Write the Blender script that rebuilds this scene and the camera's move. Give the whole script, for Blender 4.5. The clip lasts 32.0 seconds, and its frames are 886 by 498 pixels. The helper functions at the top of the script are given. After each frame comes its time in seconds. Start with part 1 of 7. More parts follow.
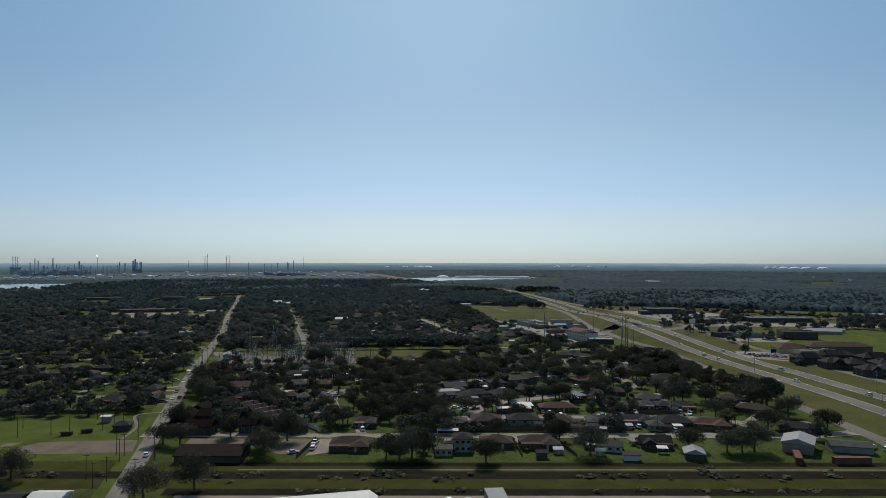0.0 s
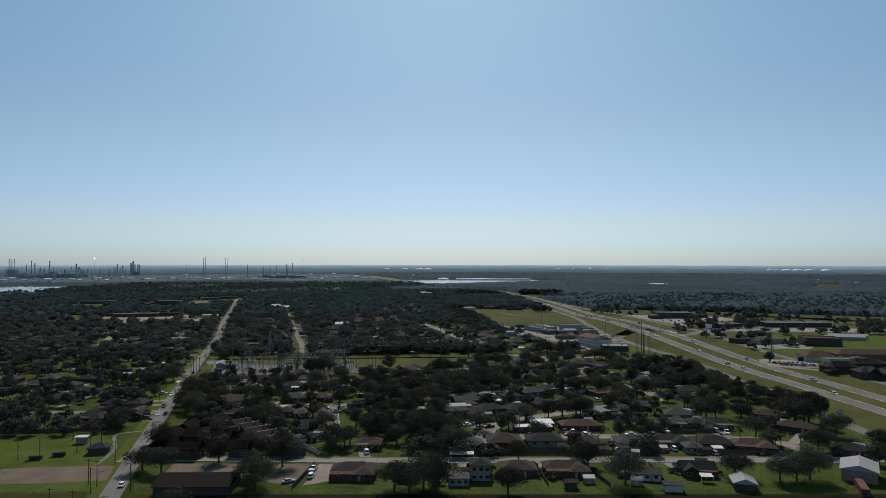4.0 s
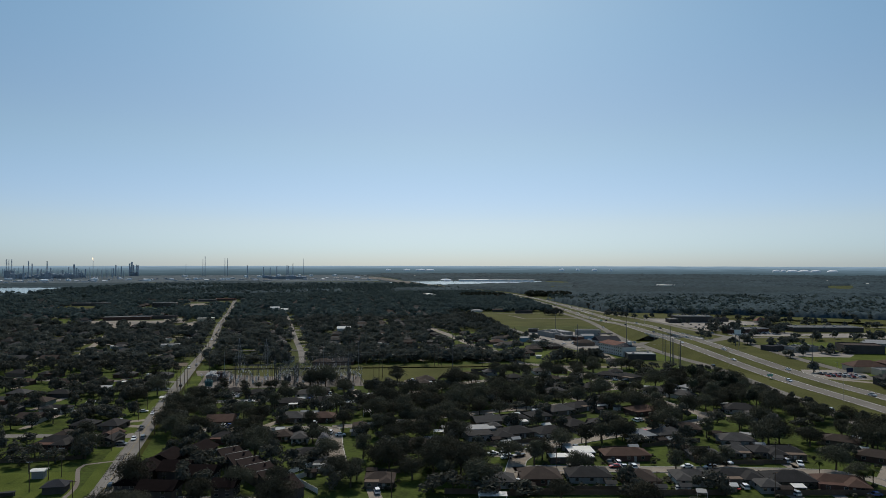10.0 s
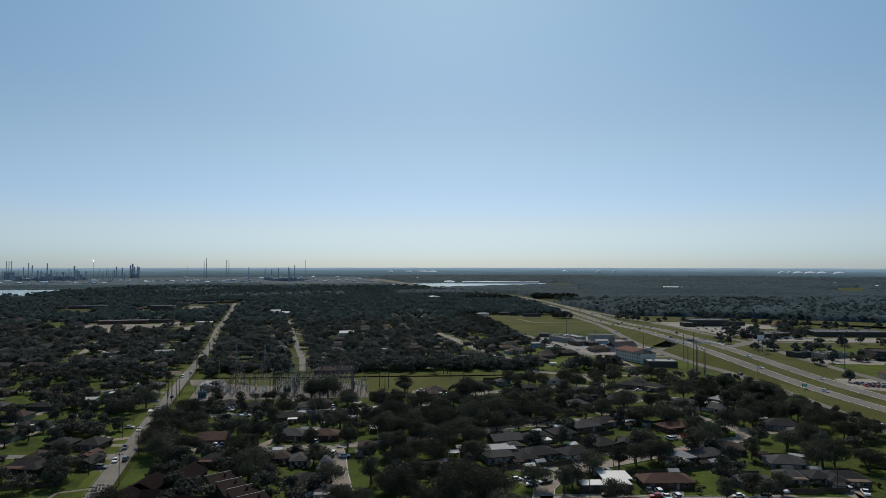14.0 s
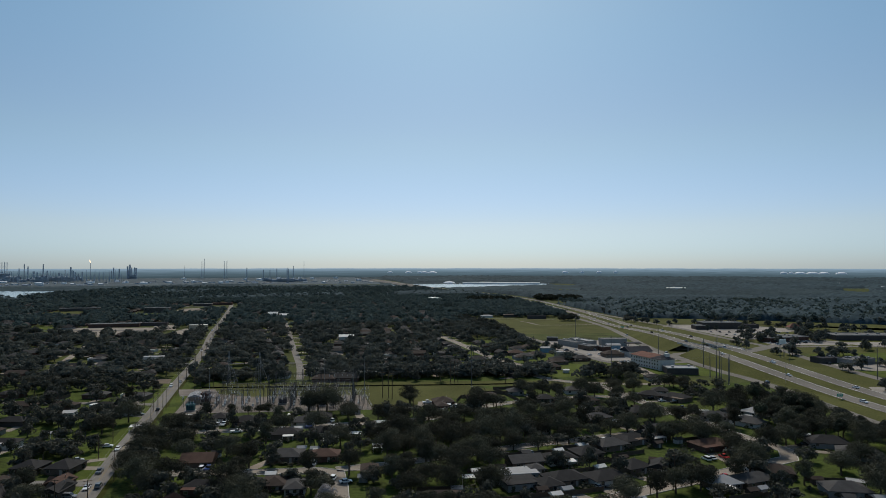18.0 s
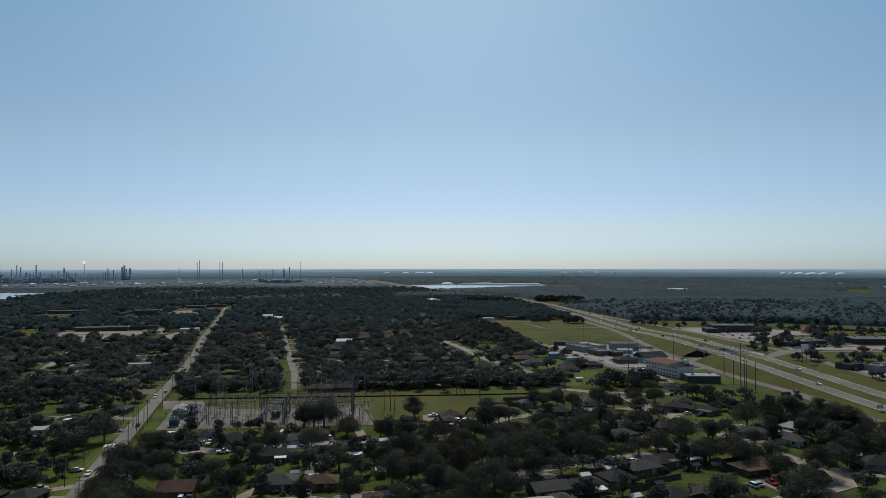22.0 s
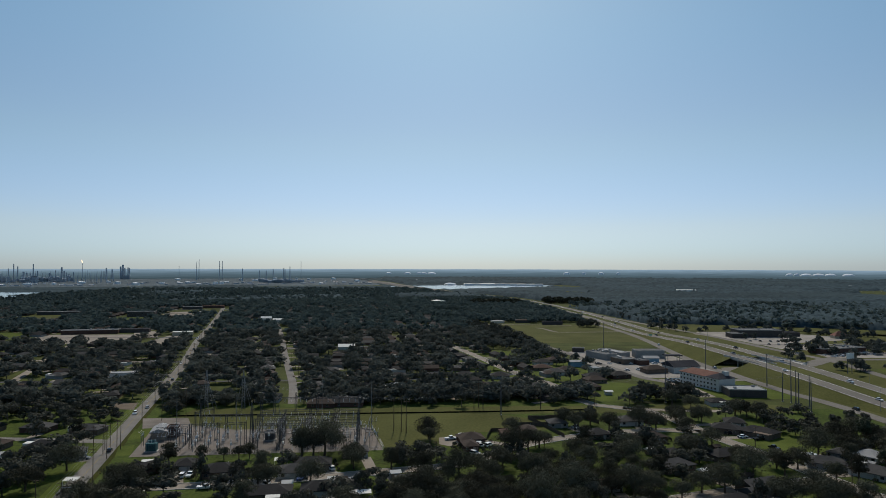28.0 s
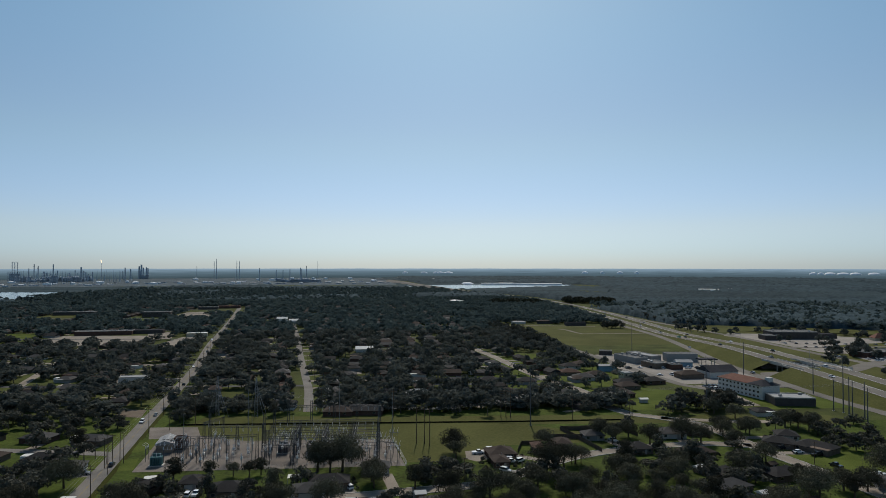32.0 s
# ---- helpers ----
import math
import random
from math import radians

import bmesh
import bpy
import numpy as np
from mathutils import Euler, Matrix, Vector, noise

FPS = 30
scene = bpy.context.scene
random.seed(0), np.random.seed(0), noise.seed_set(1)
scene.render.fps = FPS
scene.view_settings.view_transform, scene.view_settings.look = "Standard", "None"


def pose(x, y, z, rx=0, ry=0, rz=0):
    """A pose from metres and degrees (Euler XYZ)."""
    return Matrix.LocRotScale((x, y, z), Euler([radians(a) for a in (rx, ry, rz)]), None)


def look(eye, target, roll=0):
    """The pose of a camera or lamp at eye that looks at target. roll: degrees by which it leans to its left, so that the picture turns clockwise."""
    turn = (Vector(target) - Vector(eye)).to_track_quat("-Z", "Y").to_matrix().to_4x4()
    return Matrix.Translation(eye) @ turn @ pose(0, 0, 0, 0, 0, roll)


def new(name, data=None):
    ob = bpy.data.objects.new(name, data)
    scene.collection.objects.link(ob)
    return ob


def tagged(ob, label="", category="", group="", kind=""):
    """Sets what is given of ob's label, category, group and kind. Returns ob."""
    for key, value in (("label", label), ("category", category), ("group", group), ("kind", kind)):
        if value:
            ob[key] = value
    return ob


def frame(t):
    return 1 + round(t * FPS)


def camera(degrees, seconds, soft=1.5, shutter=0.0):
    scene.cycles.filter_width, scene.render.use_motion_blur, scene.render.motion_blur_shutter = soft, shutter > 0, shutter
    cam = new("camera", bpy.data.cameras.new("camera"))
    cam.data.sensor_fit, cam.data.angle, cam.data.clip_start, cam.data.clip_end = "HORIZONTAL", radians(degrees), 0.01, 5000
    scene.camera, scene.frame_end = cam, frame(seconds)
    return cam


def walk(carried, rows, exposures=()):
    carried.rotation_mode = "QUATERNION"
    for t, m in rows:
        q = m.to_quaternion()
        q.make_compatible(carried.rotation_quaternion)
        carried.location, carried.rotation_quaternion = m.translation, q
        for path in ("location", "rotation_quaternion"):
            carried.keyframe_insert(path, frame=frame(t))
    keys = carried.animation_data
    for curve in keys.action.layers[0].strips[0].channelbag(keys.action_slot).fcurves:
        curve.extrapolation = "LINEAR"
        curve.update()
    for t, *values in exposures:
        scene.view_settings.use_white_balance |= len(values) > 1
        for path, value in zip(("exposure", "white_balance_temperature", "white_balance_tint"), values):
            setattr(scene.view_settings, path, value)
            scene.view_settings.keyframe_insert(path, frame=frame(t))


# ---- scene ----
cam = camera(67.52, 32.0, soft=0.75)
PATH = [
    (0, look((9.36, -2.70, 77.70), (115.72, 991.48, 94.65), 0.05)),
    (1, look((8.84, 5.03, 77.90), (114.85, 999.22, 96.51), 0.21)),
    (2, look((8.27, 12.85, 78.03), (114.29, 1007.04, 97.08), 0.10)),
    (3, look((7.67, 20.71, 78.12), (114.74, 1014.76, 97.85), 0.07)),
    (6, look((5.77, 44.16, 78.25), (112.34, 1038.24, 99.11), -0.04)),
    (7, look((5.13, 51.88, 78.27), (110.84, 1046.05, 99.47), 0.05)),
    (8, look((4.51, 59.54, 78.30), (110.45, 1053.69, 99.39), 0.04)),
    (9, look((3.90, 67.14, 78.32), (109.91, 1061.29, 99.04), -0.01)),
    (10, look((3.30, 74.70, 78.36), (109.48, 1068.82, 99.70), 0.06)),
    (11, look((2.71, 82.22, 78.40), (108.25, 1076.40, 100.25), 0.14)),
    (12, look((2.14, 89.72, 78.46), (107.39, 1083.92, 100.75), 0.02)),
    (13, look((1.58, 97.22, 78.52), (105.46, 1091.55, 101.30), 0.01)),
    (14, look((1.03, 104.73, 78.60), (104.34, 1099.09, 102.41), 0.04)),
    (17, look((-0.59, 127.48, 78.85), (103.08, 1121.81, 102.56), -0.13)),
    (18, look((-1.13, 135.19, 78.93), (103.96, 1129.34, 103.59), -0.01)),
    (19, look((-1.68, 142.95, 79.02), (105.49, 1136.89, 103.46), -0.03)),
    (20, look((-2.23, 150.79, 79.10), (106.52, 1144.55, 103.95), -0.16)),
    (21, look((-2.79, 158.68, 79.17), (107.17, 1152.29, 104.42), -0.10)),
    (22, look((-3.36, 166.61, 79.23), (106.61, 1160.21, 104.87), -0.05)),
    (23, look((-3.94, 174.55, 79.28), (105.34, 1168.22, 105.34), 0.01)),
    (24, look((-4.52, 182.47, 79.32), (105.52, 1176.08, 104.54), -0.10)),
    (25, look((-5.11, 190.32, 79.35), (104.75, 1183.95, 104.32), 0.04)),
    (28, look((-6.83, 212.77, 79.39), (101.84, 1206.51, 105.25), 0.11)),
    (29, look((-7.36, 219.60, 79.39), (99.19, 1213.60, 104.08), -0.01)),
    (30, look((-7.85, 225.92, 79.41), (95.38, 1220.28, 103.94), -0.03)),
    (31, look((-8.28, 231.59, 79.43), (87.78, 1226.60, 106.38), -0.07)),
    (32, look((-8.63, 236.45, 79.48), (75.86, 1232.56, 104.25), 0.02)),
]
walk(cam, PATH)

# ---- daylight: the sun stands ahead of the camera, about 44 degrees high ----
SUN_UP, SUN_AZ = radians(43), radians(6.5)      # azimuth from +y towards +x
sun_way = Vector((math.sin(SUN_AZ) * math.cos(SUN_UP), math.cos(SUN_AZ) * math.cos(SUN_UP), math.sin(SUN_UP)))
world = bpy.data.worlds.new("world")
scene.world = world
world.use_nodes = True
wn, wl = world.node_tree.nodes, world.node_tree.links
sky = wn.new("ShaderNodeTexSky")
sky.sky_type, sky.sun_disc = "NISHITA", False
sky.sun_elevation, sky.sun_rotation = SUN_UP, SUN_AZ
sky.altitude, sky.air_density, sky.dust_density, sky.ozone_density = 80, 1.0, 0.6, 3.0
# milky maritime air: paler and less yellow low down, a greener blue high up
way = wn.new("ShaderNodeTexCoord")
axes = wn.new("ShaderNodeSeparateXYZ")
wl.new(way.outputs["Generated"], axes.inputs[0])
height = wn.new("ShaderNodeMapRange")
height.inputs["From Min"].default_value, height.inputs["From Max"].default_value = 0.0, 0.4
wl.new(axes.outputs["Z"], height.inputs["Value"])
air = wn.new("ShaderNodeValToRGB")
air.color_ramp.interpolation = "EASE"
stops = ((0.03, (0.70, 0.92, 1.31)), (0.16, (0.825, 0.915, 1.11)), (0.475, (0.915, 0.985, 0.97)), (0.9, (0.94, 1.11, 1.05)))
air.color_ramp.elements[0].position, air.color_ramp.elements[1].position = stops[0][0], stops[-1][0]
for at, colour in stops[1:-1]:
    air.color_ramp.elements.new(at)
for e, (at, colour) in zip(air.color_ramp.elements, stops):
    e.color = (*colour, 1)
wl.new(height.outputs[0], air.inputs[0])
tint = wn.new("ShaderNodeMix")
tint.data_type, tint.blend_type = "RGBA", "MULTIPLY"
tint.inputs[0].default_value = 1.0
wl.new(sky.outputs[0], tint.inputs[6])
wl.new(air.outputs[0], tint.inputs[7])
wl.new(tint.outputs[2], wn["Background"].inputs[0])
wn["Background"].inputs[1].default_value = 0.110
sun = new("sun", bpy.data.lights.new("sun", "SUN"))
sun.data.energy, sun.data.angle, sun.data.color = 4.6, radians(0.55), (1.0, 0.93, 0.83)
sun.matrix_world = look(sun_way * 500, (0, 0, 0))
scene.view_settings.exposure = -0.5

# ---- materials ----


def material(name, base, rough=0.9, metal=0.0, vary=0.25, scale=4.0, second=None, fine=30.0, bump=0.0, per="", spec=0.02, leaf=0.0, emit=None, stretch=1.0):
    """Principled with two scales of noise in its colour, an optional second colour, relief and a shift per object or island."""
    m = bpy.data.materials.new(name)
    m.use_nodes = True
    n, l = m.node_tree.nodes, m.node_tree.links
    b = n["Principled BSDF"]
    b.inputs["Roughness"].default_value, b.inputs["Metallic"].default_value = rough, metal
    b.inputs["Specular IOR Level"].default_value = spec
    geo = n.new("ShaderNodeNewGeometry")
    big, small = n.new("ShaderNodeTexNoise"), n.new("ShaderNodeTexNoise")
    big.inputs["Scale"].default_value, small.inputs["Scale"].default_value = 1.0 / scale, fine / scale
    big.inputs["Detail"].default_value, small.inputs["Detail"].default_value = 4, 3
    place = n.new("ShaderNodeVectorMath")
    place.operation = "MULTIPLY"
    place.inputs[1].default_value = (stretch, 1.0, 1.0)
    l.new(geo.outputs["Position"], place.inputs[0])
    for t in (big, small):
        l.new(place.outputs[0], t.inputs["Vector"])
    mix = n.new("ShaderNodeMix")
    mix.data_type = "RGBA"
    low = tuple(c * (1 - vary) for c in base)
    mix.inputs[6].default_value = (*low, 1)
    mix.inputs[7].default_value = (*(second or tuple(min(0.95, c * (1 + vary)) for c in base)), 1)
    ramp = n.new("ShaderNodeMapRange")
    ramp.inputs["From Min"].default_value, ramp.inputs["From Max"].default_value = 0.32, 0.68
    add = n.new("ShaderNodeMath")
    add.operation = "MULTIPLY_ADD"
    add.inputs[1].default_value = 0.45
    l.new(small.outputs["Fac"], add.inputs[0])
    half = n.new("ShaderNodeMath")
    half.operation = "MULTIPLY"
    half.inputs[1].default_value = 0.55
    l.new(big.outputs["Fac"], half.inputs[0])
    l.new(half.outputs[0], add.inputs[2])
    l.new(add.outputs[0], ramp.inputs["Value"])
    l.new(ramp.outputs[0], mix.inputs[0])
    colour = mix.outputs[2]
    if per:
        hsv = n.new("ShaderNodeHueSaturation")
        src = n.new("ShaderNodeObjectInfo").outputs["Random"] if per == "object" else geo.outputs["Random Per Island"]
        spread = n.new("ShaderNodeMapRange")
        spread.inputs["To Min"].default_value, spread.inputs["To Max"].default_value = 0.6, 1.4
        hue = n.new("ShaderNodeMapRange")
        hue.inputs["To Min"].default_value, hue.inputs["To Max"].default_value = 0.496, 0.518
        l.new(src, spread.inputs["Value"])
        l.new(src, hue.inputs["Value"])
        l.new(spread.outputs[0], hsv.inputs["Value"])
        l.new(hue.outputs[0], hsv.inputs["Hue"])
        l.new(colour, hsv.inputs["Color"])
        colour = hsv.outputs[0]
    l.new(colour, b.inputs["Base Color"])
    if bump:
        bp = n.new("ShaderNodeBump")
        bp.inputs["Strength"].default_value, bp.inputs["Distance"].default_value = 0.6, bump
        l.new(small.outputs["Fac"], bp.inputs["Height"])
        l.new(bp.outputs[0], b.inputs["Normal"])
    if leaf:
        tr = n.new("ShaderNodeBsdfTranslucent")
        l.new(colour, tr.inputs["Color"])
        ms = n.new("ShaderNodeMixShader")
        ms.inputs[0].default_value = leaf
        l.new(b.outputs[0], ms.inputs[1])
        l.new(tr.outputs[0], ms.inputs[2])
        l.new(ms.outputs[0], n["Material Output"].inputs["Surface"])
    if emit:
        b.inputs["Emission Color"].default_value = (*emit[:3], 1)
        b.inputs["Emission Strength"].default_value = emit[3]
    return m


M = dict(
    ground=material("rough_grass_ground", (0.036, 0.038, 0.018), scale=24, second=(0.092, 0.108, 0.032), fine=40),
    lawn=material("mown_lawn", (0.055, 0.075, 0.015), scale=14, second=(0.1, 0.123, 0.027), fine=25, vary=0.2),
    meadow=material("dry_meadow", (0.066, 0.07, 0.022), scale=40, second=(0.1, 0.102, 0.034), fine=30),
    verge=material("ditch_verge_grass", (0.036, 0.041, 0.009), scale=9, second=(0.058, 0.06, 0.014), fine=14),
    brush=material("ditch_brush", (0.011, 0.01, 0.006), scale=8, second=(0.024, 0.021, 0.013), fine=20, bump=0.3),
    asphalt=material("worn_asphalt", (0.172, 0.158, 0.14), scale=12, second=(0.22, 0.204, 0.183), fine=30, spec=0.06),
    dark_asphalt=material("dark_asphalt", (0.09, 0.09, 0.09), scale=12, fine=30),
    concrete=material("street_concrete", (0.23, 0.196, 0.16), scale=9, second=(0.3, 0.262, 0.216), fine=25, spec=0.05),
    highway=material("highway_concrete", (0.15, 0.136, 0.118), scale=30, second=(0.2, 0.184, 0.162), fine=30, spec=0.06),
    gravel=material("pale_gravel", (0.165, 0.142, 0.122), scale=9, second=(0.235, 0.206, 0.178), fine=40, bump=0.05),
    sand=material("sandy_lot", (0.14, 0.112, 0.085), scale=10, second=(0.19, 0.155, 0.12), fine=25),
    lot_concrete=material("pale_lot_concrete", (0.265, 0.238, 0.208), scale=16, second=(0.34, 0.31, 0.275), fine=25),
    kerb=material("kerb_concrete", (0.45, 0.43, 0.4), scale=3),
    white_line=material("road_paint_white", (0.75, 0.75, 0.72), scale=3),
    yellow_line=material("road_paint_yellow", (0.3, 0.22, 0.09), scale=3),
    leaf=material("live_oak_leaves", (0.064, 0.063, 0.045), rough=0.8, scale=3, second=(0.1, 0.098, 0.069), fine=6, per="object", leaf=0.14, spec=0.02),
    # these two leaf colours are lifted towards blue as painted aerial haze
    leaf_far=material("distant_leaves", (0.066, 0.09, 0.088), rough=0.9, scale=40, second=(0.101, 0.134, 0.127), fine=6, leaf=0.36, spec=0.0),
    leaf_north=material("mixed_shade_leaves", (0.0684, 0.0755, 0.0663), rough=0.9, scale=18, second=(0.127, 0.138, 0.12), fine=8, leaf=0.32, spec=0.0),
    leaf_mid=material("shade_tree_leaves", (0.0572, 0.0594, 0.0483), rough=0.8, scale=9, second=(0.106, 0.108, 0.0865), fine=8, leaf=0.2, spec=0.02),
    needle=material("pine_needles", (0.04, 0.046, 0.03), rough=0.6, scale=3, second=(0.066, 0.074, 0.046), fine=8, per="object", leaf=0.2, spec=0.08),
    frond=material("palm_fronds", (0.05, 0.065, 0.02), rough=0.6, scale=3, leaf=0.3),
    bark=material("grey_brown_bark", (0.1, 0.08, 0.06), scale=1.0, fine=12, bump=0.03),
    # blue haze over the far woods and marsh is put into these colours
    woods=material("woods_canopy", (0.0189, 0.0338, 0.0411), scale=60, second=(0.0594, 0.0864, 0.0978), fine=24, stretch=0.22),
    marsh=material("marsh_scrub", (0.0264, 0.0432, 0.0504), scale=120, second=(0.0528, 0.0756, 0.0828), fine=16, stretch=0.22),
    wood_pole=material("creosoted_pole", (0.1, 0.075, 0.055), scale=1.5),
    steel=material("galvanised_steel", (0.27, 0.275, 0.28), rough=0.45, metal=0.7, scale=3),
    dark_steel=material("weathered_steel", (0.13, 0.13, 0.135), rough=0.6, metal=0.4, scale=4),
    gantry_steel=material("dull_lattice_steel", (0.09, 0.09, 0.092), rough=0.6, metal=0.35, scale=3),
    blossom=material("pale_blossom", (0.34, 0.31, 0.29), rough=0.8, scale=2, second=(0.5, 0.46, 0.44), fine=6, leaf=0.3),
    wire=material("aluminium_wire", (0.2, 0.2, 0.2), rough=0.5, metal=0.6, scale=3),
    fence=material("weathered_fence_boards", (0.11, 0.085, 0.065), scale=4, fine=20),
    water=material("lake_water", (0.03, 0.045, 0.05), rough=0.12, scale=60, spec=0.9, vary=0.1),
    glass=material("dark_window_glass", (0.02, 0.025, 0.03), rough=0.05, spec=0.8, scale=2),
    white_trim=material("white_painted_trim", (0.72, 0.71, 0.68), rough=0.6, scale=2, vary=0.08),
    trim=material("weathered_trim", (0.34, 0.32, 0.29), scale=2, vary=0.15),
    tyre=material("black_rubber", (0.02, 0.02, 0.02), scale=0.5),
)
ROOFS = [
    material("shingle_charcoal", (0.032, 0.031, 0.031), rough=0.85, scale=2.5, fine=14, bump=0.02, spec=0.05),
    material("shingle_brown", (0.058, 0.045, 0.038), rough=0.85, scale=2.5, fine=14, bump=0.02, spec=0.04),
    material("shingle_grey", (0.064, 0.062, 0.06), rough=0.85, scale=2.5, fine=14, bump=0.02, spec=0.06),
    material("shingle_rust", (0.085, 0.052, 0.04), rough=0.85, scale=2.5, fine=14, bump=0.02, spec=0.06),
    material("metal_roof_white", (0.66, 0.645, 0.6), rough=0.5, scale=3, vary=0.1),
    material("shingle_maroon", (0.012, 0.008, 0.008), rough=0.9, scale=2.5, fine=14, bump=0.02, spec=0.02),
    material("tile_red", (0.16, 0.08, 0.06), rough=0.85, scale=3, fine=14, bump=0.03, spec=0.06),
    material("flat_roof_grey", (0.12, 0.119, 0.117), rough=0.9, scale=9, second=(0.2, 0.198, 0.193)),
    material("flat_roof_dark", (0.05, 0.05, 0.055), rough=0.9, scale=9),
    material("metal_roof_pale", (0.3, 0.3, 0.295), rough=0.65, metal=0.0, scale=3, vary=0.12),
    material("shingle_warm_maroon", (0.022, 0.0145, 0.0135), rough=0.85, scale=2.5, fine=14, bump=0.02, spec=0.04),
]
CHARCOAL, BROWN, GREY, RUST, WHITE, MAROON, RED, FLAT, DARKFLAT, PALE, MAROON_WARM = range(11)
WALLS = [
    material("brick_tan", (0.15, 0.115, 0.09), scale=2, fine=18, bump=0.01),
    material("brick_red", (0.1, 0.06, 0.048), scale=2, fine=18, bump=0.01),
    material("siding_white", (0.5, 0.49, 0.46), scale=2, vary=0.1),
    material("siding_grey", (0.25, 0.25, 0.24), scale=2, vary=0.12),
    material("stucco_blue", (0.17, 0.29, 0.37), scale=3, vary=0.1),
    material("siding_cream", (0.42, 0.37, 0.28), scale=2, vary=0.1),
    material("metal_siding_beige", (0.27, 0.215, 0.165), scale=3, vary=0.12, rough=0.6),
    material("wall_dark", (0.08, 0.07, 0.065), scale=3, vary=0.2),
]
CARS = [material("car_paint_" + n, c, rough=0.25, metal=0.0, spec=0.7, scale=2, vary=0.05) for n, c in (
    ("white", (0.8, 0.8, 0.8)), ("silver", (0.45, 0.46, 0.47)), ("black", (0.02, 0.02, 0.022)), ("grey", (0.16, 0.165, 0.17)), ("red", (0.4, 0.03, 0.025)), ("blue", (0.05, 0.1, 0.28)))]

# ---- building tools ----


class Shape:
    """Collects vertices and faces of one mesh."""

    def __init__(self):
        self.v, self.f = [], []

    def poly(self, pts):
        k = len(self.v)
        self.v += [tuple(p) for p in pts]
        self.f.append(tuple(range(k, k + len(pts))))
        return self

    def box(self, x0, x1, y0, y1, z0, z1):
        k = len(self.v)
        self.v += [(x, y, z) for z in (z0, z1) for y in (y0, y1) for x in (x0, x1)]
        self.f += [tuple(k + i for i in q) for q in ((0, 2, 3, 1), (4, 5, 7, 6), (0, 1, 5, 4), (2, 6, 7, 3), (0, 4, 6, 2), (1, 3, 7, 5))]
        return self

    def frustum(self, x, y, z0, z1, r0, r1, n=8, cap=True, dx=0.0, dy=0.0):
        k = len(self.v)
        for z, r, ox, oy in ((z0, r0, 0, 0), (z1, r1, dx, dy)):
            self.v += [(x + ox + r * math.cos(math.tau * i / n), y + oy + r * math.sin(math.tau * i / n), z) for i in range(n)]
        self.f += [(k + i, k + (i + 1) % n, k + n + (i + 1) % n, k + n + i) for i in range(n)]
        if cap:
            self.f += [tuple(k + n + i for i in range(n)), tuple(k + n - 1 - i for i in range(n))]
        return self

    def beam(self, a, b, w, h=None):
        """A square bar from a to b."""
        a, b = Vector(a), Vector(b)
        d = (b - a).normalized()
        s = d.cross(Vector((0, 0, 1)))
        s = Vector((1, 0, 0)) if s.length < 1e-4 else s.normalized()
        u = s.cross(d).normalized()
        k, h = len(self.v), h or w
        for p in (a, b):
            self.v += [tuple(p + s * i * w / 2 + u * j * h / 2) for i, j in ((-1, -1), (1, -1), (1, 1), (-1, 1))]
        self.f += [(k, k + 1, k + 5, k + 4), (k + 1, k + 2, k + 6, k + 5), (k + 2, k + 3, k + 7, k + 6), (k + 3, k, k + 4, k + 7), (k + 3, k + 2, k + 1, k), (k + 4, k + 5, k + 6, k + 7)]
        return self

    def hip(self, x0, x1, y0, y1, z, pitch, over=0.5, gable=0.0, thick=0.22):
        """A hipped roof (gable=0) or a gabled one (gable=1), ridge along the longer side."""
        x0, x1, y0, y1 = x0 - over, x1 + over, y0 - over, y1 + over
        along = x1 - x0 >= y1 - y0
        half = (y1 - y0 if along else x1 - x0) / 2
        run = half * (1 - gable)
        top = z + half * pitch
        if along:
            ym = (y0 + y1) / 2
            a, b = (x0 + run, ym, top), (x1 - run, ym, top)
            if run * 2 > x1 - x0:
                a = b = ((x0 + x1) / 2, ym, top)
        else:
            xm = (x0 + x1) / 2
            a, b = (xm, y0 + run, top), (xm, y1 - run, top)
        c = [(x0, y0, z), (x1, y0, z), (x1, y1, z), (x0, y1, z)]
        lo = [(x, y, z - thick) for x, y, z in c]
        k = len(self.v)
        self.v += c + lo + [a, b]
        A, B = k + 8, k + 9
        if along:
            self.f += [(k, k + 1, B, A), (k + 2, k + 3, A, B), (k + 1, k + 2, B), (k + 3, k, A)]
        else:
            self.f += [(k + 1, k + 2, B, A), (k + 3, k, A, B), (k, k + 1, A), (k + 2, k + 3, B)]
        self.f += [(k + 4 + i, k + 4 + (i + 1) % 4, k + (i + 1) % 4, k + i) for i in range(4)] + [(k + 7, k + 6, k + 5, k + 4)]
        return self

    def mesh(self, name, mat, smooth=False):
        me = bpy.data.meshes.new(name)
        me.from_pydata(self.v, [], self.f)
        me.materials.append(mat)
        if smooth:
            me.shade_smooth()
        return me


def big_mesh(name, verts, quads, mat):
    """A mesh from arrays: vertices (n, 3) and faces (m, 3 or 4)."""
    me = bpy.data.meshes.new(name)
    m, k = quads.shape
    me.vertices.add(len(verts))
    me.vertices.foreach_set("co", np.ascontiguousarray(verts, dtype=np.float32).ravel())
    me.loops.add(m * k)
    me.loops.foreach_set("vertex_index", np.ascontiguousarray(quads, dtype=np.int32).ravel())
    me.polygons.add(m)
    me.polygons.foreach_set("loop_start", np.arange(0, m * k, k, dtype=np.int32))
    me.materials.append(mat)
    me.update(calc_edges=True)
    return me


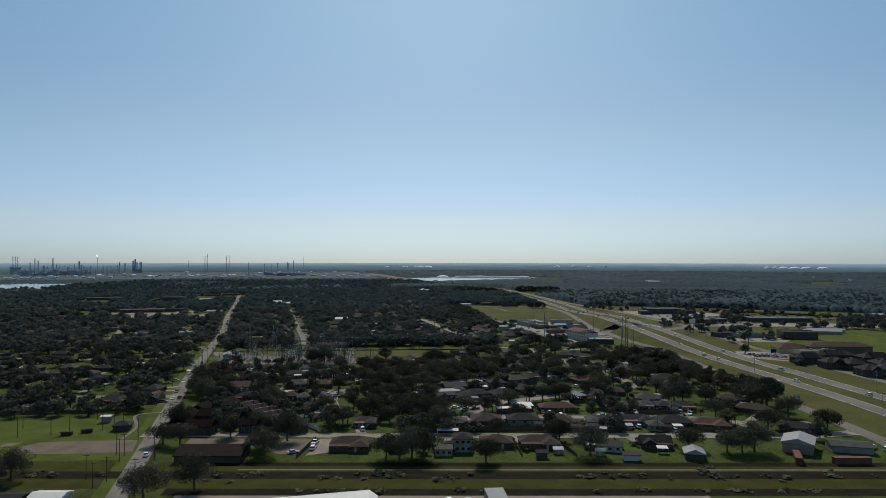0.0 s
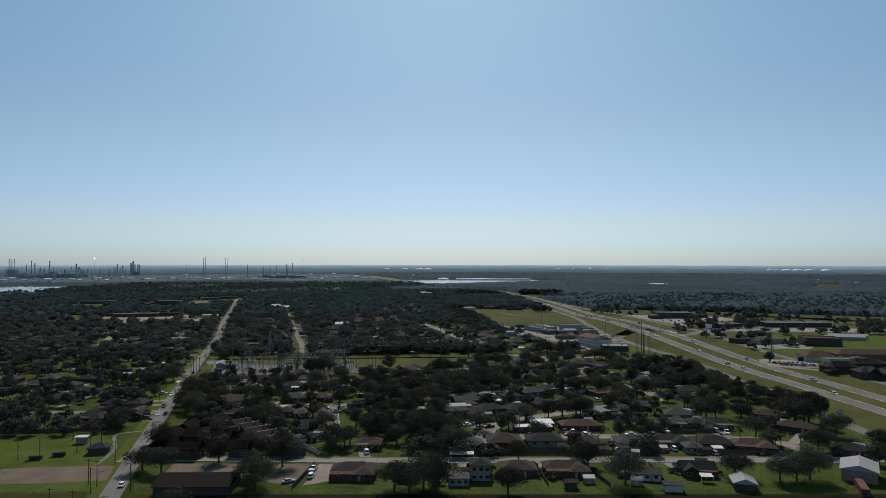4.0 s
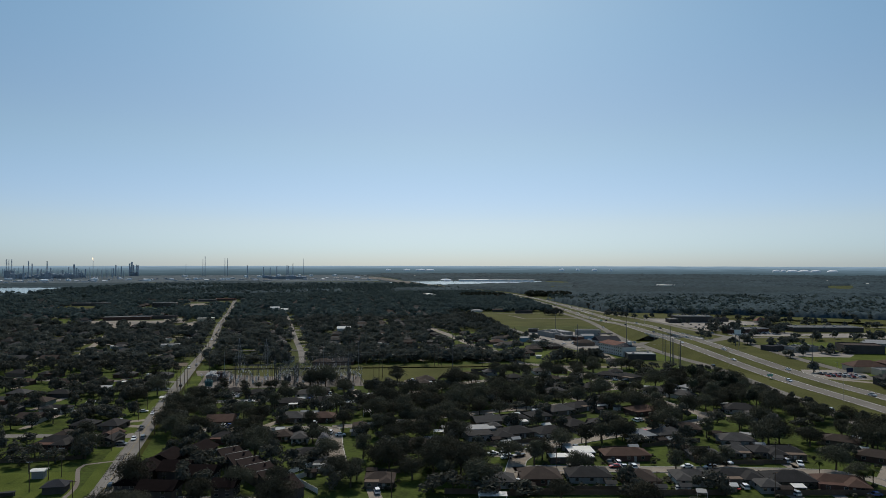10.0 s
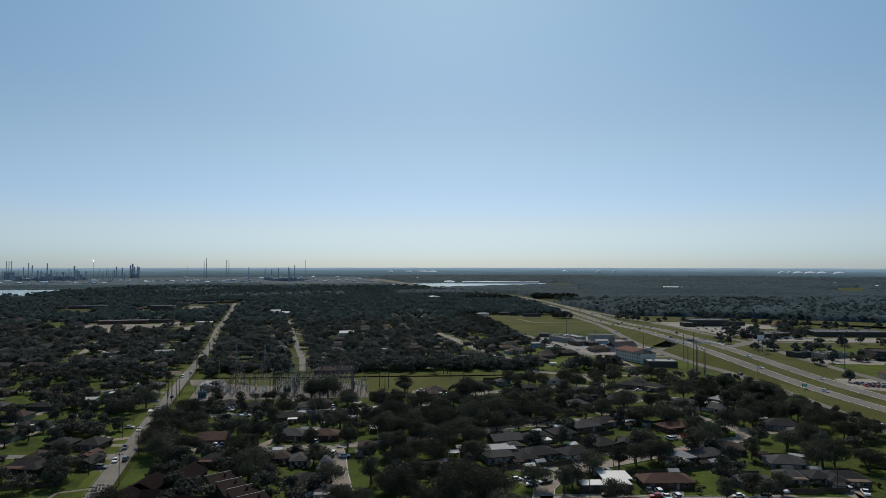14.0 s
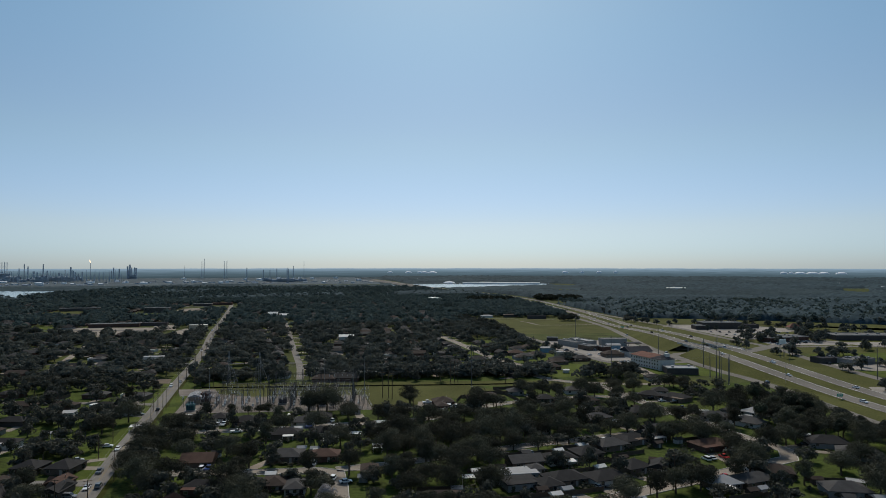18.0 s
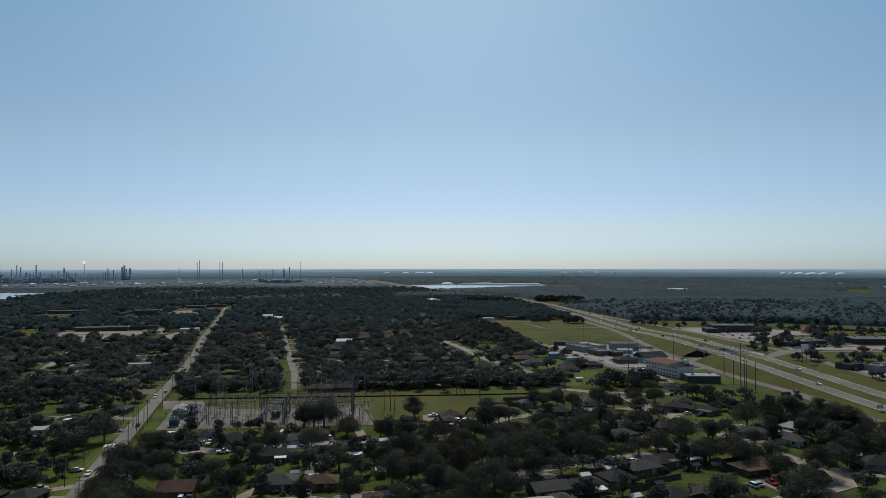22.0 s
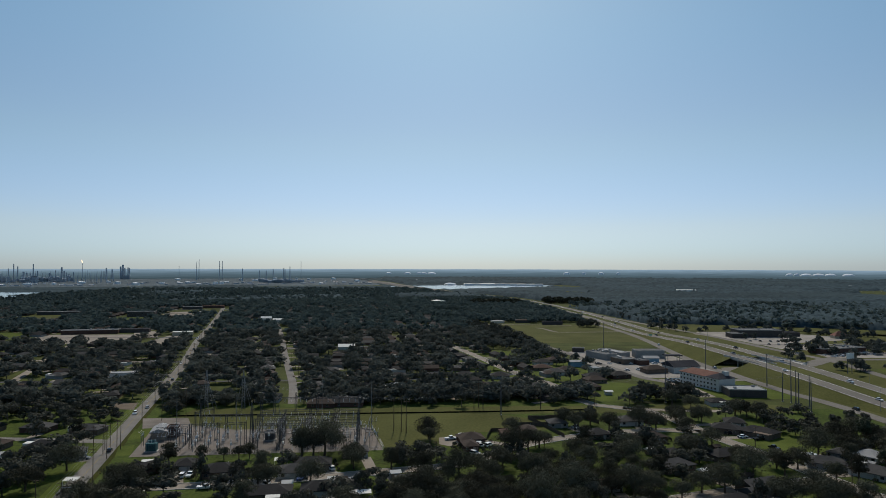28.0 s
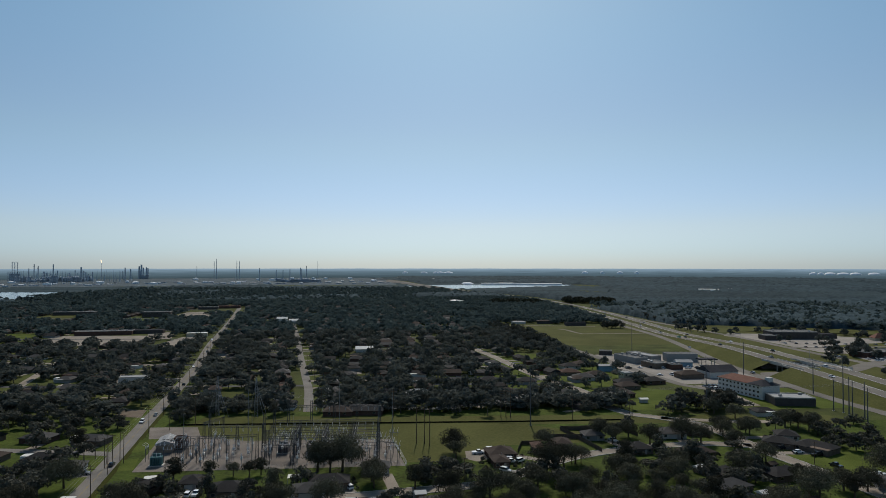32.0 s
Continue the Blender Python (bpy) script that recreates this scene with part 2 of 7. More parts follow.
def thing(name, label, category, x=0, y=0, z=0, rz=0, group=""):
    ob = new(name)
    ob.empty_display_size = 0.5
    ob.matrix_world = pose(x, y, z, 0, 0, rz)
    return tagged(ob, label, category, group)


def part(name, shape, mat, parent, label=""):
    me = shape.mesh(name, mat) if isinstance(shape, Shape) else shape
    ob = new(name, me)
    ob.parent = parent
    if label:
        ob["label"] = label
    return ob


def structure(name, shape, mat, label, category):
    me = shape.mesh(name, mat) if isinstance(shape, Shape) else shape
    return tagged(new(name, me), label, category, kind="structure")


def bend(points, step=12.0):
    """Points along a smooth line through the given ones."""
    p = [Vector(q) for q in points]
    p = [p[0] * 2 - p[1]] + p + [p[-1] * 2 - p[-2]]
    out = []
    for a, b, c, d in zip(p, p[1:], p[2:], p[3:]):
        n = max(1, int((c - b).length / step))
        for i in range(n):
            t = i / n
            out.append(0.5 * (2 * b + (c - a) * t + (2 * a - 5 * b + 4 * c - d) * t * t + (3 * b - a - 3 * c + d) * t ** 3))
    return out + [p[-2]]


def ribbon(line, left, right, z=0.1, thick=0.0, lift=None, shape=None):
    """A strip along a line, from left to right of it (metres, right positive)."""
    s = shape or Shape()
    k, n = len(s.v), len(line)
    for i, p in enumerate(line):
        d = (line[min(i + 1, n - 1)] - line[max(i - 1, 0)]).normalized()
        r = Vector((d.y, -d.x))
        h = z + (lift(p.x, p.y) if lift else 0)
        for o in (left, right):
            q = p.xy + r * o
            s.v.append((q.x, q.y, h))
    s.f += [(k + 2 * i, k + 2 * i + 1, k + 2 * i + 3, k + 2 * i + 2) for i in range(n - 1)]
    return s


BLOCKED_LINES, BLOCKED_AREAS, BLOCKED_SPOTS = [], [], []


def block_line(line, half):
    pts = [line[0]]
    for p in line[1:-1]:
        if (p - pts[-1]).length > 14:
            pts.append(p)
    BLOCKED_LINES.append((np.array([p.xy for p in pts + [line[-1]]]), half))


def inside(poly, x, y):
    hit = np.zeros(np.shape(x), bool)
    for (ax, ay), (bx, by) in zip(poly, poly[1:] + poly[:1]):
        if ay != by:
            hit ^= ((ay > y) != (by > y)) & (x < (bx - ax) * (y - ay) / (by - ay) + ax)
    return hit


SEGMENTS = [[], None]


def is_free(x, y, reach):
    """Which of the places (arrays) keep clear of roads, lots and houses."""
    ok = np.ones(len(x), bool)
    for poly in BLOCKED_AREAS:
        ok &= ~inside(poly, x, y)
    if len(SEGMENTS[0]) != len(BLOCKED_LINES):
        SEGMENTS[0] = list(BLOCKED_LINES)
        SEGMENTS[1] = np.concatenate([np.column_stack([l[:-1], l[1:] - l[:-1], np.full(len(l) - 1, h)]) for l, h in BLOCKED_LINES])
    g = SEGMENTS[1]
    for i in range(0, len(x), 400):
        px, py = x[i:i + 400, None] - g[:, 0], y[i:i + 400, None] - g[:, 1]
        t = np.clip((px * g[:, 2] + py * g[:, 3]) / np.maximum(1e-6, g[:, 2] ** 2 + g[:, 3] ** 2), 0, 1)
        ok[i:i + 400] &= ((px - t * g[:, 2]) ** 2 + (py - t * g[:, 3]) ** 2 > (g[:, 4] + reach) ** 2).all(1)
    if BLOCKED_SPOTS:
        s = np.array(BLOCKED_SPOTS)
        for i in range(0, len(s), 200):
            q = s[i:i + 200]
            d = np.hypot(x[:, None] - q[None, :, 0], y[:, None] - q[None, :, 1])
            ok &= (d > q[None, :, 2] + reach * 0.6).all(1)
    return ok


rng = np.random.default_rng(7)

# ---- ground, water, roads ----
g = Shape()
g.box(-6500, 6500, -700, 5400, -2.0, 0.0)
structure("ground", g, M["ground"], "flat grassy coastal plain reaching the horizon", "ground")


def area(name, pts, mat, z, label, category):
    s = Shape()
    s.poly([(x, y, z) for x, y in pts])
    return structure(name, s, mat, label, category)


def lot(name, pts, mat, z, label, category, clear=True):
    if clear:
        BLOCKED_AREAS.append([tuple(p) for p in pts])
    return area(name, pts, mat, z, label, category)


def kerbs(name, line, half, side=0.3, z=0.1):
    s = Shape()
    for o in (-half - side, half):
        k, n = len(s.v), len(line)
        for i, p in enumerate(line):
            d = (line[min(i + 1, n - 1)] - line[max(i - 1, 0)]).normalized()
            r = Vector((d.y, -d.x))
            for off, h in ((o, 0.0), (o, z + 0.15), (o + side, z + 0.15), (o + side, 0.0)):
                q = p + r * off
                s.v.append((q.x, q.y, h))
        for i in range(n - 1):
            for j in range(3):
                s.f.append((k + 4 * i + j, k + 4 * i + j + 1, k + 4 * i + j + 5, k + 4 * i + j + 4))
    return structure(name, s, M["kerb"], "pale concrete kerbs along the street", "kerb")


def street(name, pts, half, mat, label, kerb=True, z=0.1):
    line = bend(pts)
    structure(name, ribbon(line, -half, half, z), mat, label, "street")
    block_line(line, half + 0.5)
    if kerb:
        kerbs("kerb", line, half)
    return line


MAIN = bend([(-62, 150), (-73.5, 225), (-82.5, 280), (-94.5, 352), (-110.5, 452), (-116.5, 495), (-129, 580), (-154, 755), (-186.5, 930), (-214, 1106), (-250, 1320), (-284, 1512)])
structure("road", ribbon(MAIN, -3.5, 3.5, 0.12), M["asphalt"], "straight two-lane grey town road", "road")
block_line(MAIN, 6.0)
for off, half, y0, y1 in ((-5, 2, 0, 590), (7, 8, 0, 392), (4, 3, 380, 500), (7, 8, 500, 590)):
    block_line([Vector((p.x + off, p.y)) for p in MAIN if y0 <= p.y < y1], half)
structure("road_verge", ribbon([p for p in MAIN if p.y < 640], -8, -3.55, 0.046), M["lawn"], "mown grass verge west of the road", "grass")
structure("road_verge", ribbon([p for p in MAIN if p.y < 640], 3.55, 5.6, 0.046), M["verge"], "dry grass verge east of the road", "grass")
s = Shape()
for i in range(0, len(MAIN) - 1):
    for o in (-0.18, 0.1):
        ribbon(MAIN[i:i + 2], o, o + 0.08, 0.13, shape=s)
structure("road_marking", s, M["yellow_line"], "double yellow centre line worn by traffic", "road marking")
ST1 = street("street_1", [(-92, 305), (-66, 303.5), (-17, 296.5), (39, 290), (125, 281.4), (164, 277), (205, 273), (226, 276)], 3.3, M["concrete"], "pale concrete street behind the first row of houses")
ST2 = street("street_2", [(57, 324), (75, 323.4), (98, 319.3), (119, 317), (140, 314.2), (161, 310.8), (175, 307.5), (184, 299), (187, 286), (188, 277)], 3.2, M["concrete"], "pale concrete residential street")
ST3 = street("street_3", [(54, 312), (57, 322), (61, 335), (70, 348), (86, 357), (108, 366), (147, 382.5), (168, 391), (174, 402), (168, 426), (164, 446), (158, 482), (153, 510), (150, 545), (146, 560), (134, 573), (121, 583), (114, 605), (115, 645), (106, 680), (98, 711), (87, 789), (79, 840), (72, 884)], 3.4, M["concrete"], "winding pale concrete residential street")
ST4 = street("street_4", [(-84, 398), (-45, 396), (-22, 396), (-15, 393), (-12, 360), (-9, 335)], 3.2, M["concrete"], "pale concrete cul-de-sac with parked cars")
ST5 = street("street_5", [(-106, 461), (-72, 462), (-37, 465.5), (4, 472.5), (29, 478), (46, 491), (67, 507), (104, 520), (135, 523), (152, 518)], 3.2, M["concrete"], "pale concrete street south of the substation")
ST6 = street("street_6", [(-15, 396), (10, 402), (34, 411), (64, 421), (105, 433), (135, 440), (163, 446)], 3.0, M["concrete"], "tree-shaded concrete street between gardens")
ST7 = street("street_7", [(-101, 388.5), (-140, 393), (-260, 405), (-420, 425)], 3.0, M["asphalt"], "narrow side street west of the road", False)
ST8 = street("street_8", [(-122, 528), (-190, 540), (-400, 570)], 3.0, M["asphalt"], "narrow side street west of the road", False)
ST9 = street("street_9", [(-51, 603), (-52, 614), (-58, 666), (-68, 729), (-83, 823), (-109, 996), (-142, 1195), (-150, 1260)], 2.7, M["asphalt"], "straight street running north from the easement", False)
ST10 = street("street_10", [(-62, 700), (0, 700), (61, 699), (101, 692)], 3.0, M["concrete"], "cross street under the trees", False)
ST11 = street("street_11", [(134, 573), (165, 563), (190, 560)], 3.0, M["concrete"], "short concrete street beside the easement", False)
street("street_12", [(-165, 780), (-230, 790), (-330, 808), (-520, 835)], 3.2, M["concrete"], "side street through the western trees", False)
street("street_13", [(-176, 850), (-60, 862), (60, 850)], 2.8, M["asphalt"], "shaded cross street among trees", False)
street("street_14", [(-230, 620), (-250, 700), (-290, 860), (-330, 1010)], 3.0, M["concrete"], "pale street west of the main road", False)
street("frontage_street", [(163, 885), (171, 819), (181, 716), (188, 665), (196, 650), (262, 655)], 3.6, M["highway"], "pale concrete road past the shops", False)


# the highway runs on an embankment up to a bridge over a cross street
def rise(x, y):
    a = min(1.0, max(0.0, (y - 470) / 200)) if y < 700 else min(1.0, max(0.0, (1010 - y) / 240))
    return 6.2 * a * a * (3 - 2 * a)


HW = bend([(258, 120), (273, 240), (284, 330), (287, 384), (289, 420), (291, 560), (294, 640), (301, 720), (312, 830), (318, 900), (324, 985), (340, 1190), (351, 1420), (352, 1600), (335, 1800), (300, 2000), (240, 2260), (178, 2620), (122, 2980), (50, 3580), (-50, 4140), (-160, 4880)], 25)
for nm, l, r, lift in (("highway_southbound", -18.0, -6.0, rise), ("highway_northbound", 6.0, 18.0, rise)):
    structure(nm, ribbon(HW, l, r, 0.2, lift=lift), M["highway"], "pale concrete highway carriageway with two lanes and shoulders", "highway")
FRL = bend([(205, 120), (215, 200), (228, 262), (234, 316), (238, 360), (246, 420), (259, 550), (256, 600), (258, 700), (264, 760), (274, 818), (295, 955), (303, 1130), (320, 1260)], 20)
FRR = bend([(330, 240), (336, 330), (337, 430), (346, 540), (360, 640), (379, 730), (378, 800), (378, 836), (380, 938), (372, 1060), (362, 1200), (364, 1330)], 20)
for nm, line in (("frontage_road_west", FRL), ("frontage_road_east", FRR)):
    structure(nm, ribbon(line, -4.2, 4.2, 0.16), M["highway"], "pale concrete frontage road beside the highway", "road")
    block_line(line, 6)
block_line(HW, 34)

s = Shape()
near = [p for p in HW if 440 < p.y < 1040]
for p0, p1 in zip(near, near[1:]):
    h0, h1 = rise(p0.x, p0.y), rise(p1.x, p1.y)
    if 682 < (p0.y + p1.y) / 2 < 730:
        continue
    for (o0, k0), (o1, k1) in (((-18 - 2.6, 0), (-18, 1)), ((-18, 1), (18, 1)), ((18, 1), (18 + 2.6, 0))):
        q = []
        for p, h, o, k in ((p0, h0, o0, k0), (p0, h0, o1, k1), (p1, h1, o1, k1), (p1, h1, o0, k0)):
            w = o if k else math.copysign(18 + 2.6 * h, o)
            q.append((p.x + w, p.y, h * k + 0.05))
        s.poly(q)
structure("embankment", s, M["meadow"], "grassy embankment carrying the highway", "embankment")
s = Shape()
for o in (-18.0, -6.2, 6.0, 17.8, -14.3, 14.1, -9.6, 9.4):
    edge = o in (-18.0, -6.2, 6.0, 17.8)
    for i in range(0, len(HW) - 1):
        if HW[i].y < 1700:
            if edge:
                ribbon(HW[i:i + 2], o + (0.9 if o in (-18.0, 6.0) else -0.9), o + (1.1 if o in (-18.0, 6.0) else -0.7), 0.23, lift=rise, shape=s)
structure("road_marking", s, M["white_line"], "white edge lines of the highway", "road marking")

# ditch strip along the near side of the houses
def band(name, o0, o1, mat, z, label, category, x0=-420, x1=330, skew=0.106):
    return area(name, [(x0, o0 - skew * x0), (x1, o0 - skew * x1), (x1, o1 - skew * x1), (x0, o1 - skew * x0)], mat, z, label, category)


band("verge", 226, 256, M["verge"], 0.02, "bright mown grass along the drainage ditch", "grass")
band("ditch", 236.5, 244.5, M["brush"], 0.05, "brushy dark drainage ditch", "ditch")
band("footpath", 246.0, 247.2, M["gravel"], 0.06, "pale dirt track along the ditch", "path", -40, 330)
# flat dark band painted for the shaded bank of the ditch
band("ditch", 250.8, 255.4, M["brush"], 0.05, "ditch behind the gardens, its shaded bank painted as a dark band", "ditch", -60, 230)
band("ditch", 219.6, 226.2, M["brush"], 0.03, "dark weedy strip before the yard", "ditch", -60, 330)
band("car_park", 150, 219.5, M["concrete"], 0.04, "pale concrete yard beside the white-roofed hall", "car park", -55, 120)
BLOCKED_AREAS.append([(-420, 345), (-420, 150), (330, 150), (330, 212), (205, 231.5), (-60, 262.5), (-106, 345)])
BLOCKED_AREAS.append([(-48, 258), (18, 251), (18, 290), (-48, 296)])

# easement, substation yard, ball field, meadows
lot("easement_grass", [(-108, 566), (-103, 596), (14, 587), (95, 583.5), (165, 577.5), (225, 572), (224, 552), (168, 560), (60, 566), (84, 549), (84, 530), (44, 528), (40, 507), (-2, 506), (-6, 540), (-90, 541)], M["meadow"], 0.03, "mown green easement under the power lines", "grass")
lot("substation_yard", [(-106, 502), (-109, 530), (-116, 549), (-124, 574), (-101, 573), (-95, 556), (-72, 545), (-6.5, 543), (-1, 502)], M["gravel"], 0.05, "pale gravel yard of the electrical substation", "yard")
area("yard_lawn", [(-120, 551), (-112, 552), (-109.5, 533), (-116.5, 530)], M["lawn"], 0.056, "small lawn inside the substation yard", "grass")
area("yard_lawn", [(-116, 519), (-110, 521), (-106.5, 505), (-112, 503)], M["lawn"], 0.056, "small lawn at the substation gate", "grass")
lot("ball_field", [(-280, 300), (-280, 345), (-106, 338), (-92, 300), (-88, 268), (-280, 282)], M["lawn"], 0.03, "mown grass ball field beside the road", "field")
lot("sandy_lot", [(-135, 281), (-136, 290), (-131, 297), (-118, 298), (-91, 297), (-87, 279), (-110, 278)], M["sand"], 0.06, "bare sandy parking lot beside the road", "lot")
structure("park_path", ribbon(bend([(-96.8, 350.8), (-102.7, 348.5), (-107.3, 346.8), (-107.5, 341.8), (-103.5, 331.4), (-100.2, 322.9), (-98.7, 314.7), (-98.4, 298.5)], 3.0), -0.75, 0.75, 0.06), M["gravel"], "pale curved gravel path through the ball field", "path")
lot("meadow", [(148, 1128), (228, 1106), (296, 1090), (296, 985), (282, 885), (208, 880), (164, 886), (158, 930), (140, 1010), (128, 1090)], M["meadow"], 0.03, "open mown meadow beside the highway", "grass")
lot("vacant_lawn", [(122, 612), (120, 660), (150, 664), (178, 640), (186, 606), (186, 590), (128, 592)], M["lawn"], 0.04, "bright mown lawn between houses and hotel", "grass")
CORNER_LAWN = [(157, 506), (188, 511), (197, 478), (161, 474)]
lot("corner_lawn", CORNER_LAWN, M["lawn"], 0.035, "open mown lawn at the street bend", "grass")
area("open_lawn", [(62, 612), (118, 606), (150, 668), (162, 690), (156, 820), (88, 830), (66, 720)], M["lawn"], 0.022, "open lawns between the houses and shops", "grass")
lot("shop_forecourt", [(168, 720), (176, 815), (215, 822), (262, 800), (252, 665), (190, 668)], M["lot_concrete"], 0.05, "pale concrete forecourt of the shops", "car park")
lot("hotel_car_park", [(193, 598), (195, 662), (224, 662), (222, 652), (207, 648), (203, 598)], M["concrete"], 0.05, "concrete parking strip beside the hotel", "car park")
lot("hotel_lawn", [(203, 588), (203.5, 600), (207.5, 647.5), (222.5, 651.5), (250, 648), (252, 588)], M["lawn"], 0.045, "green lawn around the hotel", "grass")
lot("east_grass", [(386, 690), (386, 1000), (470, 1010), (640, 900), (720, 760), (560, 690)], M["meadow"], 0.03, "grass between the eastern car parks", "grass", False)
lot("car_park_court", [(388, 815), (386, 900), (372, 960), (390, 985), (480, 960), (530, 905), (500, 880), (430, 860), (425, 790)], M["lot_concrete"], 0.06, "pale concrete car park of the dark office", "car park")
lot("car_park_store", [(392, 752), (396, 778), (450, 800), (480, 780), (470, 745)], M["lot_concrete"], 0.06, "pale concrete car park of the store", "car park")
lot("car_park_mall", [(478, 735), (470, 770), (560, 765), (640, 735), (630, 705), (540, 715)], M["lot_concrete"], 0.06, "pale concrete car park of the mall", "car park")
lot("car_park_shops", [(352, 615), (366, 632), (412, 628), (416, 605), (400, 590), (360, 600)], M["lot_concrete"], 0.06, "worn concrete car park of the low shops", "car park")
lot("car_park_clinic", [(306, 512), (318, 535), (348, 530), (352, 512), (340, 488), (312, 495)], M["lot_concrete"], 0.06, "concrete car park outside the clinic", "car park")
street("mall_road", [(380, 740), (430, 738), (500, 728), (640, 690), (760, 640)], 4.0, M["highway"], "pale road past the mall", False)
street("court_road", [(380, 850), (440, 845), (520, 850), (600, 835), (700, 800)], 3.6, M["highway"], "pale road past the office car park", False)
street("clinic_drive", [(338, 470), (330, 480), (318, 492), (306, 510)], 3.2, M["concrete"], "short concrete drive of the clinic", False)
lot("lawn_east", [(344, 400), (350, 520), (365, 630), (384, 690), (560, 690), (620, 560), (560, 400)], M["lawn"], 0.03, "green lawns east of the highway", "grass")
lot("cleared_strip_east", [(384, 1000), (388, 1075), (480, 1075), (640, 960), (900, 800), (900, 740), (700, 800), (480, 1000)], M["meadow"], 0.03, "cleared grass strip in front of the woods", "grass")
area("highway_verge", [(232, 262), (262, 150), (336, 240), (340, 430), (352, 560), (383, 740), (383, 1000), (364, 1250), (322, 1260), (296, 980), (262, 760), (258, 560), (240, 400)], M["meadow"], 0.04, "dry grass verges of the highway", "grass")
area("town_lawn", [(-420, 257 + 44), (-60, 262), (230, 229), (236, 420), (256, 560), (196, 560), (120, 600), (-200, 606), (-420, 620)], material("garden_grass", (0.03, 0.038, 0.014), scale=16, second=(0.082, 0.112, 0.023), fine=10, vary=0.25), 0.012, "garden grass and bare earth between the houses", "grass")
# clearings and buildings among the far western trees
lot("park_lawn", [(-400, 947), (-363, 944), (-411, 1044), (-455, 1047)], M["lawn"], 0.04, "green park among the western trees", "grass")
lot("school_yard", [(-262, 968), (-240, 975), (-262, 1058), (-290, 1050)], M["concrete"], 0.05, "pale concrete yard beside the school", "yard")
lot("road_end_lots", [(-338, 1262), (-300, 1250), (-292, 1330), (-320, 1400), (-345, 1390)], M["concrete"], 0.05, "pale lots near the end of the road", "lot")
lot("road_end_lots", [(-258, 1330), (-240, 1325), (-262, 1420), (-280, 1470), (-300, 1480), (-285, 1400)], M["meadow"], 0.05, "dry lots near the end of the road", "lot")
lot("school_car_park", [(-372, 925), (-255, 918), (-262, 1012), (-372, 1018)], M["concrete"], 0.045, "pale concrete car park in front of the school", "car park")
lot("shop_car_park", [(-240, 880), (-203, 884), (-206, 994), (-234, 994)], M["concrete"], 0.045, "pale concrete car park beside the road", "car park")
lot("office_lawn", [(-395, 1170), (-322, 1165), (-332, 1282), (-392, 1286)], M["lawn"], 0.045, "open lawn in front of the dark office", "grass")
lot("shop_car_park", [(-316, 1230), (-262, 1222), (-278, 1330), (-318, 1334)], M["concrete"], 0.045, "pale concrete car park near the road end", "car park")
lot("hall_lawn", [(-545, 1210), (-458, 1205), (-462, 1335), (-545, 1338)], M["meadow"], 0.045, "dry lawn in front of the long hall", "grass")
lot("corner_lot", [(-198, 690), (-158, 690), (-150, 720), (-196, 722)], M["concrete"], 0.05, "pale concrete lot beside the road", "lot")
lot("corner_lot", [(-150, 600), (-136, 596), (-140, 615), (-156, 618)], M["sand"], 0.05, "small bare lot beside the road", "lot")
lot("corner_lawn", [(-152, 690), (-132, 690), (-136, 715), (-155, 715)], M["lawn"], 0.05, "bright corner lawn beside the road", "grass")
lot("dirt_lot", [(-31, 284), (-34, 276), (-28, 270), (-20, 267), (-15, 290.5), (-28, 292.5)], M["sand"], 0.05, "bare sandy lot beside the street", "lot")
lot("dirt_lot", [(-69, 284), (-69, 297.5), (-36, 293.5), (-36, 279.5)], M["sand"], 0.052, "bare sandy lot behind the long hall", "lot")
lot("house_drive", [(24, 509), (28, 505), (44, 512), (42, 525), (25, 520)], M["concrete"], 0.06, "concrete drive beside the easement", "driveway")
lot("house_drive", [(-13, 291), (-7, 290.5), (-6, 271), (-12, 268), (-17, 266), (-14.5, 275)], M["concrete"], 0.06, "concrete drive beside the brown house", "driveway")
lot("sand_square", [(-146, 292), (-140, 292), (-138, 298), (-144, 298)], M["sand"], 0.05, "small sandy square on the ball field", "lot")
structure("meadow_path", ribbon(bend([(206, 1052), (212, 1040), (218, 993), (240, 992), (292, 993)]), -2.5, 2.5, 0.08), M["gravel"], "pale track across the meadow", "path")
structure("meadow_path", ribbon(bend([(150, 1105), (190, 1100), (262, 1082)]), -2, 2, 0.08), M["gravel"], "pale drive to the meadow buildings", "path")
BLOCKED_AREAS += [[(-112, 480), (-112, 503), (2, 507), (2, 486)], [(-372, 965), (-250, 955), (-262, 1050), (-372, 1045)], [(-395, 1225), (-300, 1225), (-320, 1300), (-395, 1310)],
                  [(-545, 1280), (-455, 1275), (-460, 1350), (-545, 1360)], [(-345, 1400), (-235, 1310), (-262, 1500), (-355, 1520)], [(-236, 950), (-198, 950), (-206, 1012), (-236, 1012)], [(-165, 1130), (-128, 1130), (-130, 1200), (-168, 1205)],
                  [(-40, 815), (-18, 815), (-18, 862), (-42, 862)], [(-2, 604), (24, 602), (24, 645), (-2, 648)], [(128, 1560), (160, 1560), (165, 1680), (112, 1680)]]

# ---- houses ----
HOUSE_CACHE = {}


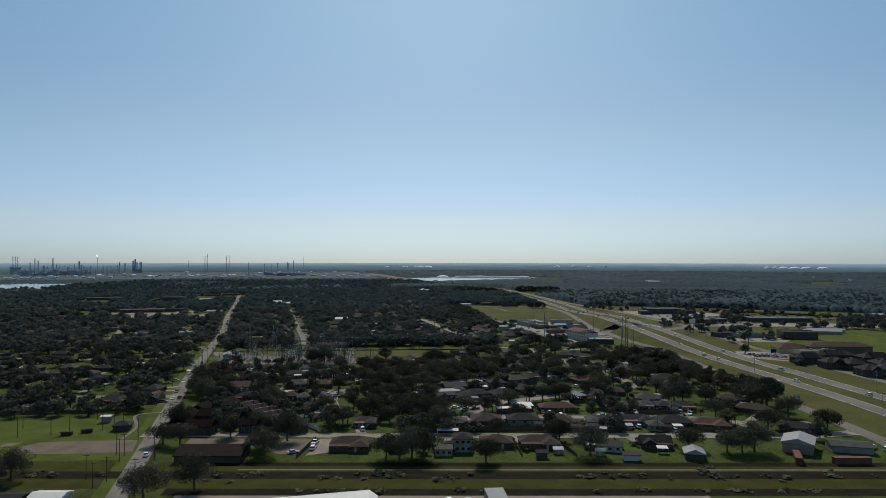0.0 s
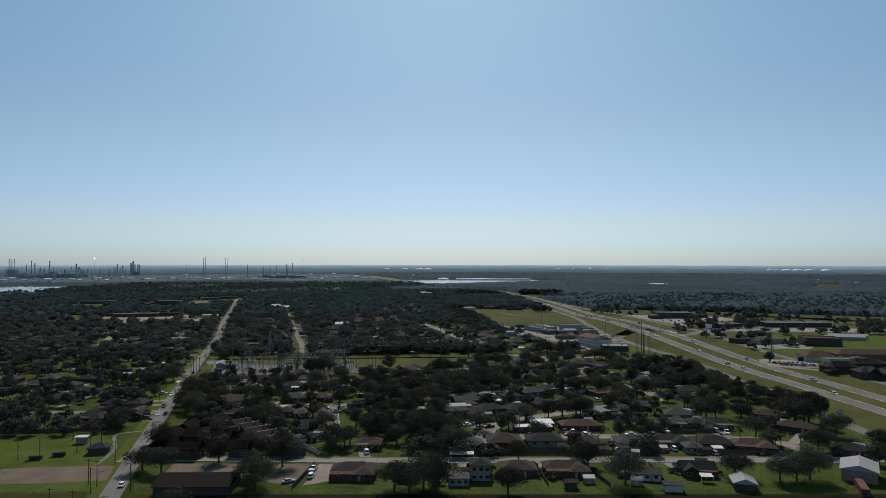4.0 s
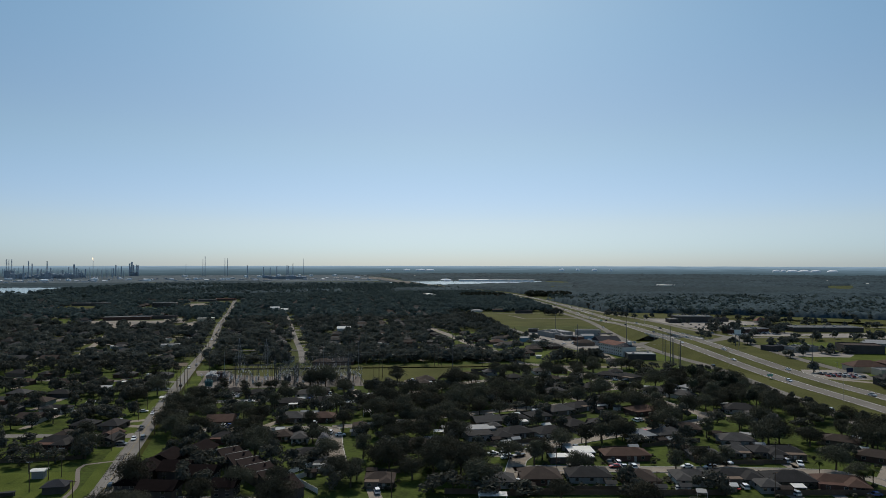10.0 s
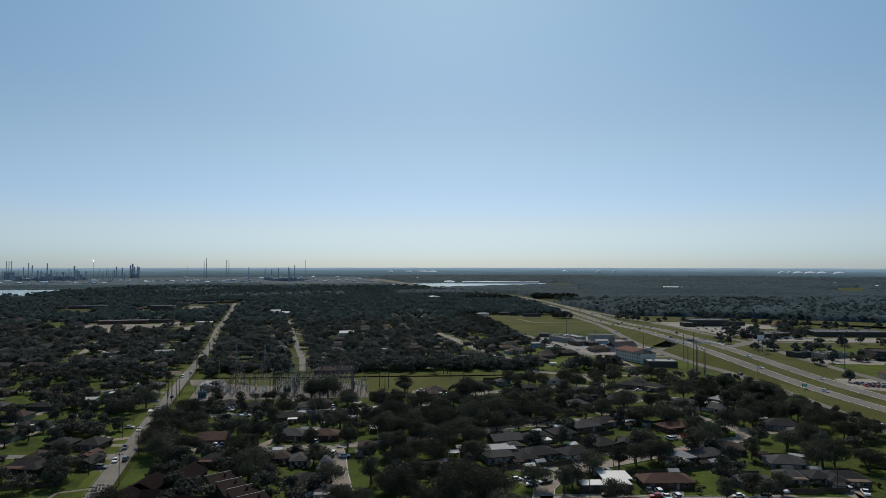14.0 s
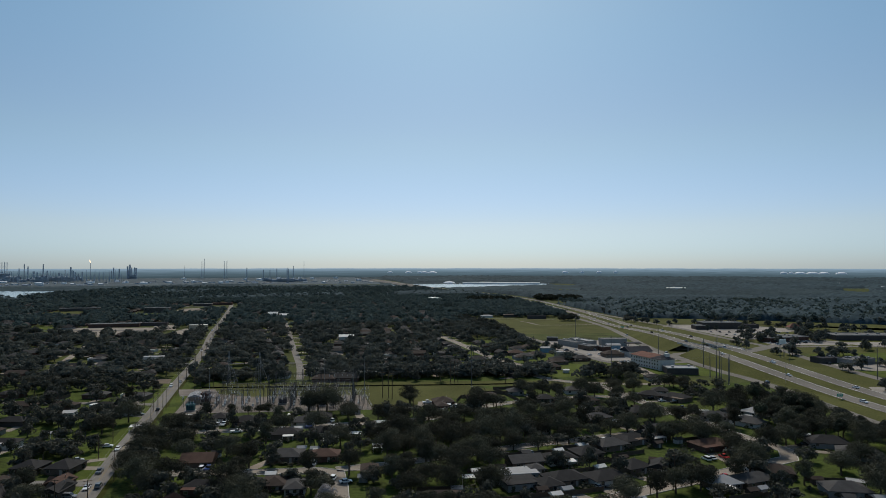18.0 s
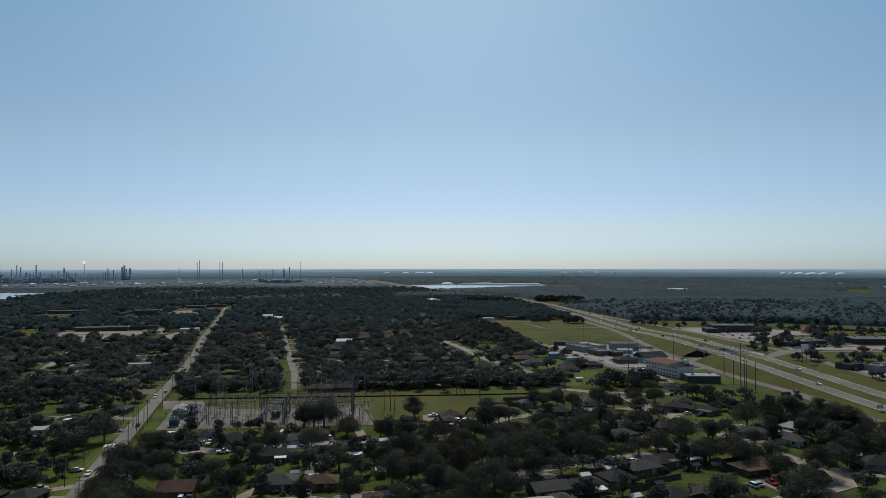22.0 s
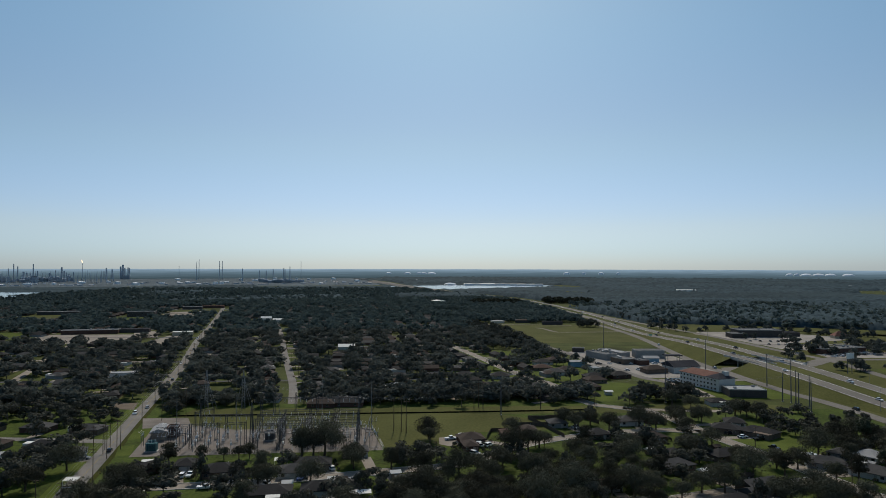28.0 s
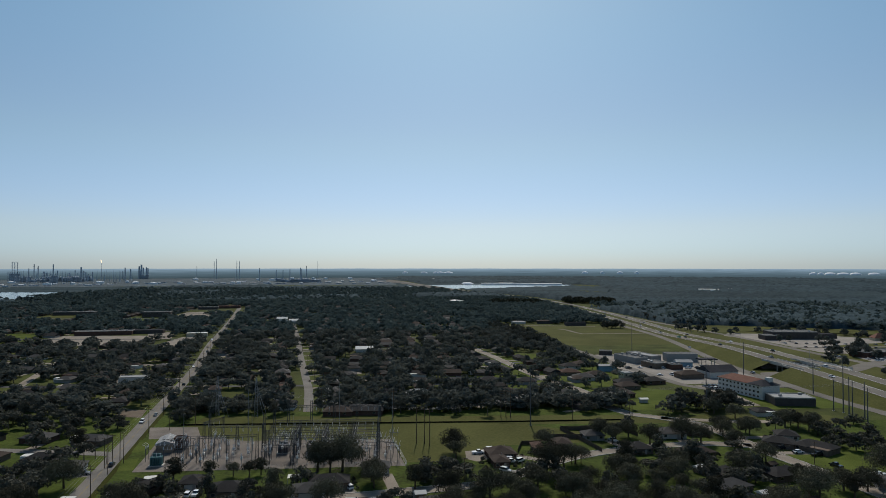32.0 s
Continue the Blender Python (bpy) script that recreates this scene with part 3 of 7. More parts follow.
def house_meshes(w, d, roof, wall, form):
    key = (w, d, roof, wall, form)
    if key in HOUSE_CACHE:
        return HOUSE_CACHE[key]
    x, y, e = w / 2, d / 2, 2.5
    body, top = Shape(), Shape()
    tall = 5.6 if form == "two" else e
    pitch = 0.41
    body.box(-x, x, -y, y, 0, tall)
    if form in ("hip", "two"):
        top.hip(-x, x, -y, y, tall, pitch)
    elif form == "gable":
        top.hip(-x, x, -y, y, tall, pitch, gable=1)
        for sx in (-x, x):
            body.poly([(sx, -y, tall), (sx, y, tall), (sx, 0, tall + y * pitch)])
    elif form == "flat":
        top.box(-x - 0.3, x + 0.3, -y - 0.3, y + 0.3, tall, tall + 0.3)
    elif form in ("ell", "lee"):
        k = 1 if form == "ell" else -1
        top.hip(-x, x, -y * 0.35, y, tall, pitch)
        wing = (0.1 * x, x * 0.98) if k > 0 else (-x * 0.98, -0.1 * x)
        top.hip(wing[0], wing[1], -y - 0.4, y * 0.6, tall, pitch * 0.98)
    elif form == "cross":
        top.hip(-x, x, -y * 0.6, y * 0.6, tall, 0.62, gable=1)
        top.hip(-x * 0.9, -x * 0.1, -y, y * 0.2, tall, 0.62, gable=1)
        for sx in (-x, x):
            body.poly([(sx, -y * 0.6, tall), (sx, y * 0.6, tall), (sx, 0, tall + y * 0.6 * 0.62)])
    parts = [("wall", body.mesh("wall", WALLS[wall])), ("roof", top.mesh("roof", ROOFS[roof]))]
    HOUSE_CACHE[key] = parts, tall
    return HOUSE_CACHE[key]


S_WINDOW = Shape().box(-0.62, 0.62, -0.03, 0.05, -0.52, 0.52).mesh("pane", M["glass"])
S_FRAME = Shape()
for q in ((-0.68, -0.62, -0.58, 0.58), (0.62, 0.68, -0.58, 0.58), (-0.62, 0.62, 0.52, 0.58), (-0.62, 0.62, -0.58, -0.52)):
    S_FRAME.box(q[0], q[1], -0.07, 0.05, q[2], q[3])
S_FRAME = S_FRAME.mesh("window_frame", M["trim"])
S_DOOR = Shape().box(-0.5, 0.5, -0.06, 0.05, 0, 2.05).mesh("door", M["trim"])
S_VENT = Shape().frustum(0, 0, -0.3, 0.6, 0.09, 0.09, 6).mesh("roof_vent", M["steel"])
ROOF_WORDS = ["charcoal shingle", "brown shingle", "grey shingle", "rust-brown shingle", "white metal", "dark maroon shingle", "red tile", "flat grey", "flat dark", "pale metal"]
WALL_WORDS = ["tan brick", "red brick", "white siding", "grey siding", "pale blue stucco", "cream siding", "beige metal", "dark"]
FORM_WORDS = dict(hip="hipped", gable="gabled", ell="hipped", lee="hipped", two="hipped", flat="low", cross="cross-gabled")
BODY_SIZE, HOUSE_SPOTS = {}, []


def house(x, y, w=17, d=11, rz=-5, roof=CHARCOAL, wall=0, form="hip", detail=2, where="shaded lot", cat="house", name="house"):
    w, d = round(w), round(d)
    parts, tall = house_meshes(w, d, roof, wall, form)
    kind = "two-storey house" if form == "two" else cat
    ob = thing(name, f"{WALL_WORDS[wall]} {kind}, {FORM_WORDS[form]} {ROOF_WORDS[roof]} roof, {where}", cat, x, y, 0, rz, "suburban houses" if cat == "house" else "")
    BODY_SIZE[ob.name] = (w, d, tall)
    HOUSE_SPOTS.append((x, y, max(w, d) * 0.5))
    for n, me in parts:
        part(n, me, None, ob)
    BLOCKED_SPOTS.append((x, y, max(w, d) * 0.48))
    if detail >= 2:
        side = -d / 2 - 0.02
        for i, fx in enumerate((-0.33, 0.02, 0.33) if y < 400 else (-0.33, 0.33)):
            levels = (1.5, 4.2) if form == "two" else (1.5,)
            for h in levels:
                wo = part("window", S_FRAME, None, ob)
                wo.location = (fx * w, side, h)
                part("pane", S_WINDOW, None, wo)
        for side2, a in () if y > 335 else ((w / 2 + 0.02, 90), (-w / 2 - 0.02, -90)):
            wo = part("window", S_FRAME, None, ob)
            wo.matrix_basis = pose(side2, 0.1 * d, 1.5, 0, 0, a)
            part("pane", S_WINDOW, None, wo)
        do = part("door", S_DOOR, None, ob)
        do.location = (0.17 * w, side, 0)
        v = part("roof_vent", S_VENT, None, ob)
        v.location = (0.2 * w, 0.15 * d, tall + 0.42 * d * 0.35)
    elif detail == 1:
        for fx in (-0.28, 0.25):
            wo = part("window", S_FRAME, None, ob)
            wo.location = (fx * w, -d / 2 - 0.02, 1.5)
            part("pane", S_WINDOW, None, wo)
    return ob


def row(where, *lots):
    for x, y, w, d, rz, roof, wall, form in lots:
        house(x, y, w, d, rz, roof, wall, form, where=where)


row("behind ditch", (106.2, 261.5, 10, 7, -18, GREY, 2, "gable"), (38.1, 263.2, 7, 7, -6, GREY, 3, "flat"), (127.1, 264.4, 12, 11, -12, CHARCOAL, 1, "cross"), (46.5, 268.3, 7, 8, -6, CHARCOAL, 3, "two"),
    (79, 270.1, 16, 12, -6, BROWN, 1, "ell"), (61.3, 272.6, 13, 10, -6, BROWN, 1, "hip"), (102.8, 273.2, 8, 10, -6, BROWN, 0, "hip"), (0.8, 275.5, 16, 13, -6, BROWN, 1, "ell"))
row("between two streets", (166.1, 291.9, 16, 11, -20, RUST, 1, "ell"), (139.3, 292.4, 7, 8, -8, GREY, 3, "hip"), (150.8, 298.2, 16, 11, -8, CHARCOAL, 0, "hip"), (134, 302.5, 16, 11, -8, CHARCOAL, 0, "ell"),
    (117.2, 303.2, 13, 11, -10, GREY, 2, "lee"), (98.1, 304.6, 12, 12, -5, BROWN, 1, "hip"), (49, 307.6, 9, 9, -5, GREY, 2, "hip"), (81.4, 310.2, 15, 10, -5, CHARCOAL, 3, "hip"),
    (63.6, 310.7, 14, 12, -5, BROWN, 1, "hip"))
row("shaded garden", (6.3, 312.2, 10, 10, -6, BROWN, 0, "ell"), (-13.3, 333.1, 10, 9, -8, GREY, 3, "ell"), (-21.5, 346.7, 12, 9, -8, CHARCOAL, 0, "hip"), (22.3, 355.7, 14, 9, -2, BROWN, 0, "hip"),
    (-27.7, 373.2, 7, 10, 0, GREY, 2, "hip"), (-60, 375.3, 12, 10, -5, CHARCOAL, 1, "ell"), (-47.5, 376.2, 12, 12, -5, CHARCOAL, 0, "hip"), (-35.4, 377.4, 8, 10, 0, BROWN, 1, "hip"),
    (-2.2, 389.5, 6, 9, 0, BROWN, 0, "hip"))
row("street corner", (204, 319, 17, 9, -42, BROWN, 1, "hip"), (201.5, 281.5, 14, 9, -25, CHARCOAL, 1, "hip"), (205, 343, 14, 9, -40, BROWN, 0, "hip"), (169.3, 329, 14, 11, -12, CHARCOAL, 0, "lee"), (135.7, 329.2, 12, 10, -6, GREY, 0, "ell"), (161.2, 332.1, 8, 9, -10, CHARCOAL, 0, "hip"),
    (81.5, 331, 17, 5, -4, WHITE, 7, "flat"), (151.3, 332.8, 9, 10, -10, GREY, 0, "lee"), (104.4, 333.6, 18, 9, -4, RUST, 1, "hip"), (87.6, 338.6, 10, 9, -4, WHITE, 7, "flat"),
    (41, 343.7, 10, 8, -3, GREY, 2, "hip"))
row("winding street", (161, 350, 14, 10, -14, GREY, 3, "hip"), (122.1, 361, 11, 9, 12, PALE, 0, "hip"), (135.6, 363.3, 14, 9, 15, GREY, 0, "hip"), (60.6, 366.2, 8, 9, 15, CHARCOAL, 0, "hip"),
    (50.9, 369, 12, 9, 10, CHARCOAL, 3, "flat"), (83.4, 371.3, 14, 10, 16, CHARCOAL, 2, "hip"), (148.7, 371.7, 13, 9, -25, BROWN, 0, "hip"), (68.1, 371.9, 14, 10, 14, CHARCOAL, 0, "hip"),
    (42, 375.5, 10, 8, 4, CHARCOAL, 0, "hip"), (53, 379.3, 13, 8, 4, PALE, 3, "flat"), (108.4, 380.9, 8, 9, -30, CHARCOAL, 0, "gable"), (98.5, 383.1, 11, 10, 20, CHARCOAL, 0, "hip"))
row("winding street", (60, 383.4, 6, 6, 10, GREY, 3, "hip"), (197, 390, 15, 11, -35, GREY, 3, "hip"), (58.5, 394.1, 13, 9, 10, GREY, 0, "gable"), (73.3, 396.8, 12, 9, 12, CHARCOAL, 2, "hip"),
    (86.4, 402.8, 11, 10, 14, CHARCOAL, 0, "hip"), (196.4, 407.5, 16, 11, -20, CHARCOAL, 3, "hip"), (144, 409.1, 16, 11, 15, RUST, 1, "ell"), (100.5, 414.3, 14, 10, 18, GREY, 0, "hip"),
    (113.4, 421.8, 14, 10, 20, CHARCOAL, 0, "lee"), (126.2, 427.9, 12, 10, 16, GREY, 0, "gable"))
row("tree-shaded drive", (130.5, 436.6, 13, 9, 15, GREY, 0, "gable"), (76.9, 443.5, 9, 8, 10, GREY, 2, "hip"), (183.2, 446.7, 14, 10, -60, GREY, 2, "hip"), (197.9, 466.8, 9, 10, -60, PALE, 2, "hip"),
    (188, 471.2, 7, 9, -60, GREY, 3, "hip"), (117.9, 476.9, 10, 10, 20, CHARCOAL, 0, "hip"))
row("cul-de-sac", (-69.5, 408.4, 12, 11, 0, RUST, 0, "gable"), (-20.6, 410.6, 12, 9, 0, RUST, 1, "hip"), (-36.1, 411.9, 14, 10, 0, GREY, 0, "hip"), (3.9, 440.6, 5, 7, 5, PALE, 2, "flat"),
    (-42.1, 447.4, 17, 9, 2, CHARCOAL, 0, "hip"), (-24.2, 449.5, 12, 9, 2, CHARCOAL, 2, "hip"), (-13.5, 450.6, 7, 8, 4, GREY, 2, "hip"), (7.3, 454.5, 8, 9, 8, GREY, 0, "hip"),
    (-35.4, 470.9, 11, 9, 2, GREY, 2, "hip"), (-63.1, 474.3, 13, 10, 2, CHARCOAL, 0, "hip"), (-29.1, 479.9, 14, 9, 2, CHARCOAL, 0, "hip"), (-77.8, 483.5, 8, 9, 2, CHARCOAL, 2, "hip"))
row("west of the road", (-129.7, 374.6, 15, 12, -8, CHARCOAL, 1, "ell"), (-108.6, 377.9, 6, 10, -8, CHARCOAL, 0, "gable"), (-111.4, 384.8, 7, 9, -8, RUST, 0, "gable"), (-132, 387, 8, 10, -8, BROWN, 0, "hip"),
    (-118.3, 405.5, 10, 11, -10, CHARCOAL, 0, "hip"), (-131.4, 406.4, 10, 10, -10, CHARCOAL, 1, "hip"), (-92.6, 478.5, 8, 9, -40, CHARCOAL, 0, "gable"), (-159, 501.2, 7, 8, 8, PALE, 2, "flat"),
    (-130.1, 504.3, 11, 10, 10, GREY, 2, "hip"))
row("beside easement", (-12.7, 495.8, 10, 8, 2, GREY, 2, "hip"), (36.4, 499.8, 6, 9, 5, BROWN, 1, "hip"), (174.9, 508.2, 15, 11, -60, CHARCOAL, 0, "lee"), (119.9, 505, 13, 9, 12, BROWN, 0, "hip"), (111.5, 463, 14, 9, 18, GREY, 0, "hip"), (85.5, 536, 9, 8, 0, GREY, 3, "hip"), (173, 460, 14, 9, -25, GREY, 3, "hip"), (139, 475, 14, 9, 15, CHARCOAL, 0, "hip"), (163.5, 517, 12, 9, -35, CHARCOAL, 0, "hip"),
    (38.5, 510.9, 11, 10, 5, BROWN, 1, "hip"), (98, 513.3, 10, 9, 8, CHARCOAL, 0, "hip"), (58.1, 517.9, 9, 9, -3, RUST, 0, "hip"), (68, 523.9, 7, 9, -3, BROWN, 1, "hip"),
    (174.3, 528.5, 9, 9, -20, CHARCOAL, 2, "hip"), (122.8, 536.8, 12, 9, 0, GREY, 2, "hip"), (136.7, 540.7, 10, 9, 0, BROWN, 1, "hip"))

# ---- more houses along the streets, wherever a lot is free ----

FAR = {}


def far_house(x, y, w, d, rz, roof, wall, form, detail, where):
    """Walls and roof of a house that stays far off, kept for the joined blocks."""
    (_, a), (_, b) = house_meshes(w, d, roof, wall, form)[0]
    m = pose(x, y, 0, 0, 0, rz)
    for me, mat in ((a, WALLS[wall]), (b, ROOFS[roof])):
        s = FAR.setdefault(mat.name, (Shape(), mat))[0]
        k = len(s.v)
        s.v += [tuple(m @ v.co) for v in me.vertices]
        s.f += [tuple(k + i for i in p.vertices) for p in me.polygons]
    k = (x * 7.1 + y * 3.3) % 1
    drive = FAR.setdefault("far_driveways", (Shape(), M["concrete"]))[0]
    grass = FAR.setdefault("far_lawns", (Shape(), M["lawn"]))[0]
    for shape, a, b, c, e, z in ((drive, w * 0.2, w * 0.2 + 4, -d / 2 - 10, -d / 2, 0.07), (grass, -w * 0.5, w * 0.15, -d / 2 - 9, -d / 2, 0.065)):
        if shape is drive or k < 0.5:
            shape.poly([tuple(m @ Vector(p)) for p in ((a, c, z), (b, c, z), (b, e, z), (a, e, z))])
    if k < 0.3:
        roof_s = FAR.setdefault("far_carports", (Shape(), ROOFS[WHITE]))[0]
        q = m @ Vector((-w / 2 - 2.5, d * 0.3, 0))
        roof_s.box(q.x - 1.6, q.x + 1.6, q.y - 2, q.y + 2, 0, 2.4)
    BLOCKED_SPOTS.append((x, y, max(w, d) * 0.48))
    p = m @ Vector((0, -d / 2 - 4, 0))
    BLOCKED_SPOTS.append((p.x, p.y, 3.0))


def line_houses(line, off, step, lo, hi, detail, seed):
    r = random.Random(seed)
    run, last = 0.0, line[0]
    for i, p in enumerate(line[1:], 1):
        run += (p - last).length
        last = p
        if run < step:
            continue
        d = (line[i] - line[i - 1]).normalized()
        nrm = Vector((d.y, -d.x))
        for k in (-1, 1):
            q = p + nrm * k * (off + r.uniform(-1, 2))
            if not (lo < q.y < hi) or not is_free(np.array([q.x]), np.array([q.y]), 8.0)[0]:
                continue
            if any(math.hypot(q.x - a, q.y - b) < c + 9.5 for a, b, c in BLOCKED_SPOTS):
                continue
            place = house if detail else far_house
            place(q.x, q.y, r.choice((12, 14, 15) if detail else (11, 13, 14)), r.choice((8, 9, 10)), round(math.degrees(math.atan2(d.y, d.x)) / 5) * 5 + (180 if d.x < 0 else 0), r.choice((CHARCOAL, BROWN, GREY, CHARCOAL, RUST, GREY) if detail else (CHARCOAL, BROWN, GREY, CHARCOAL, CHARCOAL, BROWN, GREY, CHARCOAL, BROWN, CHARCOAL, GREY, CHARCOAL, GREY, BROWN)), r.choice((0, 1, 2, 3, 0, 1, 7)), r.choice(("hip", "ell", "lee", "gable", "hip")), detail, "half hidden by trees")
        run = 0.0


for n, line in enumerate((ST7, ST8, ST9, ST10, ST11, ST3)):
    line_houses(line, 15, 20, 440 if n < 2 else 570, 1000, 0, 10 + n)
side = [p for p in MAIN if p.y > 340]
line_houses([p for p in side if p.y > 590], 24, 24, 590, 1300, 0, 30)
back_streets = Shape()
for n in range(19):
    y = 630 + 48 * n
    x0, x1 = -0.52 * y - 20, min(100, 100 + (900 - y) * 0.05)
    ln = bend([(x0, y + 26), ((x0 + x1) / 2, y + 8), (x1, y)], 6)
    if n % 2:
        ribbon(ln, -3, 3, 0.05, shape=back_streets)
        block_line(ln[::3], 2.5)
    line_houses(ln, 11 if n % 2 == 0 else 16, 22, 300, 1540, 0, 50 + n)
for n, (x0, y0, x1, y1) in enumerate(((-330, 450, -150, 432), (-350, 490, -160, 474), (-330, 360, -150, 352), (-340, 425, -150, 415))):
    line_houses(bend([(x0, y0), (x1, y1)], 6), 10, 22, 300, 1300, 0, 90 + n)
structure("back_streets", back_streets, M["dark_asphalt"], "grey back streets glimpsed between trees", "street")

FAR_WORDS = dict(far_driveways=("pale concrete driveways of the far houses", "driveways"), far_lawns=("sunlit front lawns of the far houses", "lawns"), far_carports=("small white-roofed sheds and carports far off", "sheds"))
for n, (s, mat) in FAR.items():
    nm = n if n in FAR_WORDS else "far_roofs" if mat in ROOFS else "far_walls"
    label, cat = FAR_WORDS.get(n, ("low houses far off, half hidden under the trees", "houses"))
    tagged(new(nm, s.mesh(nm, mat)), label, cat, kind="stuff")

# ---- larger buildings ----


def block(name, label, category, x, y, w, d, h, rz, wall, roof, cap=0.5, rows=(), cols=0, units=0, gable=0.0, pitch=0.0):
    """A commercial building: walls, a parapet roof or a pitched one, window bands on all sides and roof units."""
    ob = thing(name, label, category, x, y, 0, rz)
    wm = WALLS[wall] if isinstance(wall, int) else wall
    part("wall", Shape().box(-w / 2, w / 2, -d / 2, d / 2, 0, h), wm, ob)
    if pitch:
        rs = Shape().hip(-w / 2, w / 2, -d / 2, d / 2, h, pitch, 0.6, gable)
        part("roof", rs, ROOFS[roof], ob)
        if gable:
            gs = Shape()
            if w >= d:
                for sx in (-w / 2 + 0.01, w / 2 - 0.01):
                    gs.poly([(sx, -d / 2, h), (sx, d / 2, h), (sx, 0, h + d / 2 * pitch)])
            else:
                for sy in (-d / 2 + 0.01, d / 2 - 0.01):
                    gs.poly([(-w / 2, sy, h), (w / 2, sy, h), (0, sy, h + w / 2 * pitch)])
            part("gable", gs, wm, ob)
    else:
        part("roof", Shape().box(-w / 2 + 0.3, w / 2 - 0.3, -d / 2 + 0.3, d / 2 - 0.3, h + 0.004, h + 0.12), ROOFS[roof], ob)
        ps = Shape()
        for a, b, c, e in ((-w / 2, w / 2, -d / 2, -d / 2 + 0.3), (-w / 2, w / 2, d / 2 - 0.3, d / 2), (-w / 2, -w / 2 + 0.3, -d / 2 + 0.3, d / 2 - 0.3), (w / 2 - 0.3, w / 2, -d / 2 + 0.3, d / 2 - 0.3)):
            ps.box(a, b, c, e, h + 0.003, h + cap)
        part("parapet", ps, M["trim"] if roof in (FLAT, PALE) else wm, ob)
    for z in rows:
        for i in range(cols):
            wx = -w / 2 + (i + 0.5) * w / cols
            o = part("window", S_FRAME, None, ob)
            o.location = (wx, -d / 2 - 0.02, z)
            part("pane", S_WINDOW, None, o)
        n = max(1, int(d / (w / cols))) if cols else 0
        for i in range(n):
            wy = -d / 2 + (i + 0.5) * d / n
            for sx, a in ((-w / 2 - 0.02, -90), (w / 2 + 0.02, 90)):
                o = part("window", S_FRAME, None, ob)
                o.matrix_basis = pose(sx, wy, z, 0, 0, a)
                part("pane", S_WINDOW, None, o)
    r = random.Random(int(x * 10))
    for i in range(units):
        ux, uy = r.uniform(-w * 0.4, w * 0.4), r.uniform(-d * 0.35, d * 0.35)
        part("roof_unit", Shape().box(ux - 0.9, ux + 0.9, uy - 0.7, uy + 0.7, h + 0.12, h + 1.3), M["steel"], ob)
    BLOCKED_SPOTS.append((x, y, max(w, d) * 0.5))
    return ob


# hotel: three storeys, red roof
hotel = block("hotel", "white three-storey hotel with a long red roof", "hotel", 214, 633, 12, 34, 8.2, 15, 2, RED, rows=(1.5, 4.1, 6.7), cols=4, gable=0.0, pitch=0.45)
part("end_roof", Shape().hip(-6.6, 6.6, -19.5, -8, 8.26, 0.42), ROOFS[DARKFLAT], hotel, "dark shingle roof of the end wing")
part("end_wing", Shape().box(-6.6, 6.6, -19.5, -17.01, 0, 8.2), WALLS[2], hotel)
part("cupola", Shape().box(1, 4, -17, -14, 9, 12.2), WALLS[2], hotel, "small white roof tower")
block("hall", "low dark-walled building with a pale flat roof beside the hotel", "hall", 223, 602, 22, 15, 4.3, -11, 7, PALE, 0.6, units=2)
block("shop", "long grey flat-roofed shop building", "shop", 193, 773, 12, 29, 4.6, 17, 3, FLAT, units=5)
block("shop", "long shop building with a pale ribbed roof", "shop", 209, 786, 10, 32, 4.2, 18, 3, PALE, units=1)
block("shop", "low flat-roofed shop with roof units", "shop", 201, 742, 13, 17, 4.0, 17, 0, FLAT, units=4)
block("shop", "low brown shop on the corner", "shop", 212, 731, 9, 8, 3.8, 8, 1, FLAT, units=2)
block("warehouse", "tall grey metal-clad store building", "warehouse", 235, 772, 25, 12, 6.4, -5, 3, FLAT, 0.4)
block("shop", "shop with a pale blue metal roof", "shop", 226, 747, 12, 9, 3.4, -5, 4, PALE, gable=1.0, pitch=0.3)
block("showroom", "large building with a dark gabled roof", "showroom", 228, 696, 22, 16, 4.6, 8, 2, DARKFLAT, gable=1.0, pitch=0.42)
block("showroom", "long low wing with a brown hipped roof", "showroom", 205, 692, 17, 11, 3.2, 4, 0, BROWN, pitch=0.4)
block("office", "small tan two-storey office", "office", 157, 686, 7, 9, 5.4, 5, 5, PALE, rows=(1.6, 4.2), cols=2)
block("workshop", "pale blue metal workshop", "workshop", 157, 727, 13, 8, 4.2, -3, 4, PALE, gable=1.0, pitch=0.2)
block("office", "dark flat-roofed office beside the meadow", "office", 186, 815, 11, 7, 3.6, -20, 7, FLAT)
house(133, 632, 15, 12, 2, BROWN, 1, "hip", where="bright lawn")
block("garden_shed", "small white shed on the lawn", "shed", 140, 612, 4, 3, 2.2, 0, 2, WHITE, gable=1.0, pitch=0.3)
for x, y, rz, roof, wall in ((146, 655, 10, BROWN, 0), (166, 690, 5, GREY, 2), (170, 672, 8, CHARCOAL, 1), (150, 668, 0, CHARCOAL, 0), (140, 700, 5, BROWN, 0), (128, 690, -5, GREY, 2), (132, 740, 10, CHARCOAL, 2), (146, 752, 5, BROWN, 1), (124, 712, 0, RUST, 0)):
    house(x, y, 14, 10, rz, roof, wall, "hip", 1, "near the shops")
block("office", "long dark single-storey building on the meadow", "office", 240, 1098, 27, 9, 4.2, -4, 7, DARKFLAT)
block("office", "dark single-storey building beside trees", "office", 207, 1131, 21, 9, 3.8, -4, 7, BROWN, pitch=0.25)
block("house", "pale low house at the meadow edge", "house", 170, 1128, 18, 9, 3.0, -4, 2, PALE, pitch=0.25)
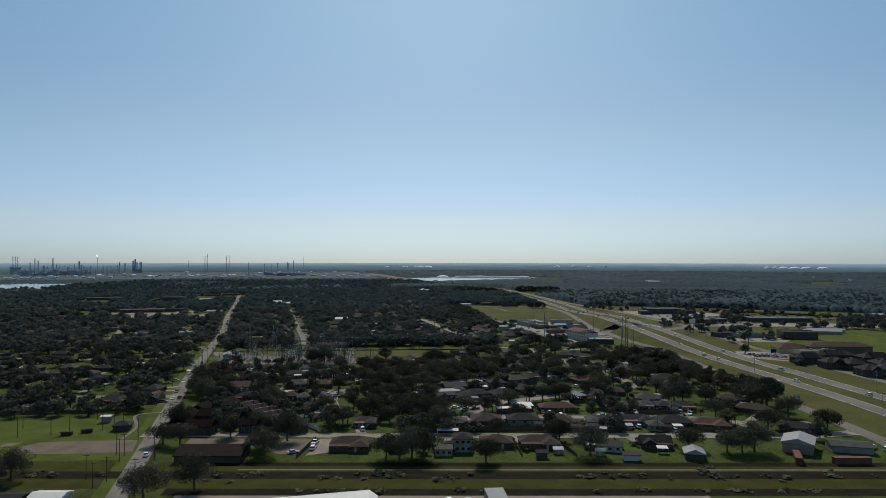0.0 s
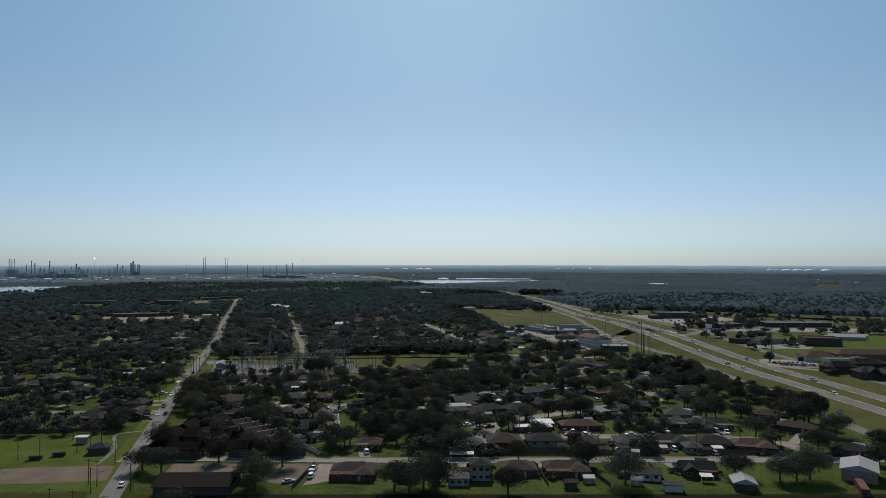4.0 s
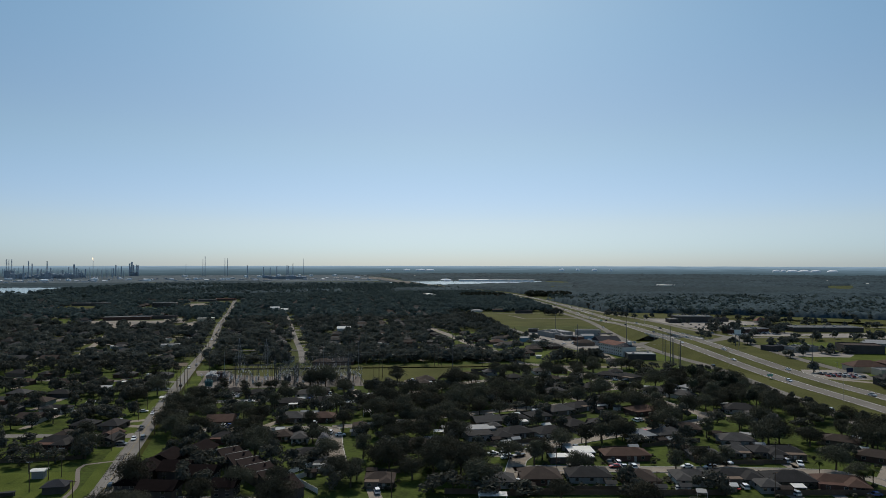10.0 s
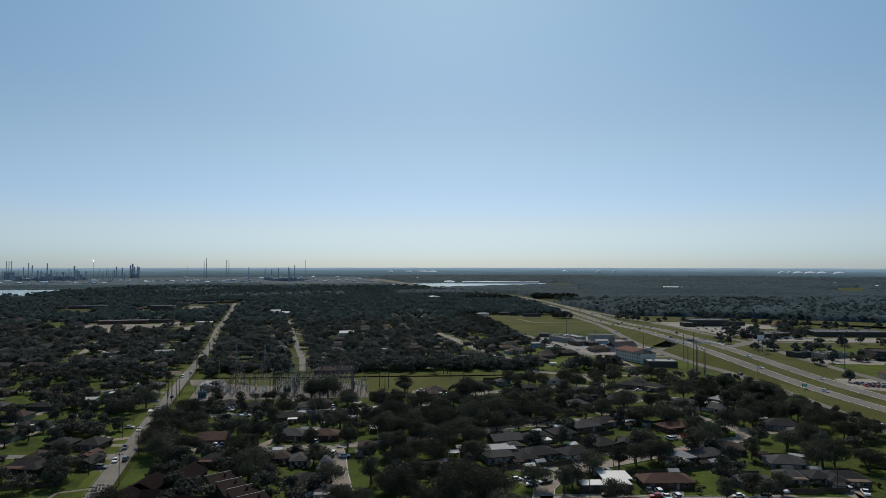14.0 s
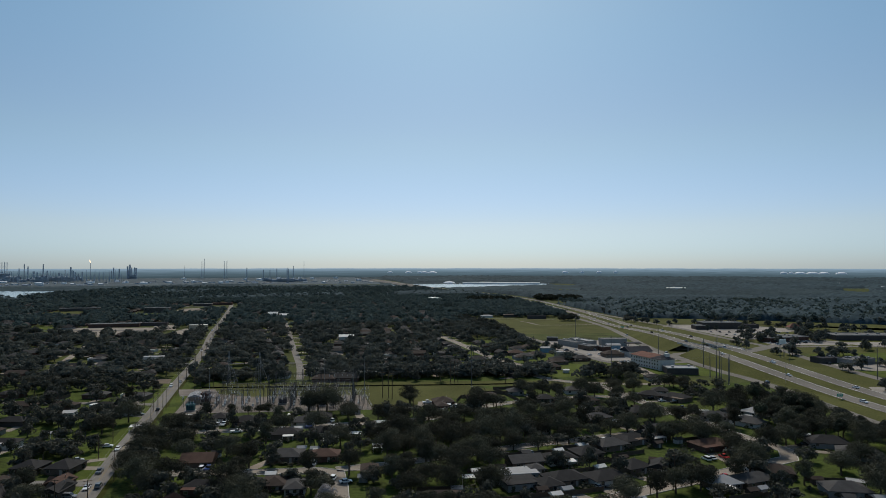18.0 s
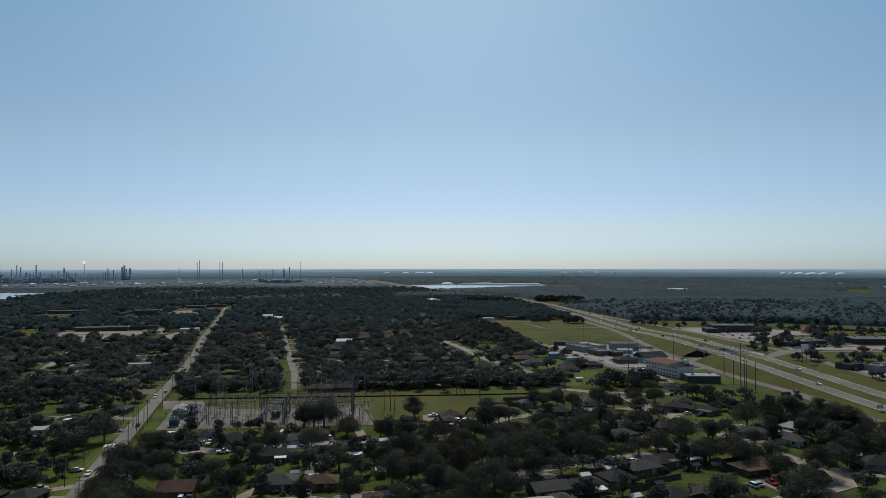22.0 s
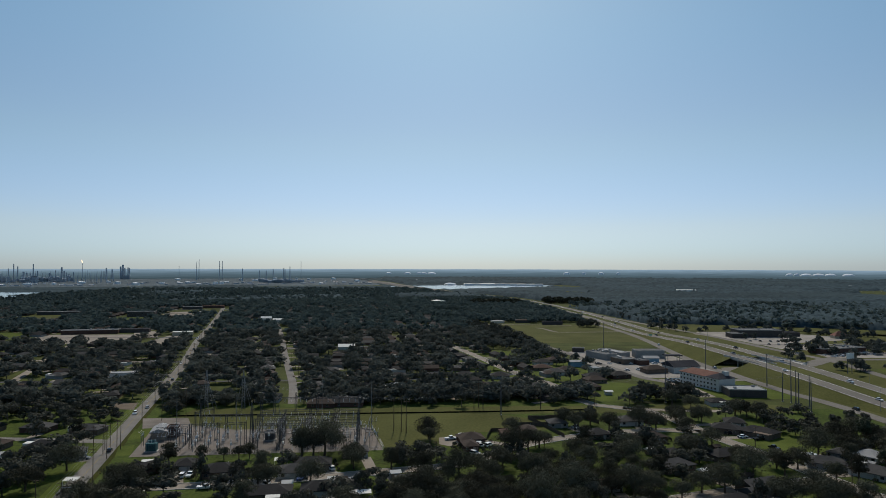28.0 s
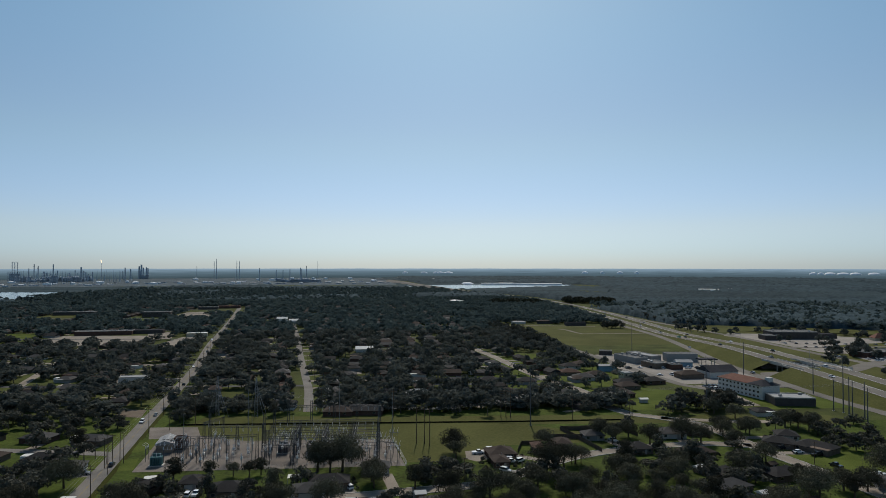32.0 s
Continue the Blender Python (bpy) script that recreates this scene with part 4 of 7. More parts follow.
block("warehouse", "white warehouse at the far edge of town", "warehouse", 138, 1622, 22, 34, 6.0, 10, 2, WHITE, gable=1.0, pitch=0.1)

# petrol station canopy
can = thing("petrol_canopy", "flat dark station canopy on steel posts", "canopy", 246, 748, 0, -5)
part("canopy_roof", Shape().box(-7, 7, -4.5, 4.5, 4.6, 5.4), ROOFS[DARKFLAT], can)
for sx in (-5, 5):
    for sy in (-3, 3):
        part("post", Shape().box(sx - 0.2, sx + 0.2, sy - 0.2, sy + 0.2, 0, 4.6), M["steel"], can)

# east of the highway
block("courthouse", "broad dark modern two-storey building", "office", 432, 930, 48, 24, 7.5, -8, 7, FLAT, 0.7, units=3)
block("courthouse_wing", "lower dark wing with a pale flat roof", "office", 402, 920, 16, 18, 4.8, -8, 7, FLAT, 0.5)
block("office", "low dark annex beside the car park", "office", 470, 928, 20, 14, 4.4, -8, 7, DARKFLAT, 0.5)
block("store", "brown store with a pale flat roof", "store", 424, 787, 50, 18, 4.6, 12, 1, FLAT, 0.6, units=2)
block("mall", "long dark low mall with a grey roof", "store", 524, 796, 78, 28, 5.0, -8, 7, FLAT, 0.5, units=6)
block("pavilion", "small pavilion with a steep orange-red roof", "pavilion", 512, 900, 14, 11, 3.2, -10, 5, RED, pitch=0.8)
block("store", "low dark store near the highway", "store", 366, 641, 21, 12, 4.0, 12, 7, DARKFLAT, 0.5, units=2)
block("store", "low flat-roofed shops with roof units", "store", 386, 634, 27, 14, 4.0, 14, 3, FLAT, 0.5, units=6)
block("cinema", "large windowless brown building", "hall", 432, 620, 32, 22, 6.6, -18, 7, BROWN, 0.8)
for k in range(2):
    block("greenhouse", "long shed with a pale green roof", "shed", 484 + k * 14, 655 + k * 14, 36, 9, 3.2, -20, 3, PALE, gable=1.0, pitch=0.25)
block("arena", "blue metal building behind trees", "hall", 690, 812, 36, 16, 6.5, -15, 4, PALE, gable=1.0, pitch=0.1)
block("clinic", "clinic wing with a red-brown hipped roof", "clinic", 361, 525, 24, 15, 4.2, -8, 5, RUST, pitch=0.45)
block("clinic", "long clinic building with a red-brown roof", "clinic", 400, 521, 52, 15, 5.8, -8, 0, RUST, pitch=0.38)
block("clinic", "clinic wing with a pale flat roof", "clinic", 370, 503, 32, 12, 4.4, -8, 5, FLAT, 0.5, units=4)
for x, y, w, d, rz, roof in ((342, 446, 17, 12, -6, CHARCOAL), (352, 440, 15, 13, 84, CHARCOAL), (344, 413, 15, 13, -6, CHARCOAL), (355, 412, 17, 12, -10, GREY), (389, 464, 24, 12, -6, CHARCOAL), (366, 480, 30, 11, -6, BROWN), (338, 469, 22, 11, -6, CHARCOAL), (372, 436, 16, 12, 80, CHARCOAL), (392, 432, 22, 12, -6, BROWN)):
    ob = block("apartment_house", "dark two-storey apartment house with hipped roof", "apartments", x, y, w, d, 4.8, rz, 7, roof, rows=(1.5, 3.7), cols=3, pitch=0.5)
    part("cross_gable", Shape().hip(-w * 0.22, w * 0.22, -d / 2 - 1.2, d * 0.2, 4.85, 0.75, 0.4, 1), ROOFS[roof], ob)

# dark apartment court and its saw-tooth row
for x, y, w, d, rz in ((-65, 350, 11, 13, -8), (-75, 341, 10, 12, -10), (-56.5, 321, 10, 10, -8), (-67, 327, 11, 11, -10), (-79, 327, 10, 12, -10), (-67, 306, 13, 9, -8), (-45.6, 306.5, 8, 8, -8), (-78, 313, 9, 10, -8)):
    block("apartment_house", "two-storey apartments with steep dark maroon roofs", "apartments", x, y, w * 0.92, d * 0.92, 4.0, rz, 7, MAROON, rows=(1.4, 3.4), cols=2, gable=1.0, pitch=0.46)
S_TOOTH_WALL = Shape().box(-4.1, 4.1, -4.3, 4.3, 0, 3.4)
for sy in (-4.3, 4.3):
    S_TOOTH_WALL.poly([(-4.1, sy, 3.4), (4.1, sy, 3.4), (-4.1, sy, 5.7)])
S_TOOTH_WALL.poly([(-4.1, -4.3, 3.4), (-4.1, 4.3, 3.4), (-4.1, 4.3, 5.7), (-4.1, -4.3, 5.7)])
S_TOOTH_ROOF = Shape().poly([(-4.2, -4.6, 5.85), (4.5, -4.6, 3.4), (4.5, 4.6, 3.4), (-4.2, 4.6, 5.85)])
for sy in (-4.6, 4.6):
    S_TOOTH_ROOF.poly([(-4.2, sy, 5.85), (4.5, sy, 3.4), (4.5, sy, 3.2), (-4.2, sy, 5.6)])
S_TOOTH_ROOF = S_TOOTH_ROOF.mesh("roof", ROOFS[MAROON_WARM])
S_TOOTH_WALL = S_TOOTH_WALL.mesh("wall", WALLS[7])
S_TOOTH_TRIM = Shape().box(-4.5, -4.22, -4.7, 4.7, 5.45, 5.95).mesh("party_wall", M["trim"])
for i in range(6):
    x, y = -50.5 + 5.1 * i, 341 - 7.5 * i
    ob = thing("townhouse", "narrow townhouse with a steep maroon single-pitch roof", "townhouse", x, y, 0, -56, "saw-tooth townhouses")
    part("wall", S_TOOTH_WALL, None, ob)
    part("roof", S_TOOTH_ROOF, None, ob)
    part("party_wall", S_TOOTH_TRIM, None, ob, "pale rendered party wall")
    part("chimney", Shape().box(-2.6, -2.0, 1.5, 2.1, 4.2, 6.2), WALLS[1], ob)
    BLOCKED_SPOTS.append((x, y, 6))
block("hall", "long low dark hall with a shallow gabled roof", "hall", -52.5, 267.5, 25, 15, 3.0, -5, 7, MAROON_WARM, gable=1.0, pitch=0.3)

# warehouse yard at the east end of the first row
depot = block("warehouse", "beige metal warehouse with a white gabled roof", "warehouse", 184, 254, 11, 14, 4.3, -38, 6, PALE, gable=1.0, pitch=0.3)
part("roller_door", Shape().box(-1.8, 1.8, -7.1, -7.03, 0, 3.4), M["steel"], depot)
block("workshop", "low metal workshop with a grey roof", "workshop", 204, 251, 15, 10, 2.8, -22, 3, GREY, pitch=0.16, gable=1.0)
for x, y, rz, ln in ((174, 240, 62, 12), (192, 234, -6, 14)):
    ob = thing("shipping_container", "rust-red steel shipping container on the ground", "container", x, y, 0, rz, "red containers")
    part("box", Shape().box(-ln / 2, ln / 2, -1.22, 1.22, 0.1, 2.6), ROOFS[RED], ob)
    cs = Shape()
    for i in range(int(ln / 0.6)):
        cs.box(-ln / 2 + i * 0.6, -ln / 2 + i * 0.6 + 0.3, -1.27, 1.27, 0.25, 2.5)
    part("ribs", cs, ROOFS[RED], ob)
block("barn", "dark barn with a pale metal gabled roof", "barn", 136, 248.5, 7, 8, 2.5, -20, 7, PALE, gable=1.0, pitch=0.4)
block("garden_shed", "small dark garden shed", "shed", 76, 254, 4, 3, 2.4, -6, 7, BROWN, gable=1.0, pitch=0.4)
block("garden_shed", "small dark garden hut", "shed", 19, 268, 4, 4, 2.2, 5, 7, CHARCOAL, gable=0.0, pitch=0.5)
block("garage", "white garage beside the gardens", "garage", 110, 248, 6, 4, 2.5, -12, 2, GREY, gable=1.0, pitch=0.3)

# near halls at the very start
ob = thing("hall", "large hall with a low white metal roof", "hall", -6, 178, 0, -2)
part("wall", Shape().box(-15, 15, -22, 22, 0, 6.4), WALLS[6], ob)
part("roof", Shape().poly([(-15.5, -22.5, 6.6), (14, -22.5, 8.4), (14, 22.3, 8.4), (-15.5, 22.3, 6.6)]).poly([(14, -22.5, 8.4), (16.5, -22.5, 6.6), (16.5, 22.3, 6.6), (14, 22.3, 8.4)]).poly([(-15.5, 22.3, 6.6), (14, 22.3, 8.4), (16.5, 22.3, 6.6), (16.5, 22.3, 6.3), (-15.5, 22.3, 6.3)]), ROOFS[WHITE], ob)
block("lean_to", "narrow shelter with a pale metal roof", "shelter", 47.5, 184, 6, 44, 5.4, -1, 6, PALE, 0.15)
block("garden_shed", "white-roofed shed beside the ditch", "shed", -92.6, 222, 10, 7, 2.8, -6, 2, WHITE, gable=1.0, pitch=0.25)
block("trailer", "dark mobile home beside the ditch", "trailer", -106, 223, 11, 5, 2.6, -6, 7, CHARCOAL, gable=1.0, pitch=0.2)

# ball field
block("hut", "small white-roofed scorer hut", "hut", -117, 332, 4, 3, 3.0, 0, 3, WHITE, gable=1.0, pitch=0.2)
block("pavilion", "dark pavilion with a hipped roof", "pavilion", -104, 316, 7, 5.4, 2.6, 5, 7, DARKFLAT, pitch=0.5)
for x, y in ((-125, 308), (-118, 312)):
    ob = thing("dugout", "low dark bench shelter on the ball field", "shelter", x, y, 0, 10, "dugouts")
    part("back", Shape().box(-2.4, 2.4, 0.8, 0.95, 0, 1.6), WALLS[7], ob)
    part("roof", Shape().box(-2.6, 2.6, -0.7, 1.1, 1.6, 1.7), ROOFS[DARKFLAT], ob)
    part("bench", Shape().box(-2.3, 2.3, 0.1, 0.5, 0.4, 0.48), M["fence"], ob)
    for sx in (-2.4, 2.4):
        part("post", Shape().box(sx - 0.06, sx + 0.06, -0.6, -0.48, 0, 1.6), M["steel"], ob)

# schools, shops and halls among the western trees
block("school", "long low school with pale flat roofs", "school", -330, 1028, 60, 16, 4.4, 8, 1, FLAT, 0.4, units=4)
block("school_wing", "long dark school wing with a grey roof", "school", -292, 1040, 46, 12, 4.0, 8, 7, DARKFLAT, 0.4)
block("office", "dark two-storey building among trees", "office", -360, 1292, 40, 16, 8.0, 5, 7, FLAT, 0.5, rows=(2, 5.5), cols=8)
block("school", "long dark building with a flat roof", "school", -505, 1345, 62, 14, 5.0, 5, 7, FLAT, 0.4)
block("shop", "low white-roofed shop beside the road", "shop", -220, 1002, 22, 12, 3.8, 12, 5, WHITE, 0.4)
block("shop", "low shop with a red awning beside the road", "shop", -300, 1500, 40, 14, 4.0, 5, 1, RED, 0.4)
block("shop", "low flat-roofed shop at the road end", "shop", -330, 1470, 34, 14, 4.2, 5, 7, FLAT, 0.4)
block("shop", "low pale shop at the road end", "shop", -272, 1340, 26, 14, 4.0, 5, 3, PALE, 0.4)
block("church", "pale gabled hall beside the street", "hall", -156, 1194, 14, 9, 4.0, 5, 2, WHITE, gable=1.0, pitch=0.5)
block("house", "small white-roofed house under trees", "house", -137, 1176, 13, 9, 3.0, 5, 2, WHITE, gable=1.0, pitch=0.4)
block("house", "white-roofed house under dark trees", "house", -29, 853, 15, 10, 3.0, 0, 2, WHITE, gable=1.0, pitch=0.4)
block("house", "pale-roofed house with a blue wall", "house", 10.5, 634, 16, 11, 3.4, -4, 4, PALE, pitch=0.42)
house(-34, 596, 15, 11, -4, BROWN, 1, "hip", 1, "beside easement")
house(-19, 597, 17, 11, -4, CHARCOAL, 1, "gable", 1, "beside easement")
house(-66, 613, 14, 10, -4, GREY, 2, "gable", 1, "beside easement")
block("shop", "small shop with a pale roof beside the road", "shop", -180, 706, 18, 9, 3.8, 8, 2, PALE, 0.4)

# ---- woods, water and works far off ----
LAKE = [(-1500, 2330), (-957, 2275), (-905, 2200), (-960, 2080), (-873, 1985), (-850, 1880), (-930, 1660), (-1400, 1680)]
POND = [(55, 2800), (130, 2540), (277, 2470), (700, 2760), (760, 2930), (316, 2990)]
NA, NR = 430, 240
ang = np.radians(np.linspace(-34, 46, NA))
rad = np.geomspace(1020, 4960, NR)
A2, R2 = np.meshgrid(ang, rad)
X, Y = np.sin(A2) * R2, np.cos(A2) * R2
r9 = np.random.default_rng(9)
lump = np.sin(X / 83 + np.sin(Y / 121) * 2) + np.sin(Y / 97 + np.sin(X / 140) * 2)
H = 6.5 + 0.8 * lump + r9.uniform(-3.2, 3.2, X.shape) * (0.8 + R2 / 5000)
hx = np.interp(Y, [p.y for p in HW], [p.x for p in HW])
front = (Y > 2050) & (((X > hx - 420) & (X < hx + 40)) | ((X > 0) & (X < 760) & (Y > 2150) & (Y < 3100)))
marsh = (Y > 1650 + 0.1 * X) & (X < 60) & (lump > -1.1) | front
streak = np.sin(Y / 150 + 1.6 * np.sin(X / 610)) + 0.7 * np.sin(X / 390 + Y / 310)
H = np.where(marsh, 1.6 + r9.uniform(-1.5, 1.5, X.shape), H)
marsh |= (streak > 0.7) & (X > 420) & (R2 > 1400)
woods = np.where(X < 352, Y > np.interp(X, [-960, -200, 60], [1600, 1690, 1795]), Y > 1112 - 0.32 * (X - 360) - 0.0006 * (X - 360).clip(0) ** 2)
clear = ~woods | inside(LAKE, X, Y) | inside(POND, X, Y) | (np.abs(X - hx) < 34 + 8 * np.sin(Y / 130))
works = (X < 40 - (Y - 2900) * 0.05) & (Y > 2850 + 0.1 * X)
clear |= works
for x, y, half in ((1625, 2230, 44),):
    clear |= (np.abs(X * y / np.maximum(Y, 1) - x) < half * 1.1) & (Y > y - 330) & (Y < y + 50)
glade = (np.sin(X / 61 + 1.3) * np.sin(Y / 210 + X / 900) > 0.72) & (X > 380)
clear |= glade & (R2 > 1300)
H = np.where(clear, -1.5, H)
V = np.stack([X, Y, H], -1).reshape(-1, 3)
I = np.arange(NA * NR).reshape(NR, NA)
Q = np.stack([I[:-1, :-1], I[:-1, 1:], I[1:, 1:], I[1:, :-1]], -1)
low = (H[:-1, :-1] < 0) & (H[1:, 1:] < 0) & (H[:-1, 1:] < 0) & (H[1:, :-1] < 0)
mm = marsh[:-1, :-1]
for nm, sel, mat, label in (("far_woods", ~low & ~mm, M["woods"], "dark woods stretching to the horizon, tinted blue for haze"), ("marsh", ~low & mm, M["marsh"], "marsh scrub beyond the town, tinted blue for haze")):
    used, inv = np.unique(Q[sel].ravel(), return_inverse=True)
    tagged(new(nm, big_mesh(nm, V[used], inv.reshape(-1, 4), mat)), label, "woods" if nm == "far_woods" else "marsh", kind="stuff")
area("lake", LAKE, M["water"], 0.3, "pale still lake beyond the town", "lake")
for x, y, half in ((1625, 2230, 40),):
    area("pond", [(x - half, y + 4), (x + half, y - 16), (x + half * 1.05, y + 22), (x - half * 0.95, y + 36)], M["water"], 0.3, "small bright pond among the woods", "pond")
area("pond", POND, M["water"], 0.3, "bright shallow pond beside the highway", "pond")

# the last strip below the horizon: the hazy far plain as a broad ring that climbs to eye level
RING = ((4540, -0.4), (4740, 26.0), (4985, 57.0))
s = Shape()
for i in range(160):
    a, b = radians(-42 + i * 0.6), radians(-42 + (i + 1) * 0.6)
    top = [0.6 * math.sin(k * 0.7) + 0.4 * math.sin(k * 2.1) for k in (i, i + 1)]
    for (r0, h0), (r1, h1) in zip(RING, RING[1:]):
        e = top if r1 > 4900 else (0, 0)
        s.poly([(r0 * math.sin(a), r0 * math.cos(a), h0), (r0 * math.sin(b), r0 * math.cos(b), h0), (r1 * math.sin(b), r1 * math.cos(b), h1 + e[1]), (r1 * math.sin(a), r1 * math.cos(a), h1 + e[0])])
haze = bpy.data.materials.new("hazy_distance")
haze.use_nodes = True
hn, hl = haze.node_tree.nodes, haze.node_tree.links
geo = hn.new("ShaderNodeNewGeometry")
part_z = hn.new("ShaderNodeSeparateXYZ")
hl.new(geo.outputs["Position"], part_z.inputs[0])
streaks = hn.new("ShaderNodeTexNoise")
streaks.inputs["Scale"].default_value, streaks.inputs["Detail"].default_value = 0.011, 5
flat = hn.new("ShaderNodeVectorMath")
flat.operation = "MULTIPLY"
flat.inputs[1].default_value = (0.35, 1.6, 14.0)
hl.new(geo.outputs["Position"], flat.inputs[0])
hl.new(flat.outputs[0], streaks.inputs["Vector"])
wobble = hn.new("ShaderNodeMath")
wobble.operation = "MULTIPLY_ADD"
wobble.inputs[1].default_value, wobble.inputs[2].default_value = 26.0, -13.0
hl.new(streaks.outputs["Fac"], wobble.inputs[0])
lifted = hn.new("ShaderNodeMath")
lifted.operation = "ADD"
hl.new(part_z.outputs["Z"], lifted.inputs[0])
hl.new(wobble.outputs[0], lifted.inputs[1])
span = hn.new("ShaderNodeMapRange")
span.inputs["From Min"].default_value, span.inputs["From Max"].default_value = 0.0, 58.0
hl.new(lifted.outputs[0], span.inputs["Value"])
# haze painted as glow: dark at the foot, paler blue towards the top
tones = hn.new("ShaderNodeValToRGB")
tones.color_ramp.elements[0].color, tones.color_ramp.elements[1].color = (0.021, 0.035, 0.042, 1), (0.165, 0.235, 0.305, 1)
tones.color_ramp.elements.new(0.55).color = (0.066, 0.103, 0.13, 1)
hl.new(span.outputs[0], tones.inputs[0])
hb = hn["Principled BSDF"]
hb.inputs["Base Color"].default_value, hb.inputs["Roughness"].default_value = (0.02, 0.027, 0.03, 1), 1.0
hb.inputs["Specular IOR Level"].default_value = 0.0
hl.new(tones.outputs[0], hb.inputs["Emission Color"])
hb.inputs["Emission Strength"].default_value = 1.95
structure("backdrop", s, haze, "blue glowing band painted as hazy far woods under the horizon", "backdrop")

# ---- substation and power lines ----


def lattice(s, x, y, z0, z1, w0, w1, n=6):
    """Four legs with crossed bracing."""
    for i in range(n):
        a, b = z0 + (z1 - z0) * i / n, z0 + (z1 - z0) * (i + 1) / n
        wa, wb = w0 + (w1 - w0) * i / n, w0 + (w1 - w0) * (i + 1) / n
        c0 = [(x + sx * wa / 2, y + sy * wa / 2, a) for sx, sy in ((-1, -1), (1, -1), (1, 1), (-1, 1))]
        c1 = [(x + sx * wb / 2, y + sy * wb / 2, b) for sx, sy in ((-1, -1), (1, -1), (1, 1), (-1, 1))]
        for k in range(4):
            s.beam(c0[k], c1[k], 0.11)
            s.beam(c0[k], c1[(k + 1) % 4], 0.06)
    return s


def lattice_beam(s, x0, x1, y, z, w=0.9, n=10):
    for oy, oz in ((-w / 2, 0), (w / 2, 0), (-w / 2, w), (w / 2, w)):
        s.beam((x0, y + oy, z + oz), (x1, y + oy, z + oz), 0.1)
    for i in range(n):
        a, b = x0 + (x1 - x0) * i / n, x0 + (x1 - x0) * (i + 1) / n
        s.beam((a, y - w / 2, z), (b, y - w / 2, z + w), 0.06)
        s.beam((a, y + w / 2, z + w), (b, y + w / 2, z), 0.06)
    return s


def insulator(h=1.6):
    s = Shape()
    for i in range(5):
        s.frustum(0, 0, i * h / 5, i * h / 5 + h / 10, 0.2, 0.14, 8)
        s.frustum(0, 0, i * h / 5 + h / 10, (i + 1) * h / 5, 0.08, 0.08, 6, cap=False)
    return s


PORCELAIN = material("grey_porcelain", (0.5, 0.5, 0.5), rough=0.3, scale=1, vary=0.1)
S_INS = insulator().mesh("insulator", PORCELAIN)
S_COL = lattice(Shape(), 0, 0, 0, 11, 1.1, 0.8, 8).mesh("column", M["gantry_steel"])
S_COL_HIGH = lattice(Shape(), 0, 0, 0, 16, 1.3, 0.6, 11).mesh("column", M["gantry_steel"])
S_GBEAM = lattice_beam(Shape(), 0, 11.5, 0, 0).mesh("beam", M["gantry_steel"])


def gantry(x, y, bays, rz=0, high=False, h=9.8):
    ob = thing("gantry", "galvanised lattice gantry with hanging insulators in the substation", "gantry", x, y, 0, rz, "substation gantries")
    for i in range(bays + 1):
        c = part("column", S_COL_HIGH if high and i in (0, bays) else S_COL, None, ob)
        c.location = (i * 11.5, 0, 0)
    for i in range(bays):
        b = part("beam", S_GBEAM, None, ob)
        b.location = (i * 11.5, 0, h)
        for k in (2.5, 5.7, 9):
            q = part("insulator", S_INS, None, ob)
            q.location = (i * 11.5 + k, 0, h - 1.65)
    return ob


for y, bays, high in ((510, 4, True), (519, 4, False), (528, 4, False), (537, 4, True)):
    gantry(-58, y, bays, -1, high)
gantry(-58, 580, 4, -3, False, 7.5)
gantry(-88, 536, 1, 60)
gantry(-84, 512, 2, 4)
gantry(-84, 530, 2, -2, True)
for x in (-46, -34, -22):
    gantry(x, 506, 2, 90)


def transformer(x, y, rz, mat):
    ob = thing("transformer", "large transformer with cooling fins and porcelain bushings", "transformer", x, y, 0, rz, "transformers")
    part("tank", Shape().box(-2.2, 2.2, -1.3, 1.3, 0.4, 3.6), mat, ob)
    part("plinth", Shape().box(-2.8, 2.8, -1.9, 1.9, 0, 0.4), M["kerb"], ob)
    for k in (-1, 1):
        for i in range(5):
            part("cooling_fin", Shape().box(-1.9 + i * 0.85, -1.5 + i * 0.85, k * 1.3, k * 2.1, 0.9, 3.2), mat, ob)
    for i in range(3):
        q = part("bushing", S_INS, None, ob)
        q.location = (-1.4 + 1.4 * i, 0, 3.6)
    part("conservator", Shape().box(-1.6, 1.6, 1.0, 1.7, 3.7, 4.4), mat, ob)


TEAL = material("teal_paint", (0.07, 0.14, 0.14), rough=0.5, scale=2)
for x, y, rz, mat in ((-99.5, 510, 5, TEAL), (-52, 524, 0, M["dark_steel"]), (-40, 524, 0, M["dark_steel"]), (-29, 516, 90, M["dark_steel"])):
    transformer(x, y, rz, mat)
r10 = random.Random(10)
S_STAND = Shape().box(-0.5, 0.5, -0.2, 0.2, 0, 0.15)
for sx in (-0.4, 0.4):
    S_STAND.box(sx - 0.08, sx + 0.08, -0.08, 0.08, 0.15, 2.4)
S_STAND.box(-0.6, 0.6, -0.25, 0.25, 2.4, 2.6)
S_STAND = S_STAND.mesh("stand", M["steel"])
S_TANKLET = Shape().box(-0.5, 0.5, -0.4, 0.4, 2.6, 3.4).mesh("breaker_tank", M["white_trim"])


